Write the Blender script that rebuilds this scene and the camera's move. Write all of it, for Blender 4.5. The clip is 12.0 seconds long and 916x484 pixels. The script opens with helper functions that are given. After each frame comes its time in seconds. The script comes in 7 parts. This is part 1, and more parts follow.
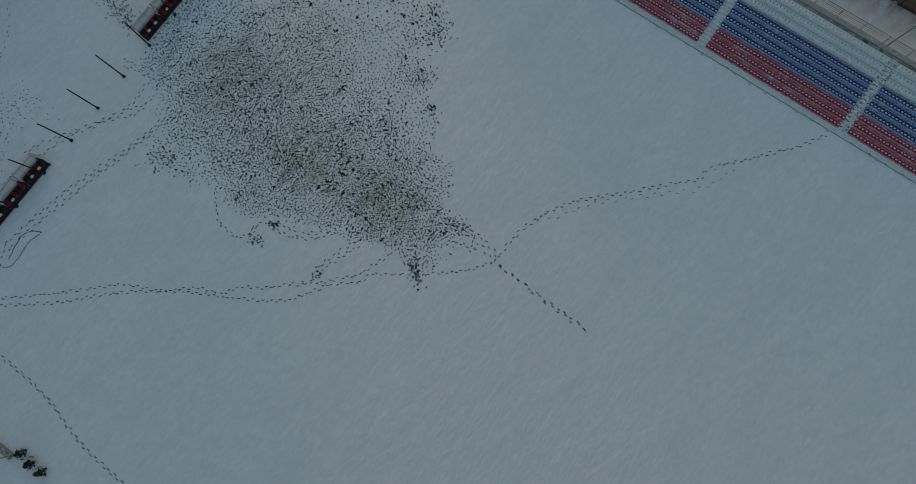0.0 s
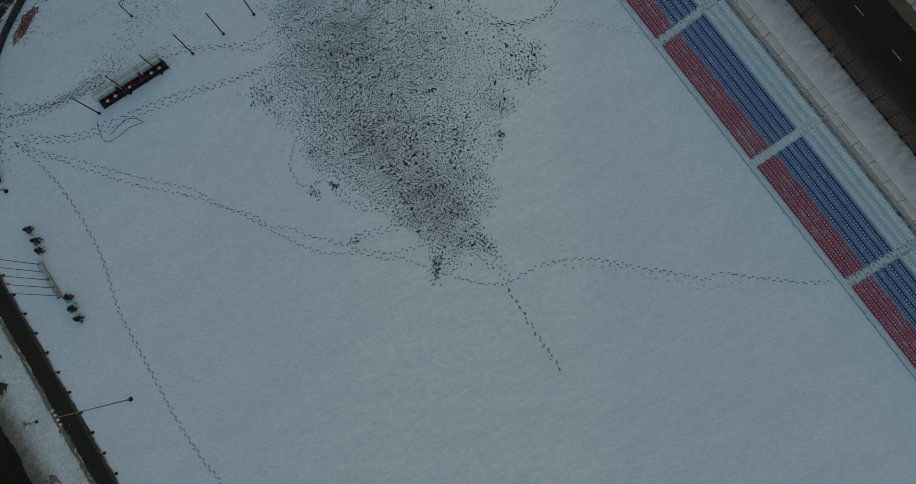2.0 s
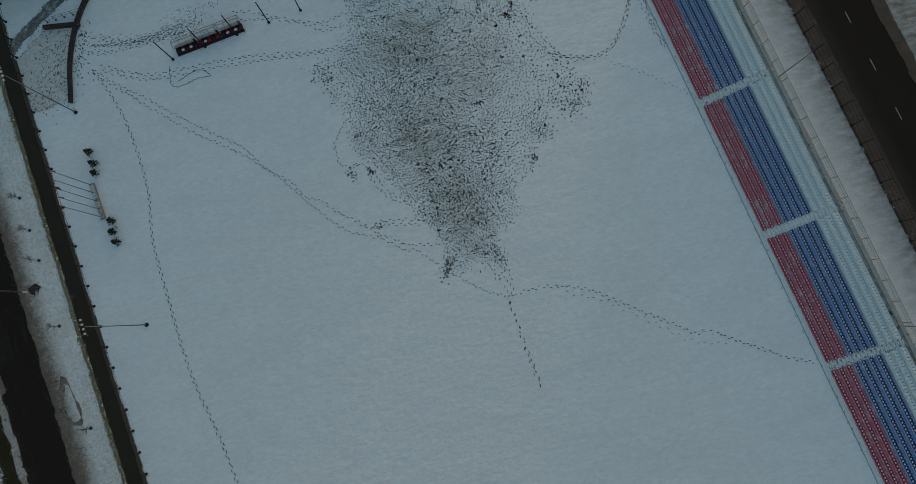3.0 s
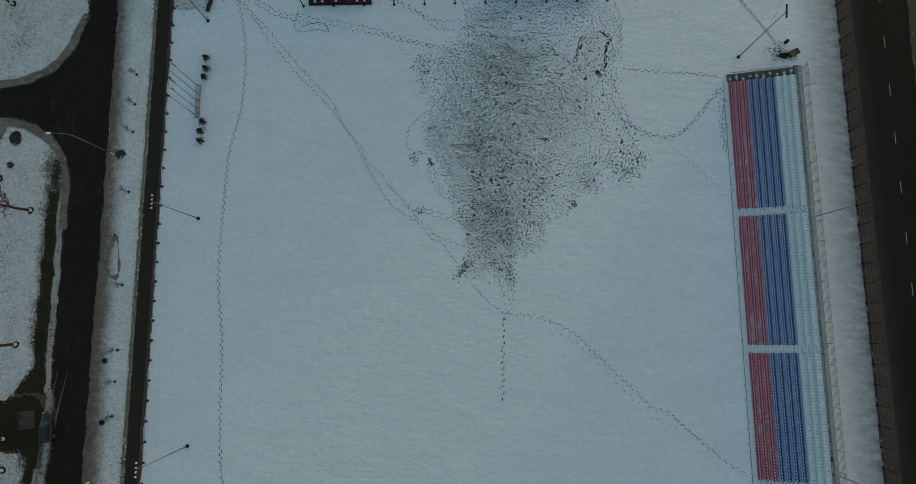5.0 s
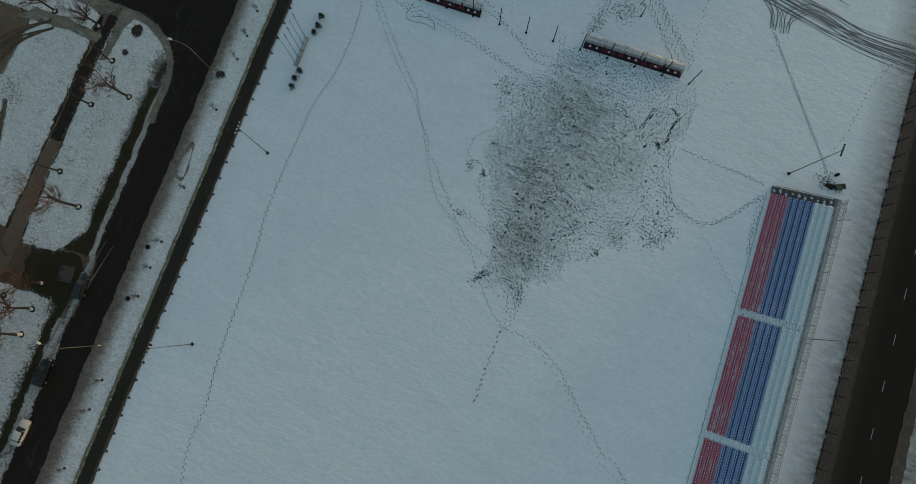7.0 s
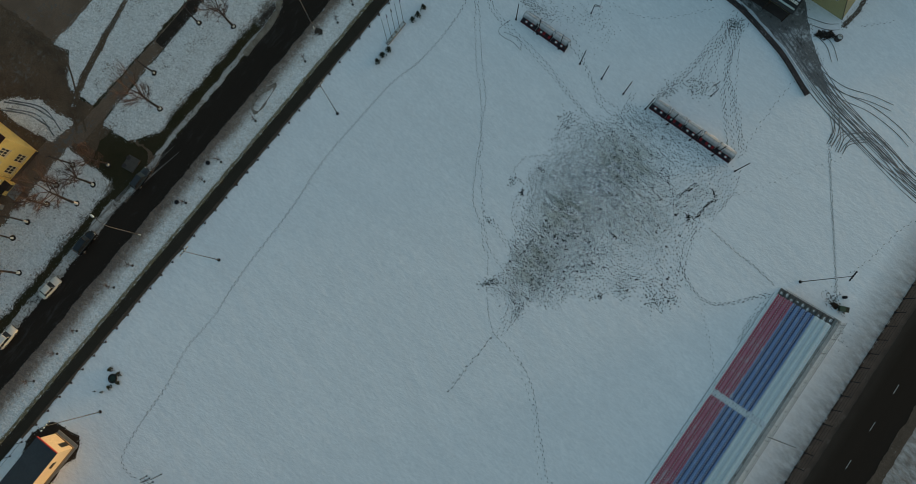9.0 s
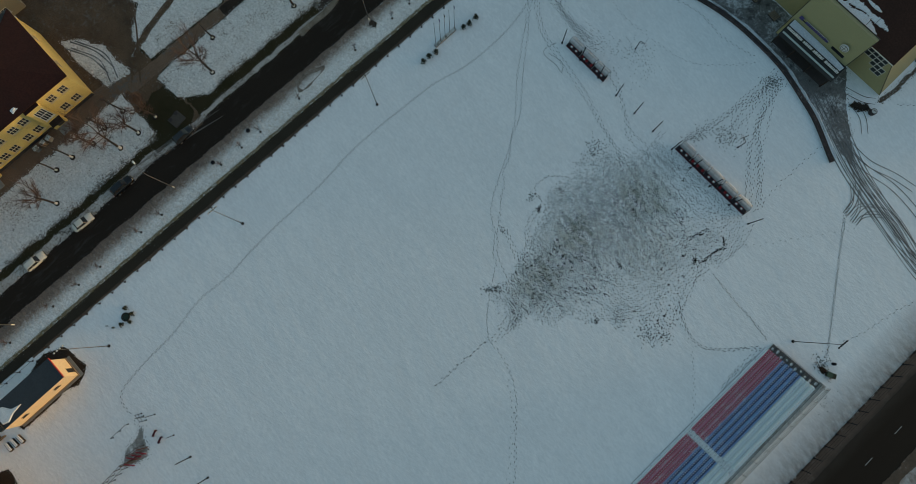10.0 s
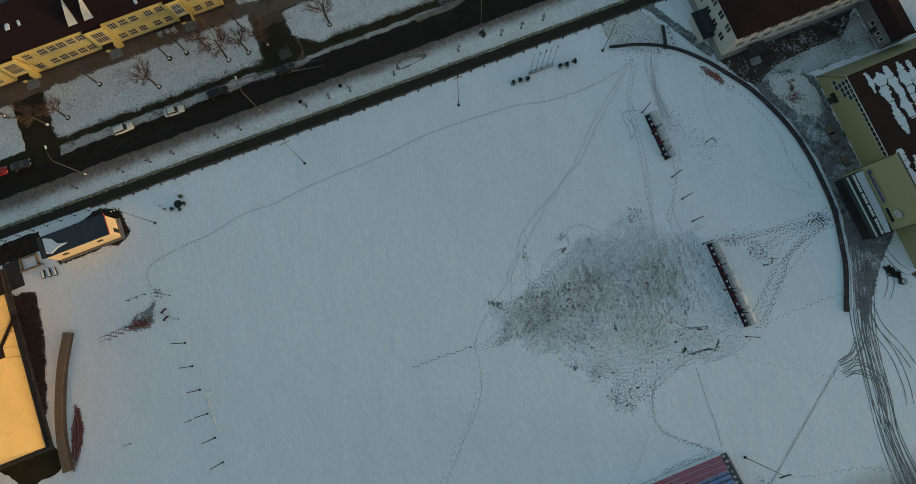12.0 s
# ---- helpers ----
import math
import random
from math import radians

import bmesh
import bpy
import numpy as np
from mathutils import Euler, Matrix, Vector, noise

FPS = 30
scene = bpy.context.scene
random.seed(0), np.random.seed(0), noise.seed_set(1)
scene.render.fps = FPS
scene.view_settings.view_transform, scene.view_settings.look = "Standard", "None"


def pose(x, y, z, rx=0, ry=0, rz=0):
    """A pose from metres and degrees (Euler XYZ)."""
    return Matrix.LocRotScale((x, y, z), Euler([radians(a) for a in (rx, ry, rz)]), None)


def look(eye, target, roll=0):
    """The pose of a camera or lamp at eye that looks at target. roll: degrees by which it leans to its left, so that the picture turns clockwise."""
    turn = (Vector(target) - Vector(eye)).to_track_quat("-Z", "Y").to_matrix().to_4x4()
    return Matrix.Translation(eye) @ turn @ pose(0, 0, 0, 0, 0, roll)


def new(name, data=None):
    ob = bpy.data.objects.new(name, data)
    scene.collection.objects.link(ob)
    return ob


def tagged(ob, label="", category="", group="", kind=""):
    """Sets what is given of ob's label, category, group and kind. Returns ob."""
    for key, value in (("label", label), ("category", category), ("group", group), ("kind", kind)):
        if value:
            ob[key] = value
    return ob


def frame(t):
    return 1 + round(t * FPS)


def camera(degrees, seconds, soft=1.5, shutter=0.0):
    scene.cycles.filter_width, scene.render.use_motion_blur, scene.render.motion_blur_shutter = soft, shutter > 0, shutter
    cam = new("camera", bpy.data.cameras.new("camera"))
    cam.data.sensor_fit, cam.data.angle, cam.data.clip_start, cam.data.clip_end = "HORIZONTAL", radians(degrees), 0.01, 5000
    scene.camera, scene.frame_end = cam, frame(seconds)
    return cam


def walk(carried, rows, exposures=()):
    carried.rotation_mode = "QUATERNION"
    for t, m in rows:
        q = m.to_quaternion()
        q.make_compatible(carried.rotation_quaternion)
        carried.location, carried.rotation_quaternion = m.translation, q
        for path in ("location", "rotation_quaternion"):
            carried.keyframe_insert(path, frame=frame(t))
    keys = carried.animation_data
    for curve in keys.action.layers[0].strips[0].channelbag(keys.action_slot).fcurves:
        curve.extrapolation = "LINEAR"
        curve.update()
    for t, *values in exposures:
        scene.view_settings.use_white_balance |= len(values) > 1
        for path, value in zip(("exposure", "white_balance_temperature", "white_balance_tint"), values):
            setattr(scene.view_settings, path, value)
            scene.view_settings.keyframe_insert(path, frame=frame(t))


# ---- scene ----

import collections

cam = camera(77.22, 12.0, soft=0.5)
# seconds, x, y, z, tilt, lean, turn: a drone that climbs and turns over the pitch
ROWS = [
    (0.0, 0.06, 0.02, 66.04, 9.09, 0.88, -55.20),
    (0.5, 0.63, 0.47, 68.25, 8.58, 0.77, -50.73),
    (1.0, 1.16, 0.89, 70.40, 8.14, 0.71, -45.72),
    (1.5, 1.58, 1.49, 72.67, 7.61, 0.60, -40.39),
    (2.0, 1.72, 1.98, 74.77, 7.36, 0.43, -34.81),
    (2.5, 1.99, 2.24, 77.28, 7.11, 0.51, -28.74),
    (3.0, 2.03, 2.38, 79.71, 7.09, 0.48, -22.28),
    (5.0, 2.90, 1.91, 88.22, 7.28, 0.86, -0.70),
    (5.5, 2.61, 1.87, 90.05, 7.33, 0.76, 4.02),
    (6.0, 2.28, 1.90, 92.05, 7.34, 0.60, 8.92),
    (6.5, 1.91, 1.76, 94.28, 7.39, 0.40, 14.25),
    (7.0, 1.78, 1.65, 96.20, 7.39, 0.37, 18.64),
    (9.0, 2.31, 0.90, 103.16, 7.59, 0.31, 36.79),
    (9.5, 2.56, 1.12, 105.28, 7.61, 0.43, 42.04),
    (10.0, 2.99, 1.29, 107.22, 7.73, 0.61, 46.77),
    (10.5, 3.60, 1.59, 109.14, 7.88, 0.85, 51.32),
    (11.0, 4.08, 1.89, 111.15, 8.06, 1.05, 55.98),
    (11.5, 4.52, 2.08, 113.36, 8.26, 1.08, 61.80),
    (12.0, 4.63, 2.20, 115.41, 8.38, 0.93, 68.53),
]
LIGHT = [(0.0, 1.84, 6620, 1), (2.5, 1.94, 6680, -1), (5.5, 2.14, 6650, -4), (12.0, 2.13, 6480, -4)]
walk(cam, [(t, pose(x, y, z, a, b, c)) for t, x, y, z, a, b, c in ROWS], LIGHT)

# ---- light ----
SUN_UP, SUN_FROM = 1.4, 37.0  # degrees over the horizon; degrees from +y towards +x
world = bpy.data.worlds.new("world")
scene.world = world
world.use_nodes = True
sky = world.node_tree.nodes.new("ShaderNodeTexSky")
sky.sky_type, sky.sun_disc = "NISHITA", False
sky.sun_elevation, sky.sun_rotation = radians(SUN_UP), radians(SUN_FROM)
sky.air_density, sky.dust_density, sky.ozone_density = 1.0, 2.0, 1.45
world.node_tree.links.new(sky.outputs[0], world.node_tree.nodes["Background"].inputs[0])
world.node_tree.nodes["Background"].inputs[1].default_value = 0.15
sun = bpy.data.lights.new("sun", "SUN")
sun.energy, sun.angle, sun.color = 0.62, radians(4.0), (1.0, 0.70, 0.40)
far = Vector((math.sin(radians(SUN_FROM)), math.cos(radians(SUN_FROM)), math.tan(radians(SUN_UP)))) * 300
new("sun", sun).matrix_world = look(far, (0, 0, 0))


# ---- materials ----
def mat(name, base, other=None, vscale=0.6, rough=0.75, metal=0.0, bump=0.25, bscale=9.0, specks=(), stretch=(1, 1, 1), glass=0.0, spread=0.18, worn=(), shine=0.5, drift=None, grit=0.72, turn=0.0, fade=None):
    """A surface with a slow change from base to other, a fine grain, relief, and layers of specks
    (colour, scale, threshold, sharpness, scale of the patches, weight of the patches)."""
    m = bpy.data.materials.new(name)
    m.use_nodes = True
    nt, out = m.node_tree, m.node_tree.nodes["Principled BSDF"]
    link = nt.links.new

    def node(kind, **values):
        n = nt.nodes.new(kind)
        for k, v in values.items():
            n.inputs[k].default_value = v
        return n

    place = nt.nodes.new("ShaderNodeNewGeometry").outputs["Position"]
    size = nt.nodes.new("ShaderNodeMapping")
    size.vector_type = "TEXTURE"
    size.inputs["Rotation"].default_value = (0, 0, radians(turn))
    size.inputs["Scale"].default_value = tuple(1 / s for s in stretch)
    link(place, size.inputs["Vector"])
    where = size.outputs[0]

    def grain(scale, detail=4.0, rough_=0.6, twist=0.0):
        n = node("ShaderNodeTexNoise", Scale=scale, Detail=detail, Roughness=rough_, Distortion=twist)
        link(where, n.inputs["Vector"])
        return n.outputs["Fac"]

    def ramp(value, lo, hi):
        n = nt.nodes.new("ShaderNodeMapRange")
        n.inputs["From Min"].default_value, n.inputs["From Max"].default_value = lo, hi
        link(value, n.inputs["Value"])
        return n.outputs["Result"]

    def blend(fac, a, b):
        n = nt.nodes.new("ShaderNodeMix")
        n.data_type = "RGBA"
        link(fac, n.inputs[0])
        for socket, v in ((n.inputs[6], a), (n.inputs[7], b)):
            if isinstance(v, tuple):
                socket.default_value = (*v, 1)
            else:
                link(v, socket)
        return n.outputs[2]

    other = other or tuple(c * 0.82 for c in base)
    colour = blend(ramp(grain(vscale), 0.5 - spread, 0.5 + spread), base, other)
    fine = grain(bscale, 5.0)
    colour = blend(ramp(fine, 0.35, 0.75), colour, tuple(c * grit for c in other))
    if drift:
        # dirt that thickens along one axis of the plan: axis, from, to, amount
        split = nt.nodes.new("ShaderNodeSeparateXYZ")
        link(place, split.inputs[0])
        lean_ = nt.nodes.new("ShaderNodeMath")
        lean_.operation = "MULTIPLY"
        link(ramp(split.outputs[drift[0]], drift[1], drift[2]), lean_.inputs[0])
        lean_.inputs[1].default_value = drift[3]
    for tint, scale, threshold, sharp, big, weight in specks:
        both = nt.nodes.new("ShaderNodeMath")
        both.operation = "MULTIPLY_ADD"
        link(grain(big, 3.0), both.inputs[0])
        both.inputs[1].default_value = weight
        link(grain(scale, 8.0, 0.72, 0.5), both.inputs[2])
        edge = threshold + 0.5 * weight
        if drift:
            more = nt.nodes.new("ShaderNodeMath")
            more.operation = "ADD"
            link(both.outputs[0], more.inputs[0])
            link(lean_.outputs[0], more.inputs[1])
            both = more
        colour = blend(ramp(both.outputs[0], edge - 0.5 / sharp, edge + 0.5 / sharp), colour, tint)
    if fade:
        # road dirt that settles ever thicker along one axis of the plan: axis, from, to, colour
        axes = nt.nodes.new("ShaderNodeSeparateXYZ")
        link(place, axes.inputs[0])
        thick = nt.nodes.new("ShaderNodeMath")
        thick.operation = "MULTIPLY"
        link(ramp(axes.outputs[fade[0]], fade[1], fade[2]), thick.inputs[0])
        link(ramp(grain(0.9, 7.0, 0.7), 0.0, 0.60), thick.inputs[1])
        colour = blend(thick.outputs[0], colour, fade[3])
    for tint, scale, spots in worn:
        total = None
        for cx, cy, rx, ry in spots:
            away, far_ = nt.nodes.new("ShaderNodeVectorMath"), nt.nodes.new("ShaderNodeVectorMath")
            away.operation, far_.operation = "MULTIPLY_ADD", "LENGTH"
            link(place, away.inputs[0])
            away.inputs[1].default_value, away.inputs[2].default_value = (1 / rx, 1 / ry, 0), (-cx / rx, -cy / ry, 0)
            link(away.outputs[0], far_.inputs[0])
            near = ramp(far_.outputs["Value"], 1.0, 0.35)
            if total:
                most = nt.nodes.new("ShaderNodeMath")
                most.operation = "MAXIMUM"
                link(total, most.inputs[0])
                link(near, most.inputs[1])
                near = most.outputs[0]
            total = near
        hard = nt.nodes.new("ShaderNodeMath")
        hard.operation = "MULTIPLY"
        link(total, hard.inputs[0])
        link(ramp(grain(scale, 5.0), 0.40, 0.62), hard.inputs[1])
        colour = blend(hard.outputs[0], colour, tint)
    link(colour, out.inputs["Base Color"])
    out.inputs["Roughness"].default_value, out.inputs["Metallic"].default_value = rough, metal
    out.inputs["Transmission Weight"].default_value, out.inputs["Specular IOR Level"].default_value = glass, shine
    if bump:
        b = node("ShaderNodeBump", Strength=bump, Distance=0.1)
        link(fine, b.inputs["Height"])
        link(b.outputs[0], out.inputs["Normal"])
    return m


SNOW, SNOW_GREY, SOIL, DRY, GRASS = (0.80, 0.82, 0.84), (0.70, 0.72, 0.74), (0.055, 0.04, 0.03), (0.16, 0.13, 0.075), (0.03, 0.034, 0.016)
snow = mat("snow", SNOW, (0.74, 0.765, 0.79), 0.12, 0.6, bump=0.5, bscale=1.6, stretch=(1, 0.55, 1))
snow_lump = mat("snow_lump", SNOW, SNOW_GREY, 1.5, 0.6, bump=0.3, bscale=6)
LAWN = (0.80, 0.775, 0.755)
snow_specked = mat("snow_specked", LAWN, (0.68, 0.65, 0.625), 0.5, 0.7, bump=0.0, bscale=2.4, grit=0.72,
                   specks=(((0.50, 0.45, 0.41), 2.2, 0.635, 6, 0.15, 0.5), ((0.15, 0.11, 0.075), 3.0, 0.635, 9, 0.12, 0.5), ((0.05, 0.042, 0.03), 4.0, 0.655, 12, 0.3, 0.5)))
SPECKS = (((0.52, 0.47, 0.43), 2.4, 0.66, 6, 0.15, 0.5), ((0.15, 0.11, 0.075), 3.0, 0.64, 9, 0.12, 0.5), ((0.05, 0.042, 0.03), 4.0, 0.66, 12, 0.3, 0.5))
verge_snow = mat("verge_snow", (0.82, 0.815, 0.81), (0.72, 0.705, 0.69), 0.3, 0.75, bump=0.0, bscale=2.8, grit=0.75, fade=("X", -50.9, -53.4, (0.15, 0.112, 0.09)), drift=("X", -51.4, -54.4, 0.28),
                 specks=(((0.50, 0.45, 0.40), 2.4, 0.60, 6, 0.15, 0.4), ((0.20, 0.145, 0.10), 4.0, 0.68, 9, 0.12, 0.5), ((0.04, 0.032, 0.025), 1.2, 0.76, 9, 0.3, 0.4)))
lawn_east = mat("lawn_east", LAWN, (0.68, 0.65, 0.625), 0.5, 0.7, bump=0.0, bscale=2.4, grit=0.72, drift=("X", -65.2, -63.0, 0.16), specks=SPECKS)
fence_verge = mat("fence_verge", (0.135, 0.105, 0.089), (0.085, 0.067, 0.057), 0.5, 0.9, bump=0.6, bscale=7, fade=("X", 65.0, 66.5, (0.042, 0.035, 0.030)), specks=(((0.19, 0.165, 0.145), 2.5, 0.66, 6, 0.3, 0.5),), shine=0.04)
snow_dirty = mat("snow_dirty", (0.55, 0.525, 0.50), (0.36, 0.33, 0.30), 0.25, 0.8, bump=0.6, bscale=3,
                 specks=(((0.20, 0.165, 0.13), 3.0, 0.58, 8, 0.15, 0.7), (SOIL, 1.4, 0.64, 10, 0.22, 0.7)))
snow_trodden = mat("snow_trodden", (0.66, 0.68, 0.69), (0.5, 0.51, 0.5), 0.35, 0.8, bump=0.7, bscale=4,
                   specks=(((0.14, 0.14, 0.11), 3.2, 0.54, 9, 0.18, 0.5),))
drive_mud = mat("drive_mud", (0.165, 0.109, 0.070), (0.090, 0.061, 0.041), 0.25, 0.85, bump=0.5, bscale=4, specks=(((0.14, 0.12, 0.10), 1.2, 0.62, 6, 0.15, 0.5), ((0.5, 0.48, 0.46), 3.0, 0.76, 12, 0.25, 0.4)), shine=0.04)
ice_mud = mat("ice_mud", (0.20, 0.195, 0.19), (0.11, 0.107, 0.104), 0.5, 0.55, bump=0.6, bscale=2.5,
              specks=(((0.52, 0.53, 0.54), 1.6, 0.62, 5, 0.16, 0.9), ((0.045, 0.043, 0.042), 0.8, 0.60, 7, 0.25, 0.6)))
asphalt = mat("asphalt", (0.024, 0.019, 0.0155), (0.032, 0.0255, 0.0205), 0.12, 0.9, bump=0.2, bscale=25, stretch=(1, 0.25, 1),
              specks=(((0.045, 0.042, 0.038), 0.8, 0.64, 6, 0.1, 0.5),), shine=0.04)
road_edge = mat("road_edge", (0.024, 0.019, 0.0155), (0.032, 0.0255, 0.0205), 0.12, 0.9, bump=0.2, bscale=25, stretch=(1, 0.25, 1), fade=("X", 68.3, 66.2, (0.045, 0.038, 0.032)), shine=0.04)
path_asphalt = mat("path_asphalt", (0.036, 0.031, 0.024), (0.048, 0.041, 0.031), 0.3, 0.8, bump=0.2, bscale=20, shine=0.05)
lane_mud = mat("lane_mud", (0.22, 0.15, 0.106), (0.145, 0.10, 0.07), 0.2, 0.75, bump=0.4, bscale=5, specks=(((0.12, 0.11, 0.1), 1.2, 0.62, 8, 0.15, 0.5),), shine=0.04)
green_mud = mat("green_mud", (0.028, 0.026, 0.012), (0.050, 0.040, 0.022), 0.25, 0.85, bump=0.5, bscale=6, specks=(((0.5, 0.5, 0.5), 2.0, 0.74, 12, 0.25, 0.4),), shine=0.04)
dry_edge = mat("dry_edge", (0.25, 0.21, 0.12), (0.15, 0.125, 0.075), 0.8, 0.9, bump=0.6, bscale=7, specks=(((0.5, 0.48, 0.45), 2.5, 0.66, 8, 0.3, 0.5),), shine=0.04)
leaf_ring = mat("leaf_ring", (0.30, 0.255, 0.22), (0.20, 0.165, 0.14), 0.8, 0.9, bump=0.6, bscale=5, specks=(((0.10, 0.08, 0.06), 2.5, 0.53, 9, 0.3, 0.5),))
dead_grass = mat("dead_grass", (0.15, 0.115, 0.09), (0.09, 0.07, 0.055), 0.5, 0.9, bump=0.6, bscale=7, specks=(((0.45, 0.44, 0.43), 2.5, 0.68, 10, 0.3, 0.5),), shine=0.04)
yard_soil = mat("yard_soil", (0.085, 0.066, 0.052), (0.045, 0.036, 0.03), 0.5, 0.9, bump=0.6, bscale=4, specks=(((0.42, 0.41, 0.40), 1.6, 0.62, 7, 0.3, 0.6),), shine=0.04)
bare_soil = mat("bare_soil", SOIL, (0.03, 0.024, 0.02), 0.6, 0.9, bump=0.7, bscale=5, specks=((SNOW_GREY, 1.2, 0.74, 8, 0.4, 0.4),), shine=0.04)
gravel = mat("gravel", (0.30, 0.305, 0.30), (0.18, 0.185, 0.18), 1.2, 0.9, bump=0.6, bscale=5, specks=(((0.6, 0.61, 0.62), 1.6, 0.6, 8, 0.4, 0.5),))
print_black = mat("print_black", (0.014, 0.015, 0.013), (0.025, 0.026, 0.024), 1.5, 0.9, bump=0.3, shine=0.2)


def tread(name, dark, pale):
    """Trodden snow: wet soles of prints darkened for their shadowed depth, each differing in tone."""
    m = mat(name, dark, pale, 1.5, 0.85, bump=0.3, bscale=14, shine=0.2)
    nt = m.node_tree
    tint = nt.nodes.new("ShaderNodeMix")
    tint.data_type = "RGBA"
    tint.inputs[6].default_value, tint.inputs[7].default_value = (*dark, 1), (*pale, 1)
    nt.links.new(nt.nodes.new("ShaderNodeNewGeometry").outputs["Random Per Island"], tint.inputs[0])
    nt.links.new(tint.outputs[2], nt.nodes["Principled BSDF"].inputs["Base Color"])
    return m


print_dark = tread("print_dark", (0.016, 0.019, 0.018), (0.165, 0.19, 0.184))
print_trail = tread("print_trail", (0.012, 0.014, 0.014), (0.08, 0.09, 0.09))
print_soft = tread("print_soft", (0.17, 0.185, 0.19), (0.40, 0.42, 0.43))
slush = mat("slush", (0.28, 0.25, 0.23), (0.16, 0.14, 0.125), 0.5, 0.8, bump=0.5, bscale=6)
slush_brown = mat("slush_brown", (0.36, 0.305, 0.245), (0.19, 0.155, 0.12), 0.45, 0.85, bump=0.5, bscale=5, stretch=(0.6, 1, 1), specks=(((0.05, 0.042, 0.03), 1.6, 0.62, 7, 0.3, 0.5), ((0.42, 0.41, 0.39), 1.3, 0.64, 7, 0.3, 0.5)), shine=0.04)
tyre_mark = mat("tyre_mark", (0.065, 0.068, 0.07), (0.19, 0.195, 0.20), 0.5, 0.75, bump=0.4, bscale=8)
track_red = mat("track_red", (0.15, 0.028, 0.022), (0.10, 0.02, 0.018), 0.5, 0.85, bump=0.3, bscale=20, specks=((SNOW_GREY, 2.6, 0.74, 14, 0.5, 0.5),))
track_orange = mat("track_orange", (0.26, 0.045, 0.025), (0.17, 0.03, 0.02), 0.8, 0.85, bump=0.3, bscale=12, specks=((SNOW_GREY, 2.6, 0.62, 10, 0.5, 0.5),))
line_white = mat("line_white", (0.42, 0.42, 0.40), (0.26, 0.26, 0.25), 2.0, 0.8, bump=0.1)
concrete = mat("concrete", (0.30, 0.30, 0.29), (0.2, 0.2, 0.19), 0.9, 0.9, bump=0.3, bscale=10)
concrete_mid = mat("concrete_mid", (0.15, 0.145, 0.14), (0.1, 0.098, 0.095), 0.9, 0.9, bump=0.3, bscale=10)
wall_dark = mat("wall_dark", (0.040, 0.032, 0.034), (0.026, 0.021, 0.024), 0.9, 0.9, bump=0.4, bscale=6, specks=(((0.30, 0.30, 0.31), 3.0, 0.68, 8, 0.4, 0.5), ((0.09, 0.06, 0.055), 2.0, 0.60, 6, 0.4, 0.4)))
concrete_dark = mat("concrete_dark", (0.052, 0.042, 0.042), (0.034, 0.028, 0.029), 0.9, 0.9, bump=0.3, bscale=10)
stone_brown = mat("stone_brown", (0.24, 0.17, 0.11), (0.15, 0.105, 0.07), 1.2, 0.9, bump=0.7, bscale=7)
paint_red = mat("paint_red", (0.42, 0.008, 0.036), (0.34, 0.007, 0.03), 1.0, 0.5, bump=0.05)
paint_blue = mat("paint_blue", (0.010, 0.034, 0.155), (0.008, 0.027, 0.12), 1.0, 0.5, bump=0.05)
paint_pale = mat("paint_pale", (0.72, 0.76, 0.77), (0.6, 0.65, 0.66), 1.0, 0.5, bump=0.05)
deck_red = mat("deck_red", (0.68, 0.31, 0.38), (0.60, 0.21, 0.28), 0.8, 0.7, bump=0.3, bscale=6, specks=((SNOW_GREY, 2.0, 0.58, 6, 0.4, 0.4),))
deck_blue = mat("deck_blue", (0.40, 0.53, 0.79), (0.28, 0.41, 0.70), 0.8, 0.7, bump=0.3, bscale=6, specks=((SNOW_GREY, 2.0, 0.62, 6, 0.4, 0.4),))
pan_snow = mat("pan_snow", (0.80, 0.85, 0.87), (0.72, 0.79, 0.81), 1.5, 0.6, bump=0.3, bscale=6)
thin_snow = mat("thin_snow", (0.76, 0.74, 0.78), (0.66, 0.62, 0.67), 1.5, 0.6, bump=0.3, bscale=6)
steel = mat("steel", (0.18, 0.185, 0.19), (0.12, 0.125, 0.13), 1.0, 0.75, bump=0.05, shine=0.2)
rail_grey = mat("rail_grey", (0.30, 0.31, 0.30), (0.22, 0.23, 0.22), 1.0, 0.7, bump=0.05)
steel_dark = mat("steel_dark", (0.03, 0.031, 0.035), (0.02, 0.02, 0.024), 1.0, 0.85, bump=0.05, shine=0.1)
steel_brown = mat("steel_brown", (0.05, 0.038, 0.034), (0.032, 0.025, 0.022), 1.0, 0.85, bump=0.05, shine=0.1)
steel_white = mat("steel_white", (0.75, 0.76, 0.76), (0.6, 0.61, 0.61), 1.0, 0.5, bump=0.05)
lamp_grey = mat("lamp_grey", (0.11, 0.105, 0.10), (0.08, 0.076, 0.072), 0.8, 0.6, bump=0.05)
lamp_face = mat("lamp_face", (0.8, 0.8, 0.76), (0.7, 0.7, 0.66), 1.0, 0.25, bump=0)
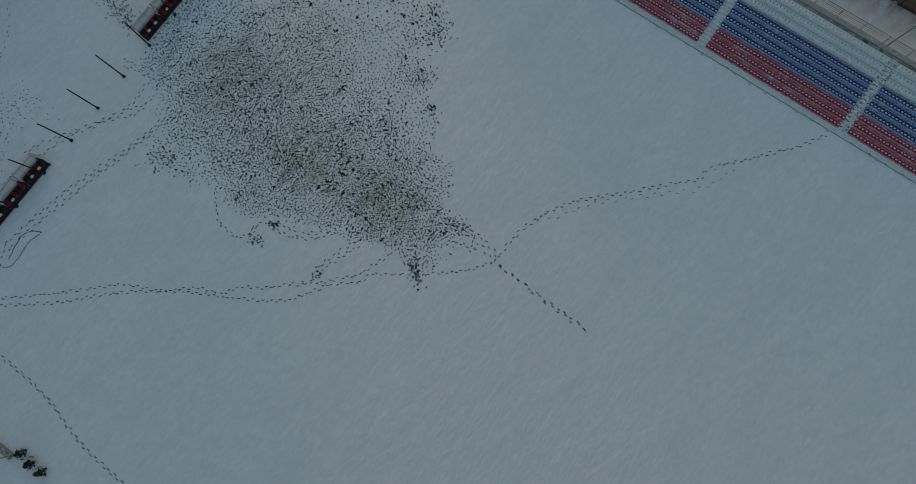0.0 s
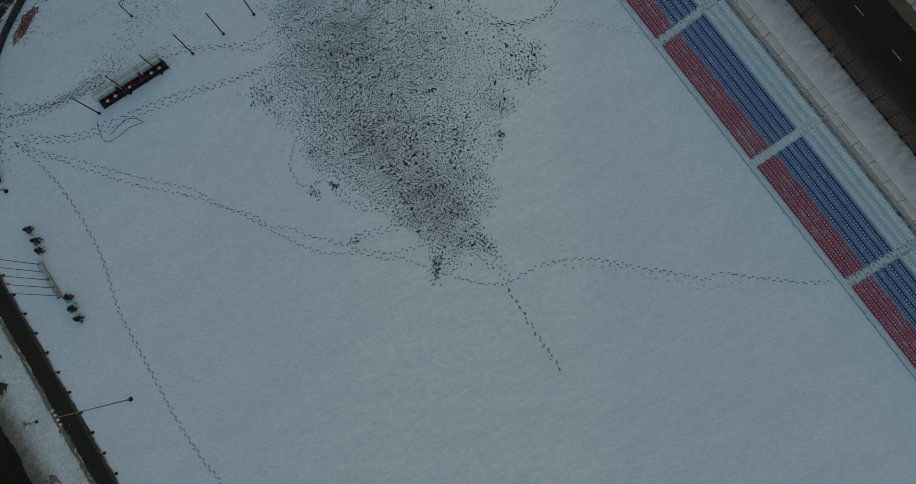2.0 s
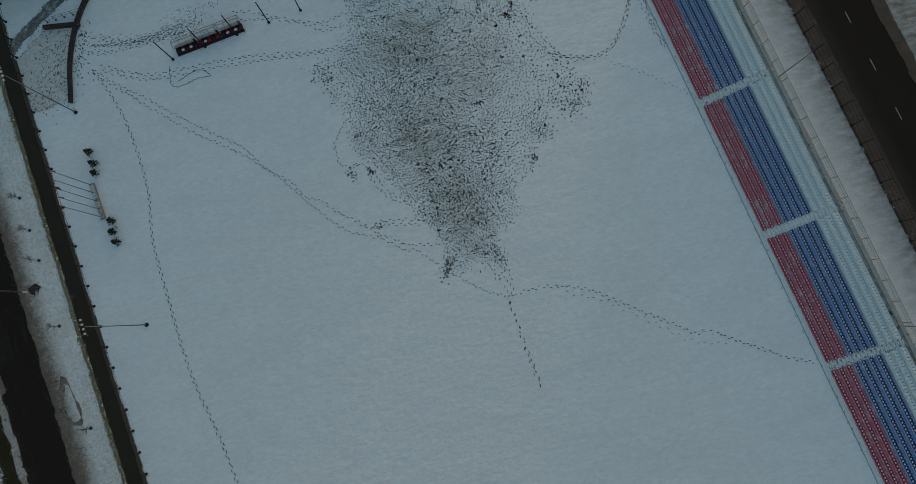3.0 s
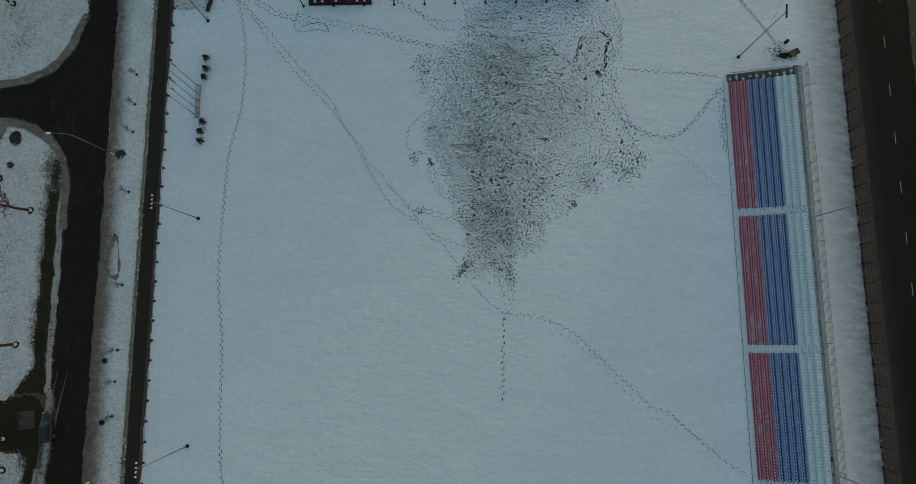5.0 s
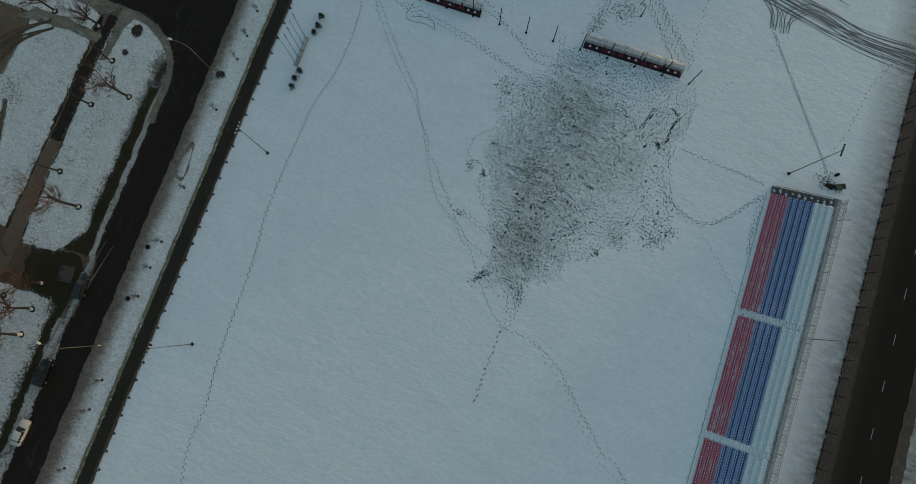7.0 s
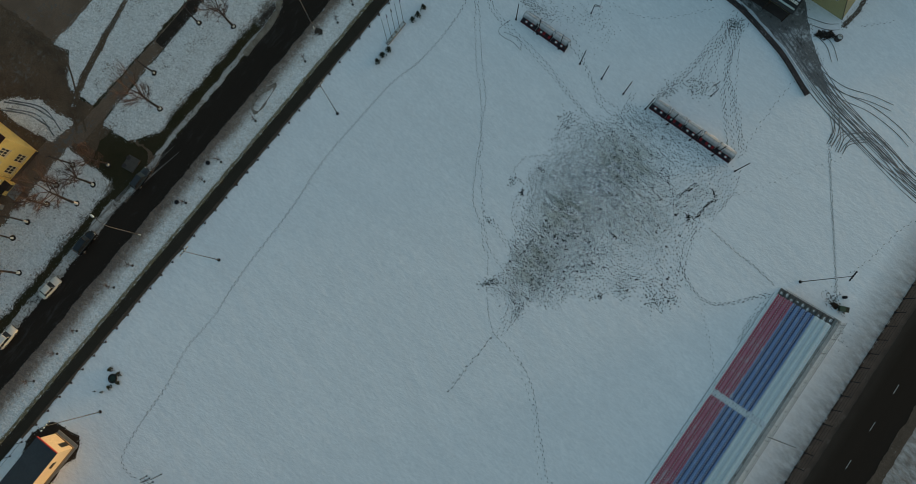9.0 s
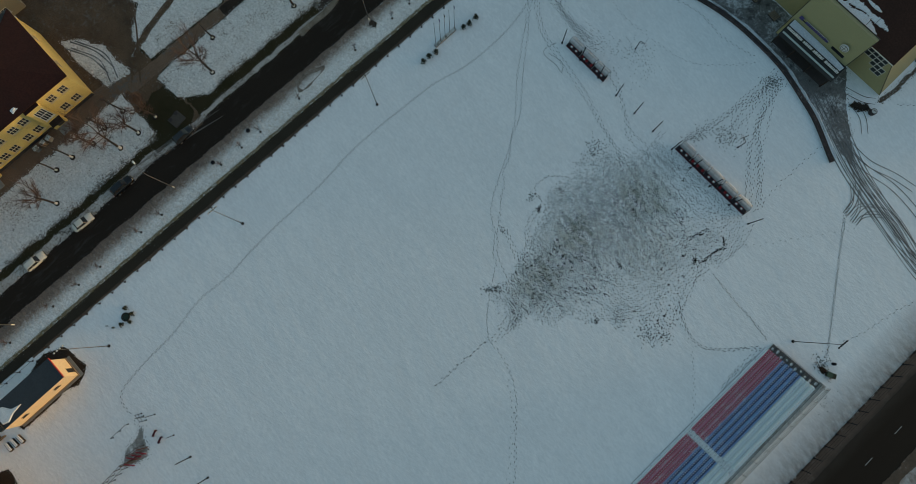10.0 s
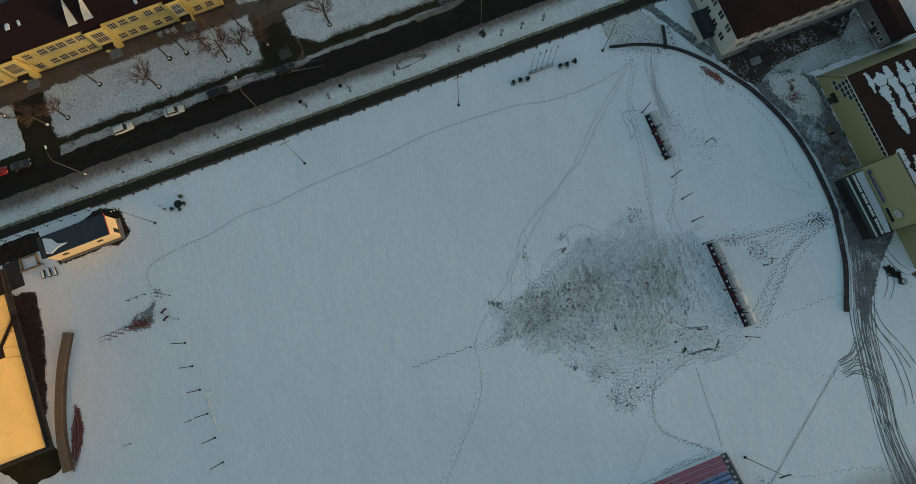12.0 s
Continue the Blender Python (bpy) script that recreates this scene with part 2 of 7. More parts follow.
plaster_yellow = mat("plaster_yellow", (0.68, 0.54, 0.19), (0.60, 0.475, 0.165), 0.35, 0.9, bump=0.15, bscale=8, specks=(((0.42, 0.31, 0.12), 0.7, 0.66, 5, 0.2, 0.4),))
plaster_gold = mat("plaster_gold", (0.74, 0.50, 0.20), (0.68, 0.46, 0.18), 0.15, 0.9, bump=0.1, bscale=6, specks=(((0.50, 0.33, 0.13), 0.16, 0.62, 4, 0.1, 0.4),))
plaster_cream = mat("plaster_cream", (0.74, 0.56, 0.34), (0.68, 0.51, 0.31), 0.5, 0.9, bump=0.1, bscale=8)
plaster_white = mat("plaster_white", (0.52, 0.50, 0.46), (0.44, 0.43, 0.40), 0.4, 0.9, bump=0.15, bscale=8)
panel_olive = mat("panel_olive", (0.33, 0.30, 0.155), (0.305, 0.28, 0.145), 0.2, 0.6, bump=0.05)
roof_brown = mat("roof_brown", (0.036, 0.015, 0.013), (0.027, 0.013, 0.012), 0.3, 0.7, bump=0.1, bscale=3, specks=((SNOW, 0.9, 0.78, 20, 0.2, 0.3),), shine=0.1)
roof_snowy = mat("roof_snowy", (0.054, 0.027, 0.020), (0.040, 0.021, 0.017), 0.3, 0.8, bump=0.1, bscale=3, shine=0.1)
roof_slate = mat("roof_slate", (0.03, 0.035, 0.042), (0.022, 0.026, 0.032), 0.5, 0.6, bump=0.2, bscale=5)
trim_dark = mat("trim_dark", (0.03, 0.03, 0.03), (0.02, 0.02, 0.02), 1.0, 0.6, bump=0.05)
trim_red = mat("trim_red", (0.45, 0.03, 0.02), None, 1.0, 0.6, bump=0.05)
frame_bright = mat("frame_bright", (0.84, 0.86, 0.88), (0.74, 0.76, 0.78), 1.0, 0.6, bump=0.05)
frame_cream = mat("frame_cream", (0.66, 0.57, 0.38), (0.56, 0.48, 0.32), 1.0, 0.6, bump=0.05)
frame_white = mat("frame_white", (0.72, 0.72, 0.68), (0.6, 0.6, 0.57), 1.0, 0.6, bump=0.05)
pane_dark = mat("pane_dark", (0.02, 0.022, 0.025), (0.035, 0.038, 0.04), 0.5, 0.08, bump=0)
sign_violet = mat("sign_violet", (0.08, 0.06, 0.22), None, 1.0, 0.5, bump=0)
sign_pale = mat("sign_pale", (0.55, 0.62, 0.58), None, 1.0, 0.5, bump=0)
bark = mat("bark", (0.060, 0.045, 0.035), (0.04, 0.03, 0.025), 2.0, 0.95, bump=0.8, bscale=14)
twig = mat("twig", (0.11, 0.064, 0.046), (0.08, 0.045, 0.033), 1.0, 0.9, bump=0.2)
whitewash = mat("whitewash", (0.75, 0.73, 0.68), (0.62, 0.6, 0.55), 2.0, 0.9, bump=0.3, bscale=12)
needles = mat("needles", (0.016, 0.022, 0.014), (0.028, 0.034, 0.02), 2.5, 0.9, bump=0.4, bscale=12)
rubber = mat("rubber", (0.015, 0.015, 0.015), None, 2.0, 0.85, bump=0.1)
timber = mat("timber", (0.26, 0.20, 0.14), (0.18, 0.14, 0.10), 2.0, 0.85, bump=0.3, bscale=14)
brick_red = mat("brick_red", (0.30, 0.10, 0.06), (0.2, 0.07, 0.045), 2.0, 0.9, bump=0.4, bscale=14)


# ---- making meshes ----
class Shape:
    """Vertices and faces of one mesh in the making."""

    def __init__(self):
        self.v, self.f, self.m = [], [], []

    def add(self, verts, faces, k=0):
        n = len(self.v)
        self.v.extend(verts)
        self.f.extend(tuple(n + i for i in face) for face in faces)
        self.m.extend([k] * len(faces))
        return self

    def box(self, x0, y0, z0, x1, y1, z1, k=0):
        return self.add([(x, y, z) for z in (z0, z1) for x, y in ((x0, y0), (x1, y0), (x1, y1), (x0, y1))],
                        [(3, 2, 1, 0), (4, 5, 6, 7), (0, 1, 5, 4), (1, 2, 6, 5), (2, 3, 7, 6), (3, 0, 4, 7)], k)

    def soft_box(self, x0, y0, z0, x1, y1, z1, r, k=0):
        """A box whose upright and upper edges are chamfered by r."""
        def ring(e, z):
            a, b, c, d = x0 + e, y0 + e, x1 - e, y1 - e
            return [(a + r, b, z), (c - r, b, z), (c, b + r, z), (c, d - r, z), (c - r, d, z), (a + r, d, z), (a, d - r, z), (a, b + r, z)]
        return self.loft([ring(0, z0), ring(0, z1 - r), ring(r * 0.7, z1)], k)

    def loft(self, rings, k=0, caps=True):
        n = len(rings[0])
        faces = [(a * n + i, a * n + (i + 1) % n, (a + 1) * n + (i + 1) % n, (a + 1) * n + i) for a in range(len(rings) - 1) for i in range(n)]
        if caps:
            faces += [tuple(reversed(range(n))), tuple(range((len(rings) - 1) * n, len(rings) * n))]
        return self.add([tuple(p) for ring in rings for p in ring], faces, k)

    def tube(self, points, radii, n=6, k=0):
        points = [Vector(p) for p in points]
        rings = []
        for i, p in enumerate(points):
            way = (points[min(i + 1, len(points) - 1)] - points[max(i - 1, 0)]).normalized()
            side = way.cross(Vector((0, 0, 1)) if abs(way.z) < 0.9 else Vector((1, 0, 0))).normalized()
            up = side.cross(way)
            r = radii[i] if isinstance(radii, (list, tuple)) else radii
            rings.append([p + r * (math.cos(a) * side + math.sin(a) * up) for a in (2 * math.pi * j / n for j in range(n))])
        return self.loft(rings, k)

    def lump(self, x, y, z, rx, ry, rz, k=0, n=8, rough=0.2, seed=0):
        """A rounded heap that stands on z."""
        rings = []
        for j, (h, w) in enumerate(((0, 1), (0.45, 0.9), (0.8, 0.6), (1.0, 0.2))):
            rings.append([(x + rx * w * math.cos(a) * s, y + ry * w * math.sin(a) * s, z + rz * h) for a, s in
                          ((2 * math.pi * i / n, 1 + rough * noise.noise(Vector((i * 1.7, j * 0.9, seed)))) for i in range(n))])
        return self.loft(rings, k)

    def mesh(self, name, mats, smooth=False):
        me = bpy.data.meshes.new(name)
        me.from_pydata(self.v, [], self.f)
        for m in mats if isinstance(mats, (list, tuple)) else (mats,):
            me.materials.append(m)
        me.polygons.foreach_set("material_index", self.m)
        me.polygons.foreach_set("use_smooth", [smooth] * len(self.f))
        me.update()
        return me


def part(name, shape, mats, parent=None, label="", smooth=False):
    ob = new(name, shape.mesh(name, mats, smooth) if isinstance(shape, Shape) else shape)
    ob.parent = parent
    return tagged(ob, label)


def thing(name, m, label, category, group=""):
    ob = new(name)
    ob.matrix_world = m
    ob.empty_display_size = 0.3
    return tagged(ob, label, category, group)


def wobble(x, y, s=0.0):
    return noise.noise(Vector((x * 0.45, y * 0.45, s))) + 0.6 * noise.noise(Vector((x * 1.7, y * 1.7, s + 9))) + 0.28 * noise.noise(Vector((x * 5.1, y * 5.1, s + 4)))


def dense(points, step, closed=True):
    out = []
    for i in range(len(points) if closed else len(points) - 1):
        a, b = Vector(points[i]), Vector(points[(i + 1) % len(points)])
        n = max(1, int((b - a).length / step))
        out += [a.lerp(b, j / n) for j in range(n)]
    return out if closed else out + [Vector(points[-1])]


def curve(points, step=0.5):
    """A smooth line through some points of the plan."""
    p = [Vector(q) for q in points]
    p = [2 * p[0] - p[1]] + p + [2 * p[-1] - p[-2]]
    out = []
    for i in range(1, len(p) - 2):
        n = max(1, int((p[i + 1] - p[i]).length / step))
        for j in range(n):
            t = j / n
            out.append(0.5 * (2 * p[i] + (p[i + 1] - p[i - 1]) * t + (2 * p[i - 1] - 5 * p[i] + 4 * p[i + 1] - p[i + 2]) * t * t
                              + (3 * p[i] - p[i - 1] - 3 * p[i + 1] + p[i + 2]) * t * t * t))
    return out + [p[-2]]


def patch(name, points, z, m, label, jag=0.22, step=0.3, thick=0.12, round_off=0, flecks=None):
    """A slab of the ground with an uneven outline, its top at z; flecks: reach of the loose
    flecks along its edge, number a metre, and the stuff that shows through inside it."""
    step = 0.14 if flecks else step
    line = dense([Vector((*p[:2], 0)) for p in points], step)
    for _ in range(round_off):
        line = [(line[i - 1] + 2 * line[i] + line[(i + 1) % len(line)]) / 4 for i in range(len(line))]
    line = [(p.x + jag * wobble(p.x, p.y, z * 50), p.y + jag * wobble(p.y, p.x, z * 50 + 5)) for p in line]
    n = len(line)
    s = Shape().add([(x, y, z) for x, y in line] + [(x, y, z - thick) for x, y in line],
                    [tuple(range(n))] + [(i, i + n, (i + 1) % n + n, (i + 1) % n) for i in range(n)])
    if flecks:
        chance = random.Random(int(abs(line[0][0]) * 10) + n)
        area = sum(line[i - 1][0] * line[i][1] - line[i][0] * line[i - 1][1] for i in range(n))
        for i in range(n):
            (ax, ay), (bx, by) = line[i], line[(i + 1) % n]
            way = Vector((bx - ax, by - ay, 0))
            out = Vector((way.y, -way.x, 0)).normalized() * (1 if area > 0 else -1)
            for _ in range(int(1.9 * flecks[1] * way.length + chance.random())):
                e, r = chance.gauss(0, 1.15 * flecks[0]), 0.025 + 0.10 * chance.random() ** 2
                r *= max(0.35, 1 - 0.4 * abs(e) / flecks[0])
                c, turn = Vector((ax, ay, 0)) + out * e + way * chance.random(), chance.uniform(0, 6.28)
                q = [(c.x + r * chance.uniform(0.6, 1.7) * math.cos(turn + a), c.y + r * chance.uniform(0.6, 1.7) * math.sin(turn + a), z + (0.006 + 0.004 * chance.random() if e < 0 else -0.004 * chance.random())) for a in (0, 1.26, 2.51, 3.77, 5.03)]
                if e > 0 or flecks[2]:
                    s.add(q, [(0, 1, 2, 3, 4) if area > 0 else (4, 3, 2, 1, 0)], 1 if e < 0 else 0)
    me = s.mesh(name, [m, flecks[2] or m] if flecks else m)
    if me.polygons[0].normal.z < 0:
        me.flip_normals()
    return tagged(new(name, me), label, name.replace("_", " "), kind="structure")


def strip(name, x0, x1, y0, y1, z, m, label, jag=0.2, slant=0.0, thick=0.12, flecks=None):
    return patch(name, [(x0 + slant * y0, y0), (x1 + slant * y0, y0), (x1 + slant * y1, y1), (x0 + slant * y1, y1)], z, m, label, jag, thick=thick, flecks=flecks)


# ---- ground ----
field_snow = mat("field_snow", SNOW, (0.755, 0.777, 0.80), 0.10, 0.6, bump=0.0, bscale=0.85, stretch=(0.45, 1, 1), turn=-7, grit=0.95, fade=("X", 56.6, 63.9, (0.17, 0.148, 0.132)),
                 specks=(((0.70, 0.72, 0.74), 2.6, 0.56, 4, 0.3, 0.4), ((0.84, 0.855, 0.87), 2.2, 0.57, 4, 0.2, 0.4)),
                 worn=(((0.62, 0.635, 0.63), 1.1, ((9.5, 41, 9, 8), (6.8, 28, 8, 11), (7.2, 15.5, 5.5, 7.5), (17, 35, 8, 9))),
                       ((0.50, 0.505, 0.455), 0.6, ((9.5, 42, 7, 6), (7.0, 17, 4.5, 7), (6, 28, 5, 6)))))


def snow_relief(m, layers):
    """Gives snow its relief: each layer is a noise with its size along and across the wind, its turn, and its height."""
    nt = m.node_tree
    place, total = nt.nodes.new("ShaderNodeNewGeometry").outputs["Position"], None
    for along, across, turn, high in layers:
        size, n, by = nt.nodes.new("ShaderNodeMapping"), nt.nodes.new("ShaderNodeTexNoise"), nt.nodes.new("ShaderNodeMath")
        size.vector_type, by.operation = "TEXTURE", "MULTIPLY"
        size.inputs["Rotation"].default_value, size.inputs["Scale"].default_value = (0, 0, radians(turn)), (along, across, 1)
        n.inputs["Scale"].default_value, n.inputs["Detail"].default_value, n.inputs["Roughness"].default_value, n.inputs["Distortion"].default_value = 1.0, 2.5, 0.55, 0.3
        nt.links.new(place, size.inputs["Vector"])
        nt.links.new(size.outputs[0], n.inputs["Vector"])
        nt.links.new(n.outputs["Fac"], by.inputs[0])
        by.inputs[1].default_value = high
        if total:
            both = nt.nodes.new("ShaderNodeMath")
            nt.links.new(total, both.inputs[0])
            nt.links.new(by.outputs[0], both.inputs[1])
            by = both
        total = by.outputs[0]
    b = nt.nodes.new("ShaderNodeBump")
    b.inputs["Strength"].default_value, b.inputs["Distance"].default_value = 1.0, 1.0
    nt.links.new(total, b.inputs["Height"])
    nt.links.new(b.outputs[0], nt.nodes["Principled BSDF"].inputs["Normal"])


for rough_snow in (snow_specked, lawn_east, verge_snow):
    snow_relief(rough_snow, ((1.1, 0.7, 25, 0.30), (0.4, 0.32, 0, 0.10)))
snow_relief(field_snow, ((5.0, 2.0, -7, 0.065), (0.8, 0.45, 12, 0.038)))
ground = Shape().add([(-2500, -2500, 0), (2500, -2500, 0), (2500, 2500, 0), (-2500, 2500, 0)], [(0, 1, 2, 3)])
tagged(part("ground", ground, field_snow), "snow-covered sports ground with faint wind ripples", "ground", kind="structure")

# west side: fence strip, footpath, verge, road, lawns, lane
strip("ground", -46.2, -45.55, -61.5, 130, 0.03, dead_grass, "brown dead grass along the pitch fence", 0.16, 0.014, flecks=(0.22, 3, None))
strip("pavement", -48.1, -46.0, -130, 130, 0.05, path_asphalt, "dark wet asphalt footpath beside the fence", 0.05, 0.014)
strip("ground", -48.58, -48.03, -130, 130, 0.12, dry_edge, "thin line of dry yellow grass beside the footpath", 0.14, 0.013, flecks=(0.2, 6, verge_snow))
strip("ground", -54.4, -48.4, -130, 130, 0.10, verge_snow, "snow on the roadside verge, brown with dirt towards the road", 0.3, 0.010, flecks=(0.3, 4, dead_grass))
strip("road", -60.2, -54.2, -150, 150, 0.02, asphalt, "dark wet asphalt town road", 0.12, 0.006)
patch("road", [(-58, 20), (-58, 58), (-80, 58), (-80, 30), (-62, 30), (-61.5, 20)], 0.016, asphalt, "asphalt of the road junction", 0.05)
patch("road", [(-59, 33.6), (-59, 40.6), (-120, 40.2), (-120, 34.0)], 0.024, asphalt, "dark wet asphalt side road", 0.15)
strip("ground", -100, -59.9, -125, 33, 0.010, green_mud, "wet ground between the lawns and drives", 0.1)
strip("ground", -61.9, -60.0, -64, -20, 0.05, snow_dirty, "dirty snow on the parking strip", 0.4, flecks=(0.3, 4, drive_mud))
strip("ground", -61.3, -60.4, -9, 23, 0.05, snow_dirty, "dirty snow along the road edge", 0.3, flecks=(0.25, 4, drive_mud))
strip("ground", -64.2, -61.6, -63.5, -19, 0.04, green_mud, "muddy green grass strip beside the parking", 0.35)
strip("ground", -64.0, -61.2, -9, 25, 0.04, green_mud, "muddy green grass strip beside the road", 0.35)
strip("ground", -75.1, -63.4, -64, -17.8, 0.08, lawn_east, "thin snow on the lawn with grass tips", 0.55, flecks=(0.4, 9, green_mud))
patch("ground", [(-73.2, -10.2), (-67, -10.2), (-63.4, -5), (-63.2, 22), (-60.4, 22.5), (-60.6, 27.5), (-63.2, 31), (-68, 33.6), (-72.6, 34), (-73.6, 28)], 0.08,
      lawn_east, "thin snow on the rounded corner lawn", 0.4, round_off=6, flecks=(0.4, 9, green_mud))
patch("ground", [(-61.0, 16), (-59.8, 16), (-59.8, 23.4), (-60.1, 25.8), (-61.3, 29.0), (-63.2, 31.2), (-66.1, 33.2), (-69.8, 34.4), (-73.4, 34.5), (-73.2, 31.5), (-73.3, 24), (-72.2, 24), (-71.6, 30.6), (-70.6, 33.0), (-68.1, 32.7), (-65.7, 31.3), (-63.5, 29.7), (-62.0, 27.9), (-61.1, 25.1), (-60.9, 22)], 0.095,
      slush_brown, "brown slush along the rounded kerb", 0.2, round_off=5, flecks=(0.22, 8, drive_mud))
patch("ground", [(-100, 40.4), (-71.4, 40.3), (-65.1, 41.8), (-60.9, 46.8), (-58.9, 52), (-59.6, 120), (-100, 120)], 0.08, snow_specked, "thin snow on the lawn past the side road", 0.3, round_off=6, flecks=(0.3, 5, green_mud))
patch("ground", [(-100, 39.4), (-84.2, 39.5), (-77.9, 39.2), (-72.1, 39.4), (-67.8, 40.2), (-63.5, 42.3), (-60.5, 46.0), (-58.6, 52), (-59.6, 52), (-61.6, 47.2), (-63.2, 44.4), (-65.6, 42.5), (-69.7, 40.9), (-74.2, 40.8), (-80.4, 40.9), (-84.7, 41.2), (-100, 41.2)], 0.095, slush_brown, "brown slush along the kerb", 0.2, round_off=5, flecks=(0.22, 8, drive_mud))
patch("pavement", [(-76.4, 41), (-74.9, 41), (-74.9, 120), (-76.4, 120)], 0.10, lane_mud, "brown muddy footpath across the lawn", 0.2)
patch("pavement", [(-90, 44), (-76, 43.6), (-76, 45.4), (-90, 45.8)], 0.104, lane_mud, "brown muddy footpath across the lawn", 0.2)
patch("ground", [(-100, -9), (-62, -9), (-59.6, -10), (-59.6, -19), (-62, -20), (-75, -18), (-78.4, -22.4), (-100, -23)], 0.026, drive_mud, "dark muddy driveway", 0.5)
patch("ground", [(-120, -24), (-88, -22), (-83.4, -12), (-82.4, -8), (-90, -2), (-92, 8), (-120, 8)], 0.0245, drive_mud, "dark muddy ground behind the driveway", 0.5)
patch("ground", [(-71, -10), (-62.4, -9.4), (-60.6, -12), (-60.8, -18.4), (-63, -19.6), (-70.6, -17.4)], 0.034, green_mud, "dark green wet grass beside the driveway", 0.5, round_off=2, flecks=(0.5, 4, None))
strip("pavement", -79.3, -74.9, -110, -14, 0.036, lane_mud, "wet brown service lane in front of the school", 0.25)
patch("pavement", [(-76.6, -16), (-73.6, -16), (-73.6, 0), (-73.3, 33.6), (-75.8, 33.6), (-76.2, 0)], 0.038, lane_mud, "wet brown lane behind the lawn", 0.2)
patch("ground", [(-92.4, -19.6), (-89.5, -16.1), (-84.8, -13.9), (-77.3, -13.5), (-78.4, -18.6), (-85.8, -19.9)], 0.06, snow_specked, "patch of snow with wheel marks beside the driveway", 0.45, round_off=5, flecks=(0.4, 8, drive_mud))
patch("ground", [(-83, -9), (-76.8, -8.6), (-76.4, 28), (-88, 28), (-88.5, 16), (-91, 13), (-91, -4), (-88, -3)], 0.07, snow_specked, "thin snow on the lawn behind the lane", 0.38, round_off=4, flecks=(0.45, 8, drive_mud))
patch("ground", [(-86.6, 12), (-84.6, 2), (-82.6, -6), (-80.2, -11.4), (-79.2, -11.2), (-81.2, -5.6), (-83.4, 2.4), (-85.6, 12)], 0.078, drive_mud, "muddy wheel track across the snowy lawn", 0.3, round_off=3, flecks=(0.35, 7, snow_trodden))
patch("pavement", [(-75.3, 26.6), (-75.0, 28.2), (-81.5, 29.2), (-88, 29.4), (-92, 26), (-88, 27), (-81, 27.2)], 0.085, slush_brown, "brown slushy track over the lawn", 0.25, flecks=(0.25, 8, drive_mud))
patch("ground", [(-74.9, 32.6), (-73.0, 32.4), (-73.2, 21), (-72.9, 8), (-75.9, 8), (-75.9, 20.9), (-75.3, 29.1)], 0.055, bare_soil, "dark wet end of the lane", 0.25, round_off=3)
patch("ground", [(-62.6, 27.8), (-61.9, 27.4), (-61.3, 26.1), (-61.1, 22.4), (-62.5, 22.6), (-63.1, 24.4), (-62.8, 25.8)], 0.098, yard_soil, "bare soil at the edge of the corner lawn", 0.35, round_off=2, flecks=(0.35, 9, snow_trodden))
patch("ground", [(-120, -4), (-91, -4), (-88.5, 16), (-88, 27), (-100, 33), (-120, 33)], 0.03, lane_mud, "dark rutted yard", 0.5)
patch("ground", [(-100, 28.4), (-77.0, 28.6), (-76.6, 32.4), (-79, 33.6), (-100, 33.9)], 0.072, snow_specked, "thin snow on the lawn beside the side road", 0.35, round_off=4, flecks=(0.45, 8, drive_mud))
patch("ground", [(-100, 33.0), (-79, 32.8), (-76.9, 31.6), (-74.2, 33.4), (-72.6, 34.3), (-76, 34.7), (-100, 34.9)], 0.076, slush_brown, "brown slush along the side road", 0.25, round_off=4, flecks=(0.25, 8, drive_mud))
patch("ground", [(-60.7, -21), (-60.1, -21), (-59.8, -14.5), (-60.1, -8.4), (-60.9, -8.4), (-60.9, -15)], 0.048, snow_dirty, "ridge of slush past the driveway mouth", 0.3, round_off=3, flecks=(0.3, 8, drive_mud))
patch("ground", [(-75, -110), (-64, -110), (-63.6, -71), (-74.6, -71)], 0.082, snow_specked, "thin snow on the lawn", 0.4)
patch("ground", [(-75.2, -71), (-59.8, -70), (-59.8, -65), (-75.2, -64.4)], 0.028, green_mud, "muddy driveway to the school", 0.4)
for y, r in ((28.1, 0.8),):
    patch("ground", [(-51.9 + r * math.cos(a), y + r * math.sin(a)) for a in (i * 0.6283 for i in range(10))], 0.125, yard_soil, "bare trodden soil round the street lamp", 0.35, flecks=(0.3, 8, None))
patch("ground", [(-52.3, 15.4), (-53.6, 12.0), (-53.4, 8.7), (-51.2, 7.7), (-50.7, 10.2), (-51.7, 15.1)], 0.122, leaf_ring, "frozen puddle ringed with dead leaves on the verge", 0.3, round_off=3)
patch("ground", [(-52.1, 14.2), (-52.9, 11), (-52.5, 9), (-51.3, 8.8), (-51.4, 13.4)], 0.134, verge_snow, "ice of a frozen puddle", 0.3, round_off=3)
for x, y, r in ((-69.1, 31.1, 1.15), (-69.6, 26.5, 0.55)):
    patch("ground", [(x + r * math.cos(a), y + r * math.sin(a)) for a in (i * 0.6283 for i in range(10))], 0.10, yard_soil, "round bed of bare soil in the lawn", 0.3, flecks=(0.25, 8, None))

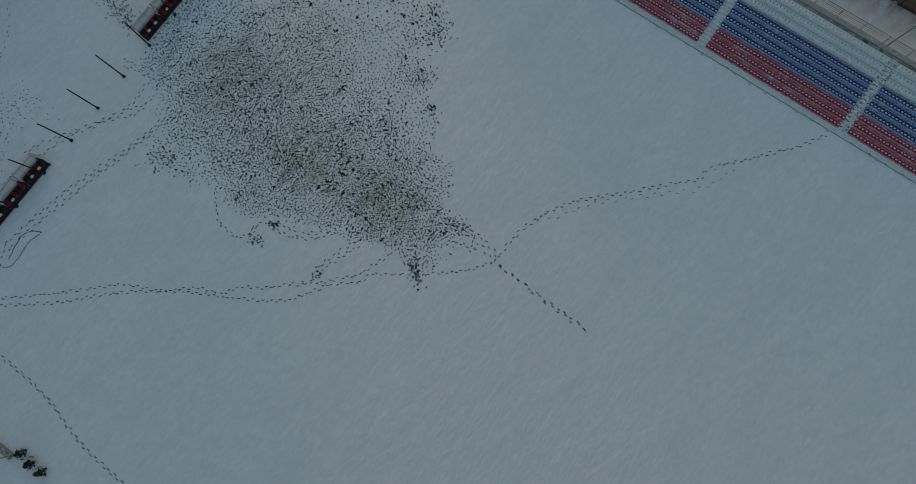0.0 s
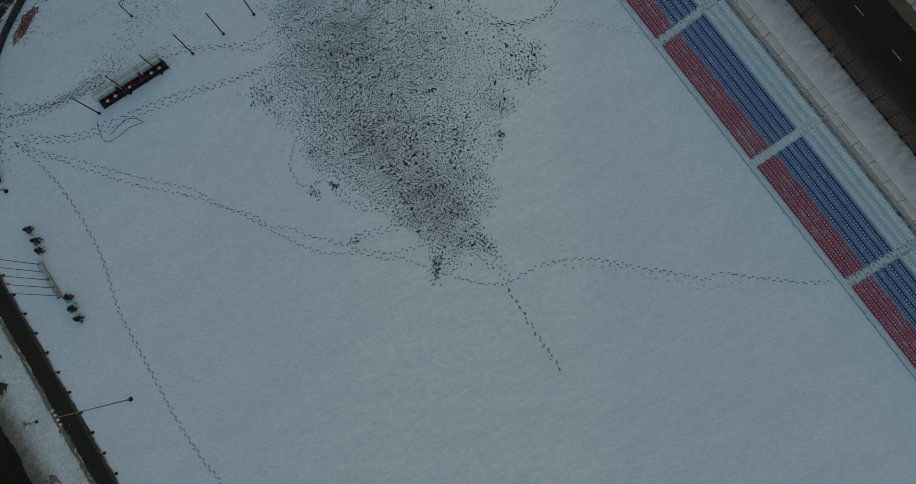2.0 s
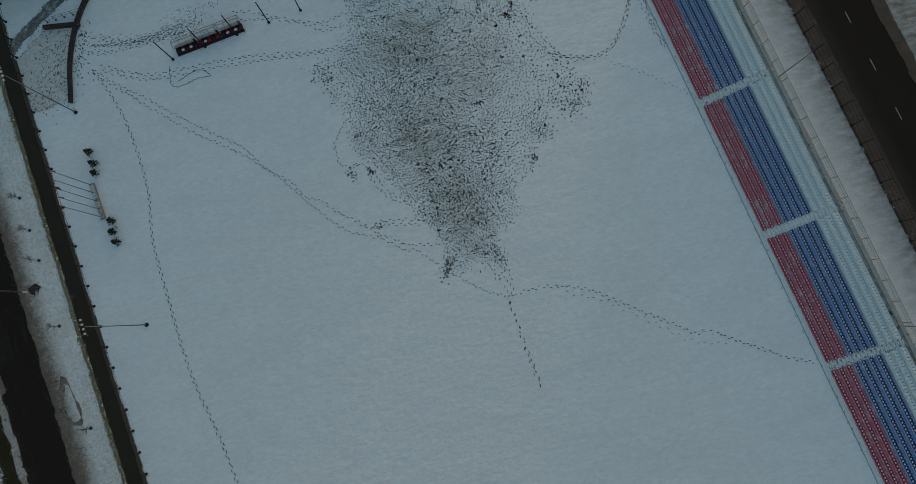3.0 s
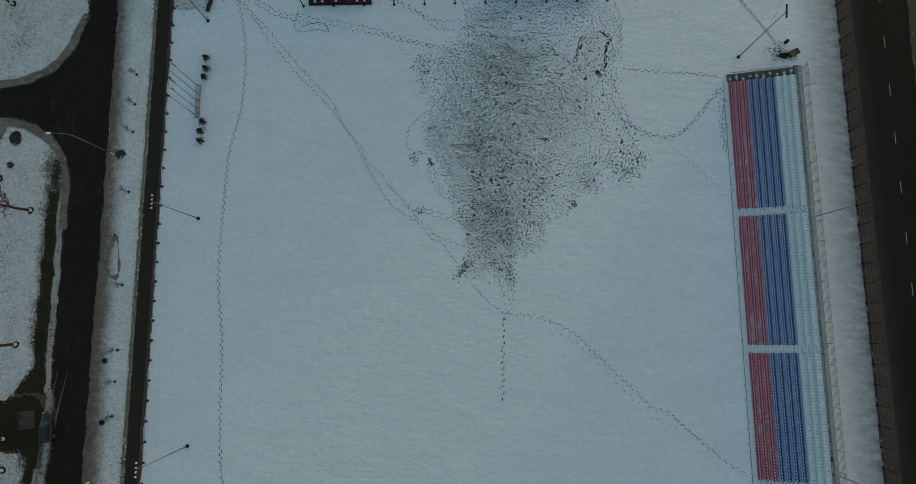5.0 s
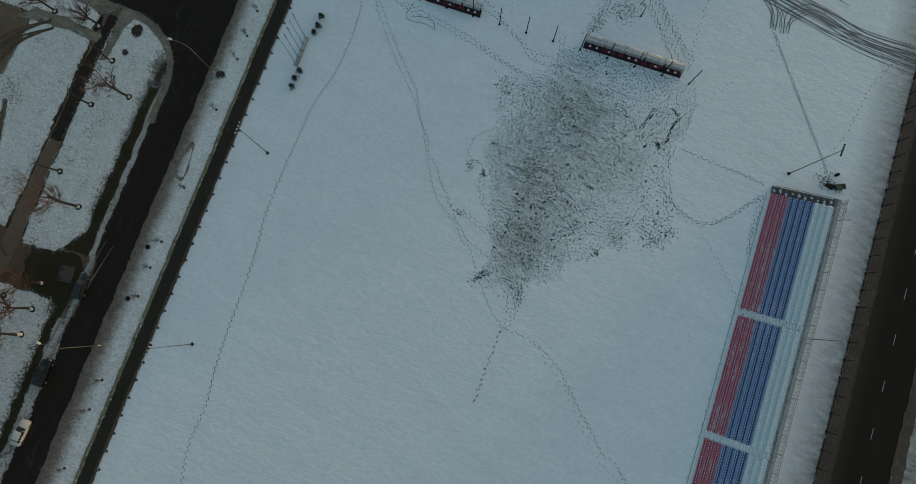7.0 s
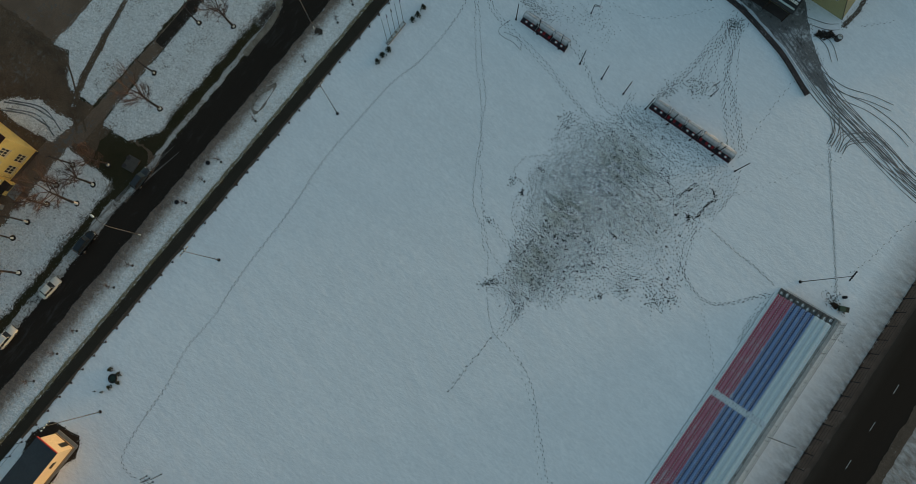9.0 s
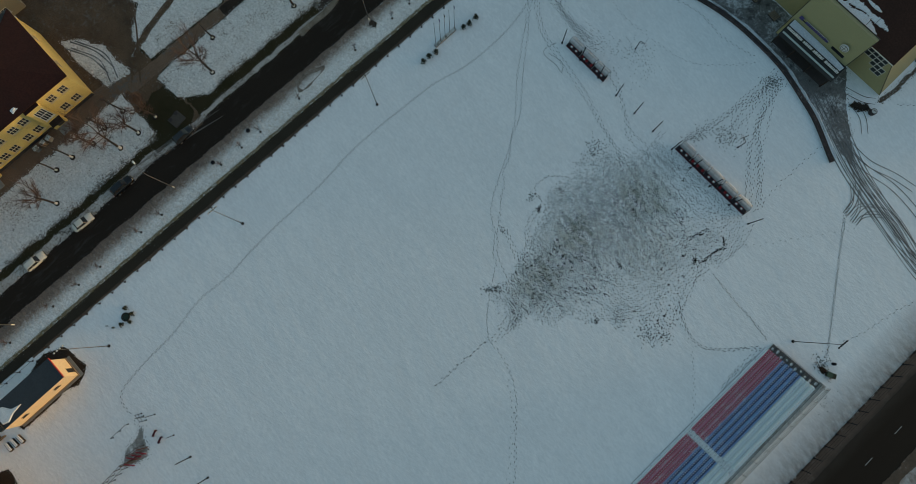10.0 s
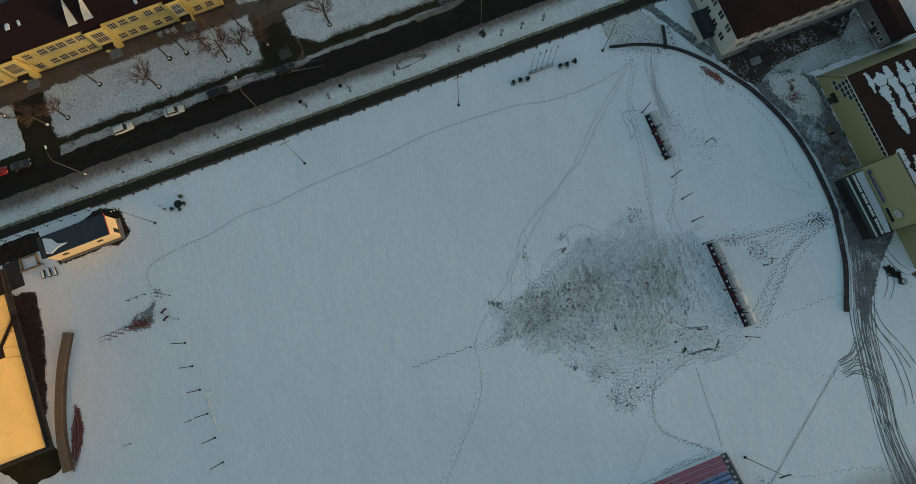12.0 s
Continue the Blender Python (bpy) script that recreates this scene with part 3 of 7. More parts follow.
# east side: fence verge and road
strip("ground", 63.45, 66.6, -130, 150, 0.03, fence_verge, "dead brown grass behind the tall fence", 0.12)
strip("ground", 63.36, 63.62, -130, 150, 0.036, yard_soil, "dark soil line at the foot of the tall fence", 0.07)
strip("road", 66.0, 74.9, -150, 150, 0.04, road_edge, "dark wet asphalt main road with dashed line", 0.15)
strip("ground", 74.7, 76.6, -150, 150, 0.06, dead_grass, "slush ridge on the far road edge", 0.3)
dash = Shape().box(-0.06, -0.95, 0.0, 0.06, 0.95, 0.006).mesh("lane_dash", line_white)
lines = thing("road_marking", pose(70.5, 0, 0.041), "worn white dashes down the middle of the road", "road marking")
for i in range(-12, 16):
    part("lane_dash", dash, None, lines).location = (0, 5.0 + 7.9 * i, 0)

# north yard, tyre-marked snow, courtyard
patch("ground", [(-20, 76.4), (-10.5, 80), (-2, 81.4), (8, 81.2), (16, 79.8), (22, 77.8), (29.5, 75.4), (33, 75.2), (28.4, 79.2), (24, 83), (21, 86.6), (18.5, 89.3), (-17, 89.3), (-21, 84)],
      0.02, ice_mud, "grey icy mud in front of the sports hall", 0.36, round_off=4, flecks=(0.7, 10, snow_trodden))
patch("ground", [(-20.5, 80.5), (-17, 79.6), (-11, 82.4), (-8, 87), (-13, 88.4), (-19, 87)], 0.034, snow_specked, "heaped snow mixed with rubble", 0.6, round_off=3, flecks=(0.8, 14, yard_soil))
patch("ground", [(-24.5, 78), (-19, 78.4), (-18.2, 88), (-17.6, 104), (-27, 104), (-24, 96)], 0.016, snow_trodden, "thin trodden snow in the courtyard", 0.5, round_off=2, flecks=(0.6, 8, yard_soil))
patch("ground", [(-28.2, 72), (-22.6, 74.6), (-19.6, 77.2), (-22, 82), (-23, 90), (-23, 99), (-28.2, 104)], 0.022, yard_soil, "dark soil along the white building", 0.25, round_off=2, flecks=(0.6, 9, snow_trodden))
patch("pavement", [(-48, 60), (-42, 64.2), (-38, 66.2), (-32, 69.2), (-29, 71), (-30, 72.4), (-38.2, 68), (-48.6, 62)], 0.024, ice_mud, "dark muddy path to the white building", 0.3, round_off=2, flecks=(0.3, 6, snow_trodden))
patch("ground", [(-46, 52.4), (-39.6, 52.4), (-36.4, 60), (-34.8, 63), (-39, 64.6), (-47, 60)], 0.018, snow_specked, "trampled snow behind the low wall", 0.4, round_off=2, flecks=(0.5, 6, yard_soil))
patch("ground", [(-28.0, 67.9), (-26.2, 68.2), (-22.8, 70.4), (-22.4, 71.2), (-24.6, 71.0), (-27.2, 69.4)], 0.012, track_orange, "red running track showing through the snow", 0.3, round_off=2, flecks=(0.5, 16, snow_trodden))
patch("ground", [(27.21, 88.43), (27.7, 92.03), (27.7, 97.64), (28.3, 103.85), (29.1, 103.78), (28.5, 97.6), (28.5, 91.99), (28.01, 88.32)], 0.014, dead_grass, "dead grass along the end wall of the sports hall", 0.3, round_off=2, flecks=(0.4, 8, snow_trodden))

# south-west: bare track, soil beside walls
patch("ground", [(-9.9, -75.2), (-4.4, -75.0), (-0.4, -76.9), (2.9, -79.2), (-0.6, -78.6), (-5.3, -77.4)], 0.012, track_red, "red running track bare of snow", 0.3, round_off=3, flecks=(0.4, 14, snow_trodden))
for k in range(2):
    lane = curve([(-9.5 + k, -75.9 - 0.5 * k), (-5.0, -76.0 - 0.75 * k), (-1.2, -77.4 - 0.5 * k), (2.4, -79.0)], 0.4)
    ribbon = Shape()
    ribbon.add([(p.x, p.y + o, 0.018) for p in lane for o in (-0.03, 0.03)], [(2 * i, 2 * i + 2, 2 * i + 3, 2 * i + 1) for i in range(len(lane) - 1)])
    tagged(part("lane_line", ribbon, line_white), "white lane line of the running track", "lane line", "lane lines", "structure")
patch("ground", [(-45.8, -59.6), (-44.0, -56), (-38.6, -55.2), (-36.8, -58.4), (-37.6, -60), (-37.4, -70.8), (-43.0, -71.2)], 0.02, bare_soil, "bare soil round the small cream building", 0.3, round_off=2, flecks=(0.25, 6, snow_trodden))
patch("ground", [(-35.3, -82), (-34, -77), (-25, -77.4), (-16, -79.6), (-10, -81.2), (-10, -82)], 0.02, bare_soil, "dark soil and leaves below the golden wall", 0.5, round_off=2, flecks=(0.4, 8, snow_trodden))
patch("ground", [(-4, -82), (-2, -80.6), (1.4, -81.4), (2.4, -88), (-4, -94)], 0.022, green_mud, "dark wet ground at the building corner", 0.4, round_off=2)
patch("ground", [(-23.3, -54.5), (-21.1, -55.6), (-18.4, -57.0), (-19.4, -60.6), (-20.4, -61.2), (-21.6, -60), (-22, -57.6)], 0.014, gravel, "grey gravel bared among the climbing frames", 0.3, round_off=2, flecks=(0.5, 16, snow_trodden))
patch("ground", [(-41.8, -78.5), (-36, -78.5), (-36, -82), (-41.8, -82)], 0.03, concrete_dark, "dark paved apron before a porch", 0.1)
patch("ground", [(-46, -73), (-41.8, -73), (-41.8, -84), (-46, -84)], 0.024, bare_soil, "bare soil between the buildings", 0.3)


# ---- grandstand ----
FRONT, ROWS_UP, DEEP, RISE, LOW = 44.95, 10, 0.93, 0.26, 0.35
SECTIONS = [(17.7, 38.2), (-3.0, 16.5), (-22.4, -4.2), (-42.0, -23.6)]
DECKS = [(deck_red, paint_red)] * 3 + [(deck_blue, paint_blue)] * 4 + [(snow_lump, paint_pale)] * 3
concrete_worn = mat("concrete_worn", (0.44, 0.45, 0.45), (0.34, 0.345, 0.34), 0.9, 0.9, bump=0.3, bscale=8, specks=(((0.55, 0.55, 0.54), 2.0, 0.62, 6, 0.4, 0.4), ((0.07, 0.06, 0.05), 2.6, 0.64, 8, 0.4, 0.4)))
stand = thing("grandstand", pose(FRONT, 0, 0), "open grandstand with red, blue and pale seats under snow", "grandstand")


def seat_shape(pale, tilt):
    """A low plastic seat shell fixed to the step: pan, rounded back, snow lying in the pan."""
    if pale:
        s = Shape().soft_box(-0.24, -0.224, 0.0, 0.30, 0.224, 0.26, 0.05, 1)
        s.lump(-0.05, 0, 0.25, 0.2, 0.2, 0.05, 1, 8, 0.2)
        # dark dash drawn for the shadowed gap beside each pale seat
        return s.box(0.0, 0.19, 0.24, 0.24, 0.222, 0.272, 2)
    s = Shape().soft_box(-0.19, -0.2, 0.0, 0.15, 0.2, 0.15, 0.05)
    back = [(0.10, -0.195, 0.13), (0.10, 0.195, 0.13), (0.13, 0.195, 0.2), (0.15, 0.13, 0.26), (0.155, 0.0, 0.28), (0.15, -0.13, 0.26), (0.13, -0.195, 0.2)]
    n = len(back)
    s.add(back + [(x + 0.07, y, z - 0.02) for x, y, z in back], [tuple(range(n)), tuple(reversed(range(n, 2 * n)))] + [(i, i + n, (i + 1) % n + n, (i + 1) % n) for i in range(n)])
    s.lump(tilt, 0, 0.13, 0.122, 0.152, 0.07, 1, 9, 0.2)
    return s


def seat_kind(m):
    return seat_shape(m is paint_pale, 0.02 if m is paint_red else -0.06)


seat_mesh = {m.name: seat_kind(m).mesh("seat", [m, pan_snow if m is paint_pale else thin_snow, steel_dark]) for d, m in DECKS}
rest = {m.name: Shape() for _, m in DECKS}
for k, (y0, y1) in enumerate(SECTIONS):
    for r, (deck, paint) in enumerate(DECKS):
        x, z = r * DEEP, LOW + r * RISE
        part("row_step", Shape().box(x, y0, 0.0, x + DEEP, y1, z).box(x + (0.06 if r > 6 else 0.5), y0 + 0.05, z, x + DEEP - 0.02, y1 - 0.05, z + (0.12 if r > 6 else 0.03), 1), [deck, pan_snow if r > 6 else deck], stand)
        n = int((y1 - y0) / 0.45)
        for i in range(n):
            y = y0 + (y1 - y0) * (i + 0.5) / n
            if k == 1 and r < 7:
                part("seat", seat_mesh[paint.name], None, stand).location = (x + 0.34, y, z)
            else:
                one = seat_kind(paint)
                for f, m in zip(one.f, one.m):
                    rest[paint.name].f.append(tuple(len(rest[paint.name].v) + j for j in f))
                    rest[paint.name].m.append(m)
                rest[paint.name].v.extend((a + x + 0.34, b + y, c + z) for a, b, c in one.v)
for deck, paint in (DECKS[0], DECKS[3], DECKS[7]):
    tagged(part("seat_block", rest[paint.name], [paint, pan_snow if paint is paint_pale else thin_snow, steel_dark], stand), "plastic seating with snow on it", kind="stuff")
for (a, _), (_, b) in zip(SECTIONS, SECTIONS[1:]):
    stair = Shape()
    for r in range(2 * ROWS_UP):
        x, z = r * DEEP / 2, LOW + r * RISE / 2
        stair.box(x, b, 0, x + DEEP / 2, a, z - 0.02)
        stair.lump(x + 0.25, (a + b) / 2 + 0.15 * math.sin(r * 2.1), z - 0.02, 0.3, 0.6, 0.10, 1, 8, 0.6, r)
        for q in range(4 if a < -20 else 2 if a > 10 else 0):
            u, v = x + 0.12 + 0.3 * ((r * 7 + q * 3) % 5) / 5, (a + b) / 2 + 0.5 * math.sin(r * 3.7 + q * 1.9)
            stair.lump(u, v, z + 0.075, 0.055, 0.12, 0.02, 2, 6, 0.6, r + 7 + q)
    part("aisle_stair", stair, [snow_lump, snow_lump, print_dark], stand, "snow-covered aisle stair with trodden steps")
TOP = LOW + (ROWS_UP - 1) * RISE
S_END, N_END, BACK = SECTIONS[-1][0], SECTIONS[0][1], ROWS_UP * DEEP
part("front_board", Shape().box(-0.06, S_END, 0, -0.003, N_END, LOW - 0.04), snow_lump, stand)
part("walkway", Shape().box(BACK, S_END, 0, BACK + 0.35, N_END + 1.5, TOP + 0.1).box(BACK, S_END, TOP + 0.1, BACK + 0.3, N_END, TOP + 0.16, 1), [concrete, snow_dirty], stand, "concrete walkway behind the top row with dirty snow")
part("back_wall", Shape().box(BACK + 0.35, S_END, 0, BACK + 0.95, N_END + 1.5, TOP + 0.3), concrete_worn, stand)
for z, r in ((TOP + 1.4, 0.04), (TOP + 1.15, 0.018), (TOP + 0.9, 0.03), (TOP + 0.65, 0.018), (TOP + 0.4, 0.018), (TOP + 0.1, 0.018), (TOP - 0.4, 0.018), (TOP - 0.9, 0.03)):
    part("rail", Shape().tube([(BACK + 1.2, S_END, z), (BACK + 1.2, N_END + 1.5, z)], r, 6), rail_grey, stand)
wires = Shape()
for i in range(int((N_END + 1.5 - S_END) / 0.3)):
    wires.box(BACK + 1.194, S_END + 0.3 * i, TOP - 0.9, BACK + 1.206, S_END + 0.3 * i + 0.014, TOP + 1.4)
tagged(part("wire_mesh", wires, rail_grey, stand), kind="stuff")
post = Shape().tube([(0, 0, 0), (0, 0, TOP + 1.4)], 0.04, 6).tube([(0, 0, TOP + 0.3), (-0.3, 0, TOP + 0.3)], 0.03, 5).mesh("rail_post", steel)
for i in range(28):
    part("rail_post", post, None, stand).location = (BACK + 1.2, S_END + 0.2 + i * 3.0, 0)
# north end: stepped concrete landing with braces and rails
for r in range(ROWS_UP):
    x, z = r * DEEP, LOW + r * RISE
    part("end_step", Shape().box(x, N_END + 0.01, 0, x + DEEP, N_END + 1.3, z - 0.1).lump(x + 0.45, N_END + 0.5 + 0.2 * math.sin(r * 2.3), z - 0.11, 0.24, 0.28 + 0.15 * math.sin(r * 1.7), 0.08, 1, 12, 0.7, r), [concrete_mid, snow_lump], stand, "grey concrete end step, half cleared of snow")
    part("end_brace", Shape().tube([(x + 0.5, N_END + 0.1, z + 0.02), (x + 0.5, N_END + 1.2, z + 0.02)], 0.045, 5).tube([(x + 0.5, N_END + 1.2, z - 0.1), (x + 0.5, N_END + 1.2, z + 0.7)], 0.03, 5), steel, stand)
part("end_rail", Shape().tube([(0.4, N_END + 1.25, LOW + 0.6), (BACK, N_END + 1.25, TOP + 0.7)], 0.04, 6), steel, stand)
base_pipe = thing("ground_pipe", pose(44.35, 0, 0), "thin grey kerb line in front of the stand", "kerb")
part("pipe", Shape().box(-0.03, S_END, 0, 0.03, N_END, 0.04), concrete, base_pipe)

bin_ = thing("dumpster", pose(55.6, 42.75, 0, 0, 0, 25), "dark green metal waste container beside the stand", "container")
part("body", Shape().loft([[(-0.8, -0.45, 0.1), (0.8, -0.45, 0.1), (0.8, 0.45, 0.1), (-0.8, 0.45, 0.1)], [(-0.95, -0.55, 1.0), (0.95, -0.55, 1.0), (0.95, 0.55, 1.0), (-0.95, 0.55, 1.0)]]), needles, bin_)
part("lid", Shape().soft_box(-0.98, -0.58, 1.0, 0.2, 0.58, 1.1, 0.04), mat("container_green", (0.03, 0.075, 0.04), None, 1.0, 0.5, bump=0.05), bin_, "dark green lid")
bin_.scale = (0.86, 0.86, 0.86)
part("leg", Shape().box(-0.8, -0.45, 0, -0.7, 0.45, 0.1).box(0.7, -0.45, 0, 0.8, 0.45, 0.1), rubber, bin_)
heap = thing("branch_heap", pose(54.2, 42.6, 0), "dark scatter of twigs and trodden soil beside the container", "heap")
rnd = random.Random(3)
part("soil", Shape().lump(0, 0, 0, 0.75, 0.45, 0.06, 0, 14, 1.2, 3), bare_soil, heap)
sticks = Shape()
for _ in range(70):
    p, a = Vector((rnd.gauss(-0.5, 1.3), rnd.gauss(0, 0.35), 0.03 + 0.15 * rnd.random())), rnd.uniform(0, 6.28)
    sticks.tube([p, p + rnd.uniform(0.2, 0.7) * Vector((math.cos(a), math.sin(a), 0.1))], [0.03, 0.012], 3)
tagged(part("twig_litter", sticks, bark, heap), kind="stuff")
keg = thing("barrel", pose(54.74, 44.75, 0), "small dark barrel standing in snow by the container", "barrel")
part("drum", Shape().tube([(0, 0, 0), (0, 0, 0.4), (0, 0, 0.8)], [0.25, 0.28, 0.25], 12), steel_dark, keg)


# ---- fences ----
def fence(name, line, height, gap, rails, m, label, r=0.035, mesh_to=0):
    """A fence along a straight line of the plan, with posts and rails."""
    a, b = Vector((*line[0], 0)), Vector((*line[1], 0))
    way, far = (b - a).normalized(), (b - a).length
    ob = thing(name, pose(a.x, a.y, 0), label, "fence")
    p = Shape().box(-r, -r, 0, r, r, height).lump(0, 0, 0, 5 * r, 5 * r, 0.15, 0, 6).mesh("post", m)
    for i in range(int(far / gap) + 1):
        part("post", p, None, ob).location = way * gap * i
    for z in rails:
        part("rail", Shape().tube([(0, 0, z), way * far + Vector((0, 0, z))], 0.022, 4), m, ob)
    if mesh_to:
        bars = Shape()
        for i in range(int(far / mesh_to)):
            q = way * mesh_to * (i + 0.5)
            bars.add([(q.x - 0.008, q.y - 0.008, 0.15), (q.x + 0.008, q.y + 0.008, 0.15), (q.x + 0.008, q.y + 0.008, height), (q.x - 0.008, q.y - 0.008, height)], [(0, 1, 2, 3)])
        tagged(part("infill", bars, m, ob), kind="stuff")
    return ob


fence("metal_fence", ((-46.1, -58.3), (-43.55, 122)), 1.5, 3.0, (0.35, 1.4), steel_brown, "low brown metal fence along the footpath", 0.045, mesh_to=0.25)
fence("metal_fence", ((-46.6, -98), (-46.15, -61.5)), 1.5, 3.0, (0.35, 1.4), steel_brown, "low brown metal fence behind the small building", mesh_to=0.25)
fence("tall_fence", ((63.5, -45), (63.5, 130)), 2.5, 3.0, (0.25, 1.0, 1.75, 2.45), steel_dark, "tall dark fence between pitch and main road", 0.05, 0.3)


# ---- masts, lamps, poles ----
def floodlight(x, y, h, turn, heads):
    ob = thing("floodlight_mast", pose(x, y, 0, 0, 0, turn), "slim grey floodlight mast standing in snow", "floodlight", "floodlight masts")
    part("pole", Shape().tube([(0, 0, 0), (0, 0, h * 0.5), (0, 0, h)], [0.085, 0.065, 0.045], 8), lamp_grey, ob, smooth=True)
    part("base", Shape().lump(0, 0, 0, 0.3, 0.3, 0.2, 0, 10), steel_dark, ob, "dark footing")
    part("crossbar", Shape().box(-1.0, -0.06, h - 0.1, 1.0, 0.06, h), steel_dark, ob)
    for i in range(heads):
        u = -0.85 + 1.7 * i / (heads - 1)
        head = part("lamp_head", Shape().soft_box(u - 0.11, -0.14, h, u + 0.11, 0.1, h + 0.18, 0.04), frame_white if heads == 4 else steel_dark, ob)
        part("lens", Shape().box(u - 0.09, -0.17, h + 0.02, u + 0.09, -0.14, h + 0.16), steel, head, "dull lamp glass")


for x, y in ((-38.9, 50.4), (-39.0, 17.5), (-39.1, -16.95), (-38.6, -49.95)):
    floodlight(x, y, 13.4, 90, 4)
floodlight(47.1, 42.5, 14.0, -95, 5)

for x, y, h in ((57.0, 16.4, 8.6), (57.0, -22.0, 8.6)):
    ob = thing("lamp_pole", pose(x, y, 0), "plain grey steel pole behind the stand", "pole", "poles behind the stand")
    part("pole", Shape().tube([(0, 0, 0), (0, 0, h)], [0.08, 0.05], 7), steel, ob)

net_mesh = Shape().tube([(0, 0, 0), (0, 0, 5.5)], [0.09, 0.075], 7).lump(0, 0, 0, 0.22, 0.22, 0.25, 0, 8).mesh("pole", steel_dark)
for y, xs in ((52.6, [-23.2 + 4.98 * i for i in range(11)]), (-51.5, [-13.0 + 4.9 * i for i in range(6)])):
    for x in xs:
        part("pole", net_mesh, None, thing("net_pole", pose(x, y, 0), "dark steel pole for a ball net, bare of netting", "pole", "ball-net poles"))
for x, y in ((1.7, -55.0), (1.6, -67.3)):
    ob = thing("short_post", pose(x, y, 0), "short dark steel post in the snow", "post", "short posts")
    part("post", Shape().tube([(0, 0, 0), (0, 0, 2.6)], 0.05, 6).lump(0, 0, 0, 0.16, 0.16, 0.15, 0, 7), steel_dark, ob)


def street_lamp(x, y, h=9.5):
    ob = thing("street_lamp", pose(x, y, 0.1), "concrete street lamp with a curved arm over the road", "street lamp", "street lamps")
    part("pole", Shape().tube([(0, 0, 0.9), (0, 0, h * 0.6), (0, 0, h)], [0.11, 0.09, 0.06], 8), lamp_grey, ob, smooth=True)
    part("foot", Shape().tube([(0, 0, 0), (0, 0, 0.9)], 0.13, 8), whitewash, ob, "white-painted foot")
    part("arm", Shape().tube([(0, 0, h), (-0.35, 0, h + 0.7), (-1.2, 0, h + 1.1), (-2.4, 0, h + 1.25)], 0.05, 6), lamp_grey, ob)
    head = part("lamp_head", Shape().soft_box(-3.0, -0.16, h + 1.17, -2.3, 0.16, h + 1.38, 0.07), lamp_face, ob)
    part("lens", Shape().box(-2.95, -0.12, h + 1.13, -2.45, 0.12, h + 1.17), steel_white, head)


for y in (69.0, 28.1, -22.0, -60.4):
    street_lamp(-53.3 + 0.008 * y, y)

flags = thing("flagpole_stand", pose(-39.9, 36.6, 0), "row of five bare flagpoles on a concrete plinth", "flagpole")
part("plinth", Shape().soft_box(-0.35, -2.75, 0, 0.35, 2.75, 0.35, 0.05).box(-0.3, -2.6, 0.35, 0.3, 2.6, 0.39, 1), [concrete, snow_trodden], flags)
for i in range(5):
    y = -2.5 + 1.25 * i
    part("flagpole", Shape().tube([(0, y, 0.35), (0, y, 8.6)], [0.06, 0.035], 6).lump(0, y, 8.6, 0.09, 0.09, 0.14, 0, 6), lamp_grey, flags)
    if i in (1, 2, 4):
        flag = part("flag", Shape().add([(0, y, 8.4), (-0.12, y + 0.25, 8.25), (-0.05, y + 0.3, 7.5), (0, y, 7.5), (-0.1, y + 0.1, 7.9), (0.04, y + 0.2, 7.6)], [(0, 1, 4), (1, 2, 4), (2, 5, 4), (5, 3, 4), (3, 0, 4)]),
                    (paint_red, sign_violet, steel_dark)[i % 3], flags, "small furled flag")
        flag["label"] = "small furled cloth flag"

# ---- team shelters, goal, bars ----
kerb_red = mat("kerb_red", (0.085, 0.010, 0.024), (0.05, 0.008, 0.016), 1.0, 0.7, bump=0.05)

def clear_sheet(name, base, cover):
    """Scratched translucent plastic: some of the light goes straight through."""
    m = mat(name, base, tuple(c * 0.85 for c in base), 0.8, 0.4, bump=0.1)
    m.node_tree.nodes["Principled BSDF"].inputs["Alpha"].default_value = cover
    return m


sheet_clear, sheet_snowy = clear_sheet("sheet_clear", (0.84, 0.85, 0.86), 0.42), clear_sheet("sheet_snowy", (0.72, 0.73, 0.74), 0.42)
seat_red = mat("seat_red", (0.34, 0.012, 0.022), (0.26, 0.01, 0.018), 1.0, 0.5, bump=0.05)
bench_dark = mat("bench_dark", (0.014, 0.012, 0.022), (0.022, 0.012, 0.018), 1.0, 0.6, bump=0.05)


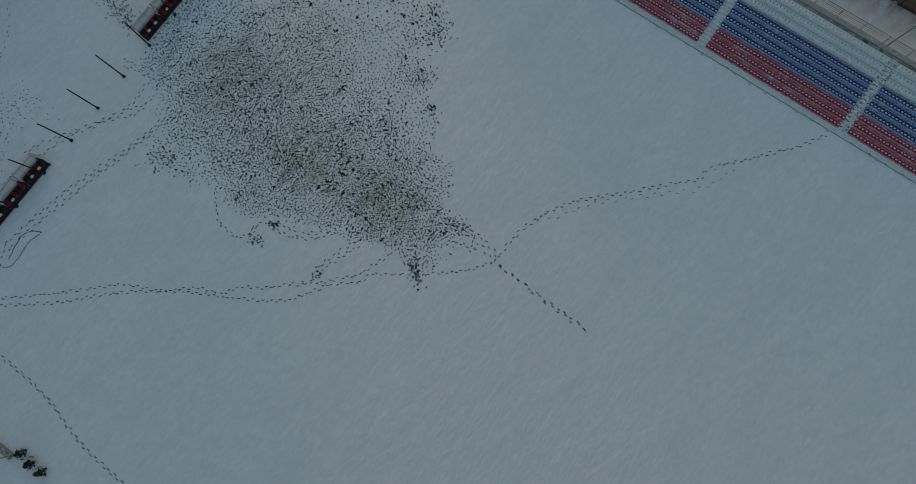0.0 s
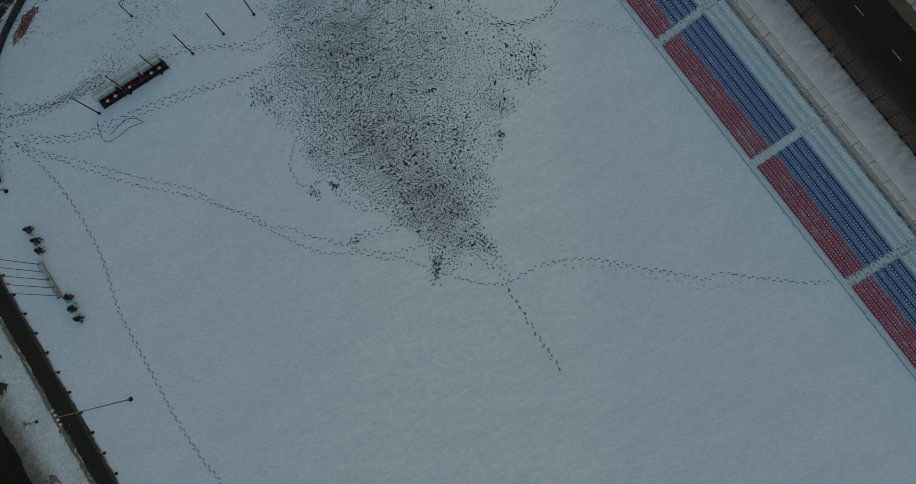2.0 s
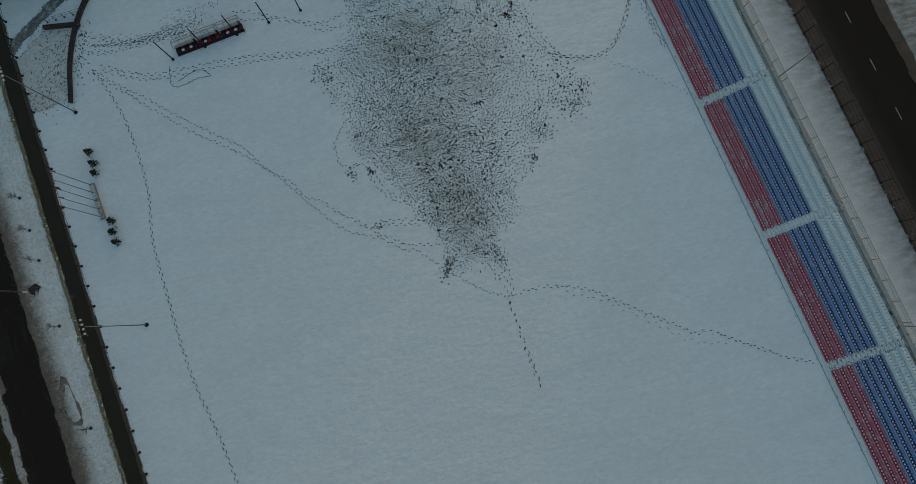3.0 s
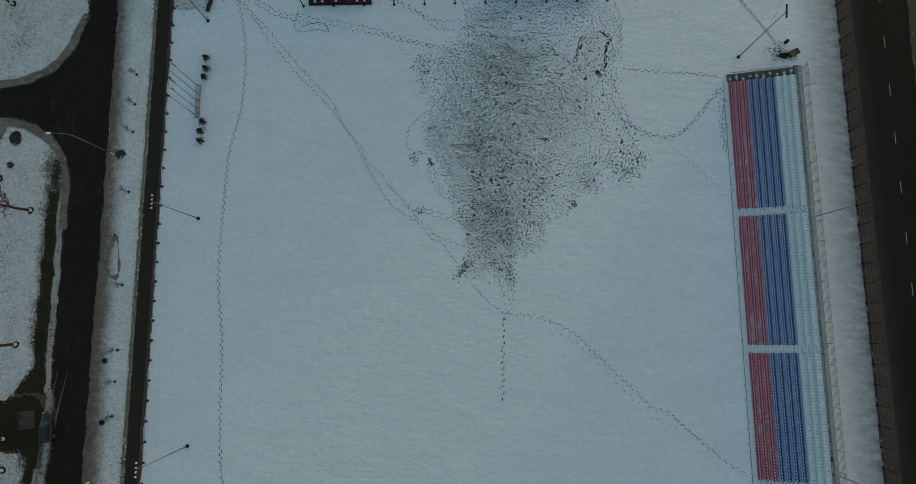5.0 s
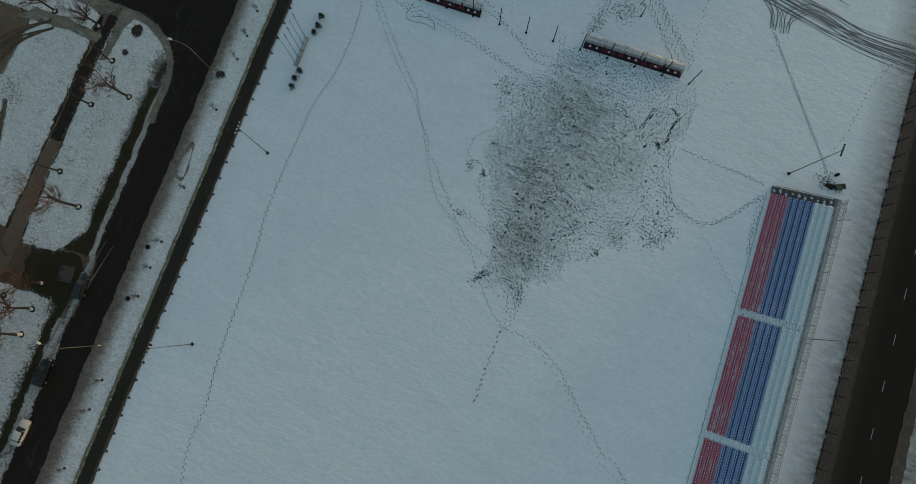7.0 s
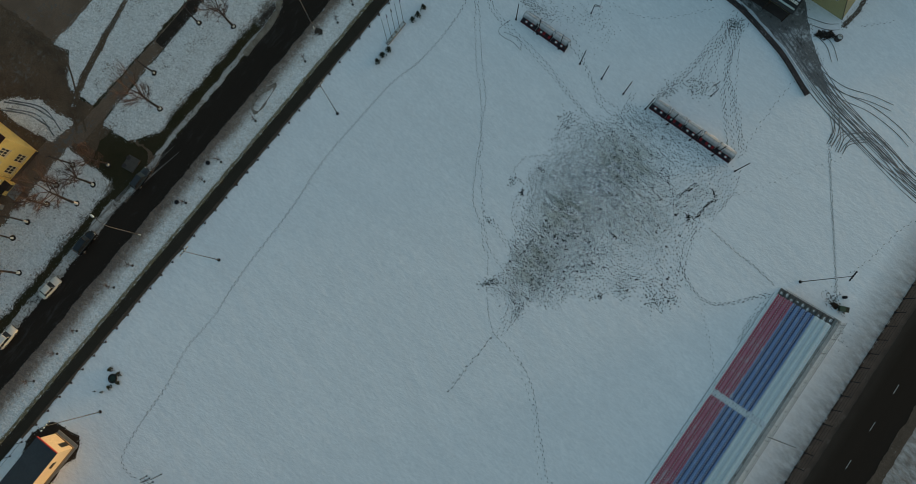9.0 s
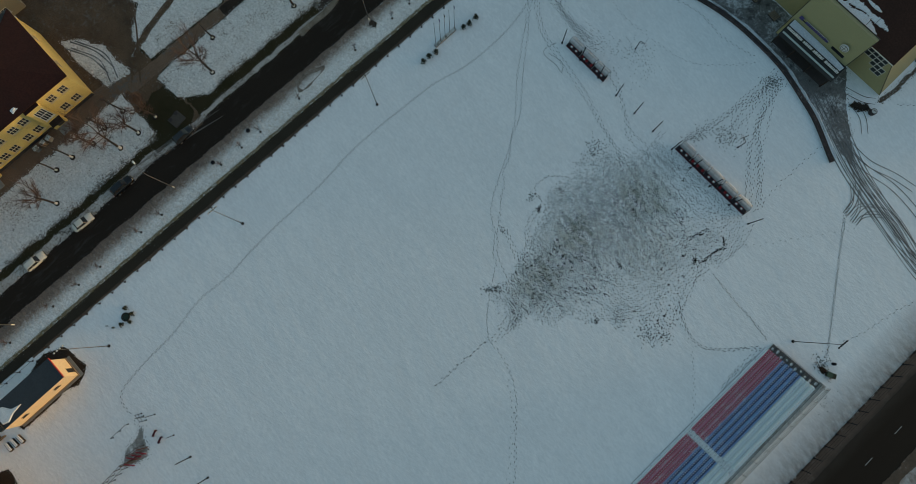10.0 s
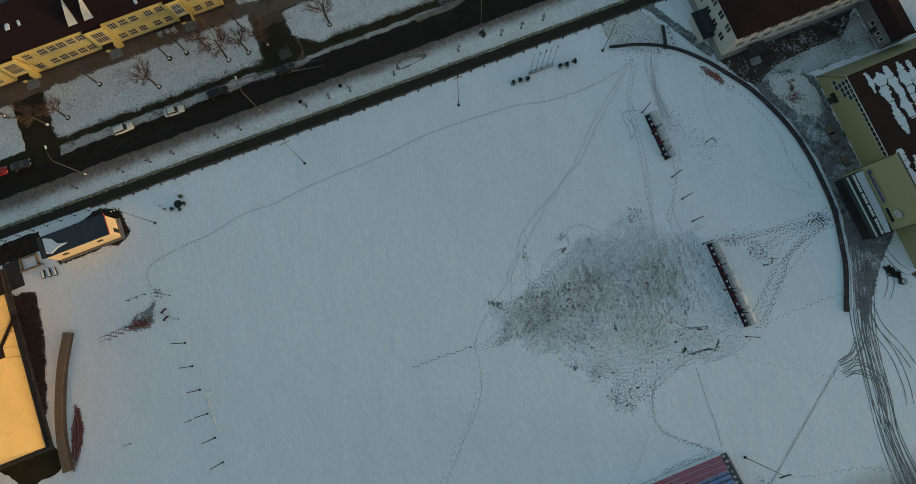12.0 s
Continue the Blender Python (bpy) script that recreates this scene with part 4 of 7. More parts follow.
def shelter(x, y, bays, bay=3.5, snowy=False):
    ob = thing("team_shelter", pose(x, y, 0), "dark bench with red seats under a clear curved roof" + (" with snow" if snowy else ""), "shelter", "team shelters")
    arc = [(-0.15, 1.72), (0.25, 1.90), (0.8, 1.92), (1.3, 1.68), (1.62, 1.25), (1.78, 0.6), (1.8, 0.05)]
    for b in range(bays):
        u0, u1 = b * bay + 0.16, (b + 1) * bay - 0.22
        n = len(arc)
        sheet = Shape()
        sheet.add([(u, p, q) for u in (u0, u1) for p, q in arc], [(i, i + 1, n + i + 1, n + i) for i in range(n - 1)])
        part("roof_sheet", sheet, sheet_snowy if snowy else sheet_clear, ob, smooth=True)
        for u in (u0, (2 * u0 + u1) / 3, (u0 + 2 * u1) / 3, u1):
            part("rib", Shape().tube([(u, p, q + 0.015) for p, q in arc], 0.034 if u in (u0, u1) else 0.02, 5), steel, ob)
        for q in (0, 2, 4):
            part("purlin", Shape().tube([(u0, arc[q][0], arc[q][1] + 0.02), (u1, arc[q][0], arc[q][1] + 0.02)], 0.024, 5), steel, ob)
        part("bench", Shape().box(u0 - 0.12, -0.2, 0, u1 + 0.12, 0.75, 0.4).box(u0, 0.68, 0.4, u1, 0.78, 1.0), bench_dark, ob, "dark bench base")
        for i in range(5):
            u = u0 + (u1 - u0) * (i + 0.5) / 5
            part("seat", Shape().soft_box(u - 0.24, -0.15, 0.4, u + 0.24, 0.45, 0.5, 0.05).soft_box(u - 0.22, 0.45, 0.4, u + 0.22, 0.55, 0.85, 0.04), seat_red if (i + b) % 2 else bench_dark, ob)
            if i in (1, 3) and (b + i) % 4:
                part("snow_cap", Shape().soft_box(u - 0.22, -0.13, 0.5, u + 0.22, 0.22, 0.56, 0.05), pan_snow, ob)
        if snowy:
            part("roof_snow", Shape().lump((u0 + u1) / 2, 1.45, 1.25, (u1 - u0) * 0.46, 0.3, 0.30, 0, 14, 0.3, b), snow_lump, ob)
        part("side_rail", Shape().tube([(u1 + 0.1, -0.4, 0), (u1 + 0.1, 0.3, 1.85)], 0.03, 5).tube([(u1 + 0.1, -0.1, 1.0), (u1 + 0.1, 0.8, 1.0)], 0.025, 5).tube([(u1 + 0.1, -0.75, 0.1), (u1 + 0.1, 0.0, 1.3)], 0.03, 5), steel_dark, ob)
    part("kerb", Shape().box(0, -0.42, 0, bays * bay, -0.2, 0.14), kerb_red, ob, "dark red kerb board")


shelter(-22.3, 53.1, 3, 3.46)
shelter(7.0, 53.5, 5, 3.56, True)


steel_pale = mat("steel_pale", (0.62, 0.63, 0.63), (0.5, 0.51, 0.51), 1.0, 0.5, bump=0.05)


def frame_goal(x, y, turn, wide, high, deep, m, label, r=0.06):
    ob = thing("goal", pose(x, y, 0, 0, 0, turn), label, "goal")
    for u in (-wide / 2, wide / 2):
        part("post", Shape().tube([(u, 0, 0), (u, 0, high)], r, 8), m, ob)
        part("stay", Shape().tube([(u, 0, high), (u, deep * 0.4, high)], r * 0.6, 6).tube([(u, deep * 0.4, high), (u, deep, 0.03)], r * 0.6, 6), m, ob)
    part("crossbar", Shape().tube([(-wide / 2, 0, high), (wide / 2, 0, high)], r, 8), m, ob)
    part("ground_bar", Shape().tube([(-wide / 2, deep, 0.03), (wide / 2, deep, 0.03)], r * 0.6, 6), m, ob)


frame_goal(1.75, -49.5, 180, 7.32, 2.44, 1.2, steel_pale, "white football goal frame without a net", 0.045)
def basketball_hoop(x, y, turn):
    ob = thing("basketball_hoop", pose(x, y, 0, 0, 0, turn), "dark steel basketball stand with a red ring, in snow", "basketball hoop", "basketball hoops")
    part("post", Shape().tube([(0, 0, 0), (0, 0, 2.9), (0.15, 0, 3.2)], 0.07, 8).lump(0, 0, 0, 0.2, 0.2, 0.15, 0, 8), steel_dark, ob)
    part("arm", Shape().tube([(0.1, 0, 3.15), (0.95, 0, 3.2)], 0.06, 6).tube([(0, 0, 2.5), (0.95, 0, 2.95)], 0.04, 5), steel_dark, ob)
    part("backboard", Shape().box(0.95, -0.75, 2.8, 0.99, 0.75, 3.75), steel, ob, "grey weathered backboard")
    part("ring", Shape().tube([(1.27 + 0.225 * math.cos(i * math.pi / 8), 0.225 * math.sin(i * math.pi / 8), 3.0) for i in range(17)], 0.02, 5), seat_red, ob, "red hoop ring")


basketball_hoop(-12.4, 62.2, 14)
basketball_hoop(15.1, 62.1, 157)


# ---- exercise yard ----
def bar_set(x, y, turn, posts, bars, m, label, r=0.05):
    """Upright posts (x, y, height) joined by bars between two points each."""
    ob = thing("climbing_frame", pose(x, y, 0, 0, 0, turn), label, "climbing frame", "exercise yard")
    for u, v, h in posts:
        part("post", Shape().tube([(u, v, 0), (u, v, h)], r, 6).lump(u, v, 0, 3 * r, 3 * r, 0.1, 0, 6), m, ob)
    for a, b in bars:
        part("bar", Shape().tube([a, b], r * 0.7, 5), m, ob)


bar_set(-24.4, -53.2, 0, ((-0.6, 0, 2.2), (1.2, 1.7, 3.2), (0.9, -0.1, 2.2), (0.0, 0.0, 2.8)),
        [((-0.6, 0, 2.1), (0.9, -0.1, 2.1)), ((0, 0, 2.7), (1.2, 1.7, 2.7)), ((-0.6, 0, 1.2), (0.9, -0.1, 1.2))], steel_dark, "dark blue steel climbing bars in the snow")
bar_set(-25.2, -57.9, 90, ((-1.75, 0, 0.9), (1.75, 0, 0.9), (0, 0, 0.9)), [((-1.75, 0, 0.9), (1.75, 0, 0.9))], steel_dark, "long low steel balance rail")
bar_set(-20.0, -56.4, 0, ((-0.4, 0, 2.6), (0.8, 0.2, 2.6), (-0.6, -2.2, 2.6), (0.7, -2.0, 2.6), (2.0, 5.1, 2.8)),
        [((-0.4, 0, 2.5), (-0.6, -2.2, 2.5)), ((0.8, 0.2, 2.5), (0.7, -2.0, 2.5))] + [((-0.4 - 0.02 * i, -0.28 * i, 2.5), (0.8, 0.2 - 0.28 * i, 2.5)) for i in range(8)],
        steel_brown, "rusty red monkey bars over bare gravel")
for i in range(4):
    bar_set(-19.9 + 0.1 * i, -60.8 - 1.45 * i, 5, ((-0.35, 0, 1.7), (0.45, -0.3, 1.7)), [((-0.35, 0, 1.65), (0.45, -0.3, 1.65)), ((-0.35, 0, 1.65), (-0.35, -1.4, 1.65)), ((0.45, -0.3, 1.65), (0.4, -1.5, 1.65))],
            steel_brown, "low red-brown steel parallel bars")
for x, y in ((-20.6, -53.5), (-19.0, -53.5)):
    ob = thing("bench", pose(x, y, 0, 0, 0, -65), "red wooden exercise bench", "bench", "exercise benches")
    part("board", Shape().soft_box(-0.62, -0.18, 0.45, 0.62, 0.18, 0.55, 0.03), kerb_red, ob)
    for u in (-0.52, 0.52):
        part("leg", Shape().box(u - 0.04, -0.17, 0, u + 0.04, 0.17, 0.45), steel_dark, ob)
beams = thing("timber_heap", pose(-19.6, -59.0, 0), "broken red boards lying on gravel", "boards")
for i in range(14):
    q = Shape().box(-1.2 + 0.1 * (i % 3), -0.09, 0, 1.0, 0.09, 0.06).mesh("board", (brick_red, timber, paint_red)[i % 3])
    ob = part("board", q, None, beams)
    ob.location, ob.rotation_euler = (-0.5 + 0.22 * (i % 4), 2.0 - 0.31 * i, 0.02 + 0.03 * (i % 3)), (0, 0, radians(60 + 23 * math.sin(i * 2.2)))

# ---- shrubs ----
def shrub(x, y, r, h, label, group, seed, m=None, name="shrub"):
    """A small dense bush: short stem and many leafy clumps."""
    rnd = random.Random(seed)
    ob = thing(name, pose(x, y, 0), label, "shrub", group)
    part("stem", Shape().tube([(0, 0, 0), (0, 0, h * 0.5)], 0.05, 5), bark, ob)
    s = Shape()
    for _ in range(150):
        a, t = rnd.uniform(0, 6.283), rnd.random()
        q = r * math.sqrt(rnd.random()) * (1.05 - 0.75 * t) * (1 + 0.25 * math.sin(3 * a + seed))
        c, e = Vector((q * math.cos(a), q * math.sin(a), 0.08 + t * h)), 0.13 * r / 0.6
        d = [Vector((rnd.gauss(0, 1), rnd.gauss(0, 1), rnd.gauss(0, 0.7))).normalized() * e * rnd.uniform(0.5, 1.6) for _ in range(4)]
        s.add([c + v for v in d], [(0, 1, 2), (0, 2, 3), (0, 3, 1), (1, 3, 2)])
    part("crown", s, m or needles, ob)


for i, (x, y) in enumerate(((-38.8, 43.8), (-38.7, 42.0), (-38.9, 40.5), (-38.9, 33.1), (-39.1, 31.5), (-39.1, 30.0))):
    shrub(x, y, 0.62, 1.2, "small dark green conifer beside the flagpoles", "conifers by the flagpoles", i)
for i, (x, y, r) in enumerate(((-41.9, -43.3, 0.5), (-40.2, -43.0, 0.5), (-39.3, -44.2, 0.45), (-40.0, -45.7, 0.5), (-40.5, -47.1, 0.25), (-41.6, -47.8, 0.15))):
    shrub(x, y, r, 0.8, "small dark shrub round the flower bed", "shrubs of the flower bed", i + 20)
bed = thing("flower_bed", pose(-40.6, -44.3, 0), "round green tyre-edged flower bed in the snow", "flower bed")
part("ring", Shape().tube([(0.72 * math.cos(a), 0.72 * math.sin(a), 0.12) for a in (i * math.pi / 10 for i in range(21))], 0.12, 6), rubber, bed)
part("soil", Shape().lump(0, 0, 0, 0.66, 0.66, 0.2, 0, 12), mat("bed_green", (0.03, 0.05, 0.035), None, 1.5, 0.9, bump=0.4), bed)
for i, (u, v, r) in enumerate(((0, 0, 1.1), (1.0, 0.8, 0.9), (-0.9, -0.5, 0.8))):
    shrub(25.6 + u, 84.8 + v, r, 0.45, "low dark leafless bush beside the drive", "bushes beside the drive", 44 + i, bark)
drum = thing("barrel", pose(28.0, 85.7, 0), "snow-topped dark barrel near the sports hall", "barrel")
part("drum", Shape().tube([(0, 0, 0), (0, 0, 0.45), (0, 0, 0.9)], [0.6, 0.64, 0.6], 12), concrete_dark, drum)
part("snow_cap", Shape().lump(0, 0, 0.9, 0.5, 0.5, 0.08, 0, 10), snow_trodden, drum)
for x, y in ((-52.3, -4.3), (-52.1, -13.4)):
    ob = thing("manhole", pose(x, y, 0.11), "dark round manhole cover on the verge", "manhole cover", "manholes")
    part("ring", Shape().tube([(0, 0, 0), (0, 0, 0.14)], 0.42, 12), concrete_dark, ob)
    part("cover", Shape().tube([(0, 0, 0.14), (0, 0, 0.17)], 0.34, 12), steel_dark, ob)
slab_brown = mat("slab_brown", (0.085, 0.072, 0.06), (0.06, 0.05, 0.042), 0.9, 0.9, bump=0.3, bscale=8)
slabs = thing("manhole_slab", pose(-63.6, -12.9, 0.02, 0, 0, 8), "broken concrete slab with two round covers", "concrete slab")
part("slab", Shape().soft_box(-1.3, -1.4, 0, 1.2, 1.3, 0.16, 0.05), slab_brown, slabs)
for u, v in ((-1.0, 0.7), (-0.9, -0.9)):
    part("cover", Shape().tube([(u, v, 0.16), (u, v, 0.22)], 0.42, 12), concrete_dark, slabs)


# ---- trees ----
def tree(x, y, h, seed, pollard=False, lean=(0, 0)):
    rnd = random.Random(seed)
    ob = thing("tree", pose(x, y, 0.06), "pollarded street tree with a whitewashed foot" if pollard else "bare winter tree with a whitewashed foot and fine brown twigs", "tree", "roadside trees")
    r = 0.17 if pollard else 0.15 + 0.008 * h
    spine = [Vector((lean[0] * t * t * h + 0.15 * math.sin(4 * t + seed), lean[1] * t * t * h + 0.15 * math.cos(3 * t + seed), t * h * (1.0 if pollard else 0.62))) for t in (0, 0.12, 0.35, 0.6, 0.8, 1)]
    spine[0] = Vector((0, 0, 0))
    part("trunk", Shape().tube(spine, [r * 1.25, r, r * 0.9, r * 0.8, r * 0.7, r * (0.62 if pollard else 0.45)], 8), bark, ob, smooth=True)
    part("whitewash", Shape().tube([spine[0], spine[1]], [r * 1.32, r * 1.08], 9), whitewash, ob, "white lime paint on the trunk")
    part("soil_ring", Shape().lump(0, 0, -0.02, 0.62, 0.62, 0.1, 0, 12, 0.5, seed), bare_soil, ob)
    s = Shape()

    def grow(p, d, length, rad, level):
        q = p + d * length * 0.5 + Vector((rnd.gauss(0, 0.06), rnd.gauss(0, 0.06), 0)) * length
        e = p + d * length + Vector((0, 0, 0.08 * length))
        s.tube([p, q, e], [rad, rad * 0.8, rad * 0.55], 4 if level == 0 else 3)
        if level < 3:
            for _ in range((4, 5, 6)[level]):
                t = rnd.uniform(0.35, 1.0)
                b = p.lerp(e, t)
                v = (d + Vector((rnd.gauss(0, 0.55), rnd.gauss(0, 0.55), rnd.gauss(0.15, 0.35)))).normalized()
                grow(b, v, length * rnd.uniform(0.45, 0.68), max(rad * 0.5, 0.011), level + 1)

    if pollard:
        for _ in range(4):
            a = rnd.uniform(0, 6.28)
            grow(spine[-1] - Vector((0, 0, rnd.uniform(0, 0.8))), Vector((math.cos(a), math.sin(a), 0.7)).normalized(), 0.7, 0.05, 2)
    else:
        for i in range(11):
            a = i * 2.4 + rnd.uniform(-0.4, 0.4)
            base = spine[3].lerp(spine[5], rnd.random())
            grow(base, Vector((math.cos(a) * 0.75, math.sin(a) * 0.75, 0.75)).normalized(), h * rnd.uniform(0.2, 0.32), r * 0.4, 0)
    part("crown", s, twig, ob)


for i, (x, y, h) in enumerate(((-66.6, -40.4, 9.5), (-66.7, -24.6, 12.0), (-66.7, -20.2, 8.5), (-66.9, -15.7, 8.5), (-66.3, -1.7, 11.0), (-65.7, 19.2, 9.0), (-67.3, -65.0, 9.0),
                               (-67.2, -60.6, 8.5), (-72.6, -73.1, 7.0), (-75.9, 29.6, 7.5), (-84.6, 29.7, 6.5), (-68.5, 58.0, 8.0), (-71.0, -28.0, 8.0))):
    tree(x, y, h, i + 3, lean=(-0.04 * (i % 3), 0.03 * ((i * 2) % 3 - 1)))
for i, (x, y, h) in enumerate(((-71.9, -52.1, 7.5), (-71.8, -36.4, 5.0), (-71.7, -32.6, 8.5), (-72.0, -24.3, 5.5), (-72.2, -19.6, 6.0), (-71.8, 3.0, 6.0), (-71.5, 15.8, 6.0), (-71.1, 24.4, 6.2), (-71.5, 54.0, 6.0))):
    tree(x, y, h, i + 40, True)


def sapling(x, y, h, seed):
    rnd = random.Random(seed)
    ob = thing("sapling", pose(x, y, 0.1), "thin leafless sapling on the verge", "sapling", "verge saplings")
    part("stem", Shape().tube([(0, 0, 0), (-0.05, 0.03, h * 0.5), (-0.1, 0.08, h)], [0.05, 0.035, 0.015], 5).lump(0, 0, 0, 0.25, 0.25, 0.08, 0, 8), bark, ob)
    s = Shape()
    for _ in range(26):
        a, z = rnd.uniform(0, 6.28), rnd.uniform(0.4, 1.0) * h
        e = rnd.uniform(0.35, 0.8) * (1.25 - 0.6 * z / h)
        tip = Vector((-0.08 + e * math.cos(a), e * math.sin(a), z + e * 0.8))
        s.tube([(-0.05, 0.03, z), tip], [0.022, 0.008], 3)
        for _ in range(2):
            s.tube([Vector((-0.05, 0.03, z)).lerp(tip, 0.5), tip + Vector((rnd.gauss(0, 0.2), rnd.gauss(0, 0.2), rnd.gauss(0.1, 0.1)))], [0.012, 0.006], 3)
    part("crown", s, twig, ob)


for i, y in enumerate((62, 55, 41.3, 36.3, 31.7, 21.9, 7.2, -2.7, -7.4, -12.5, -27.1, -32.1, -41.9, -47, -53, -63)):
    sapling(-50.4 + 0.02 * y * (1 if y < 0 else 0.4), y, 1.9 + 0.5 * math.sin(i * 1.9), i)


# ---- buildings ----
def place(parent, ob):
    """Lets a part of a building be given in the world's metres."""
    ob.parent, ob.matrix_parent_inverse = parent, parent.matrix_basis.inverted()
    return ob


def wall(parent, a, b, high, m, holes=(), low=0.0, deep=0.3, name="wall", label=""):
    """A wall from a to b in plan, seen from its right-hand side, with holes (along, up to, from z, to z) cut through it."""
    a, b = Vector((*a, 0)), Vector((*b, 0))
    u = (b - a).normalized()
    n = Vector((u.y, -u.x, 0))
    cuts = sorted({0.0, (b - a).length, *(h[0] for h in holes), *(h[1] for h in holes)})
    steps = sorted({low, high, *(h[2] for h in holes), *(h[3] for h in holes)})
    s = Shape()

    def at(s_, z, d):
        return a + u * s_ - n * d + Vector((0, 0, z))

    for s0, s1 in zip(cuts, cuts[1:]):
        for z0, z1 in zip(steps, steps[1:]):
            if not any(h[0] <= s0 + 1e-6 and s1 <= h[1] + 1e-6 and h[2] <= z0 + 1e-6 and z1 <= h[3] + 1e-6 for h in holes):
                for d in (0, deep):
                    s.add([at(s0, z0, d), at(s1, z0, d), at(s1, z1, d), at(s0, z1, d)], [(0, 1, 2, 3) if d == 0 else (3, 2, 1, 0)])
    for h0, h1, z0, z1 in list(holes) + [(0.0, (b - a).length, low, high)]:
        for (p, q) in (((h0, z0), (h1, z0)), ((h1, z0), (h1, z1)), ((h1, z1), (h0, z1)), ((h0, z1), (h0, z0))):
            s.add([at(*p, 0), at(*q, 0), at(*q, deep), at(*p, deep)], [(0, 1, 2, 3)])
    return place(parent, part(name, s, m, None, label))


def glazed(wide, high, bars, rows=1, t=0.12, m=None):
    """The pieces of a window; x along the wall, y inwards, z up from its sill."""
    m = m or frame_white
    around = Shape().add([(x, y, z) for y in (-0.02, 0.08) for x0, z0, x1, z1 in ((0, 0, wide, high), (t, t, wide - t, high - t)) for x, z in ((x0, z0), (x1, z0), (x1, z1), (x0, z1))],
                         [(i, (i + 1) % 4, 4 + (i + 1) % 4, 4 + i) for i in range(4)] + [(8 + i, 12 + i, 12 + (i + 1) % 4, 8 + (i + 1) % 4) for i in range(4)]
                         + [(i, 8 + i, 8 + (i + 1) % 4, (i + 1) % 4) for i in range(4)] + [(4 + i, 4 + (i + 1) % 4, 12 + (i + 1) % 4, 12 + i) for i in range(4)])
    kit = [("window", around.mesh("window", m))]
    for i in range(1, bars):
        kit.append(("mullion", Shape().box(wide * i / bars - t / 2, -0.02, t, wide * i / bars + t / 2, 0.08, high - t).mesh("mullion", m)))
    for i in range(1, rows):
        kit.append(("transom", Shape().box(t, -0.024, high * i / rows - t / 2, wide - t, 0.084, high * i / rows + t / 2).mesh("transom", m)))
    kit.append(("sill", Shape().box(-0.1, -0.16, -0.08, wide + 0.1, 0.02, -0.01).mesh("sill", m)))
    kit.append(("pane", Shape().box(0.02, 0.03, 0.02, wide - 0.02, 0.05, high - 0.02).mesh("pane", pane_dark)))
    return kit


def fit_window(parent, a, b, along, z, kit, label=""):
    u = (Vector((*b, 0)) - Vector((*a, 0))).normalized()
    n = Vector((u.y, -u.x, 0))
    m = Matrix((u, -n, Vector((0, 0, 1)))).transposed().to_4x4()
    m.translation = Vector((*a, z)) + u * along - n * 0.05
    w = place(parent, part("window", kit[0][1], None, None, label))
    w.matrix_basis = m
    for name, piece in kit[1:]:
        part(name, piece, None, w)
    return w


def hip_roof(parent, x0, y0, x1, y1, z, rise, m, over=0.4, along="y", hip=1.0):
    """A hipped roof over a rectangle, with eaves that stand out."""
    x0, y0, x1, y1 = x0 - over, y0 - over, x1 + over, y1 + over
    if along == "y":
        h = (x1 - x0) / 2 * hip
        ridge = [((x0 + x1) / 2, y0 + h, z + rise), ((x0 + x1) / 2, y1 - h, z + rise)]
        faces = [(0, 1, 4), (1, 2, 5, 4), (2, 3, 5), (3, 0, 4, 5)]
    else:
        h = (y1 - y0) / 2 * hip
        ridge = [(x0 + h, (y0 + y1) / 2, z + rise), (x1 - h, (y0 + y1) / 2, z + rise)]
        faces = [(0, 1, 5, 4), (1, 2, 5), (2, 3, 4, 5), (3, 0, 4)]
    s = Shape().add([(x0, y0, z), (x1, y0, z), (x1, y1, z), (x0, y1, z)] + ridge, faces)
    s.box(x0, y0, z - 0.18, x1, y1, z - 0.004)
    return place(parent, part("roof", s, m))


# yellow school, two storeys, hipped brown roof
XF, Y0, Y1, EAVE = -79.0, -84.0, -21.6, 8.6
school = thing("school_building", pose(XF, Y1, 0), "long two-storey yellow building with a brown roof, lit gold", "building")
BAYS = [(-67.2, -63.4), (-48.6, -44.8), (-31.4, -28.6)]
WINDOWS = [-81.4, -77.8, -74.4, -71.0, -61.6, -58.4, -56.3, -54.4, -52.3, -50.3, -43.3, -41.1, -38.8, -35.6, -33.2, -26.6, -24.0]
kit = glazed(1.7, 1.8, 3, 2, 0.11, frame_cream)
tall = glazed(2.6, 3.4, 5, 2, 0.12, frame_cream)
holes = [(y - 0.85 - Y0, y + 0.85 - Y0, z, z + 1.8) for y in WINDOWS for z in (1.5, 5.3)]
wall(school, (XF, Y0), (XF, Y1), EAVE, plaster_yellow, holes)
wall(school, (XF - 0.3, Y1), (-96.4, Y1), EAVE, plaster_yellow, [(4, 5.7, 5.3, 7.1), (11, 12.7, 5.3, 7.1)])
wall(school, (-96.4, Y1 - 0.3), (-96.4, Y0), EAVE, plaster_yellow)
wall(school, (-96.4, Y0), (XF, Y0), EAVE, plaster_yellow)
for y in WINDOWS:
    for z in (1.5, 5.3):
        fit_window(school, (XF, Y0), (XF, Y1), y - 0.85 - Y0, z, kit)
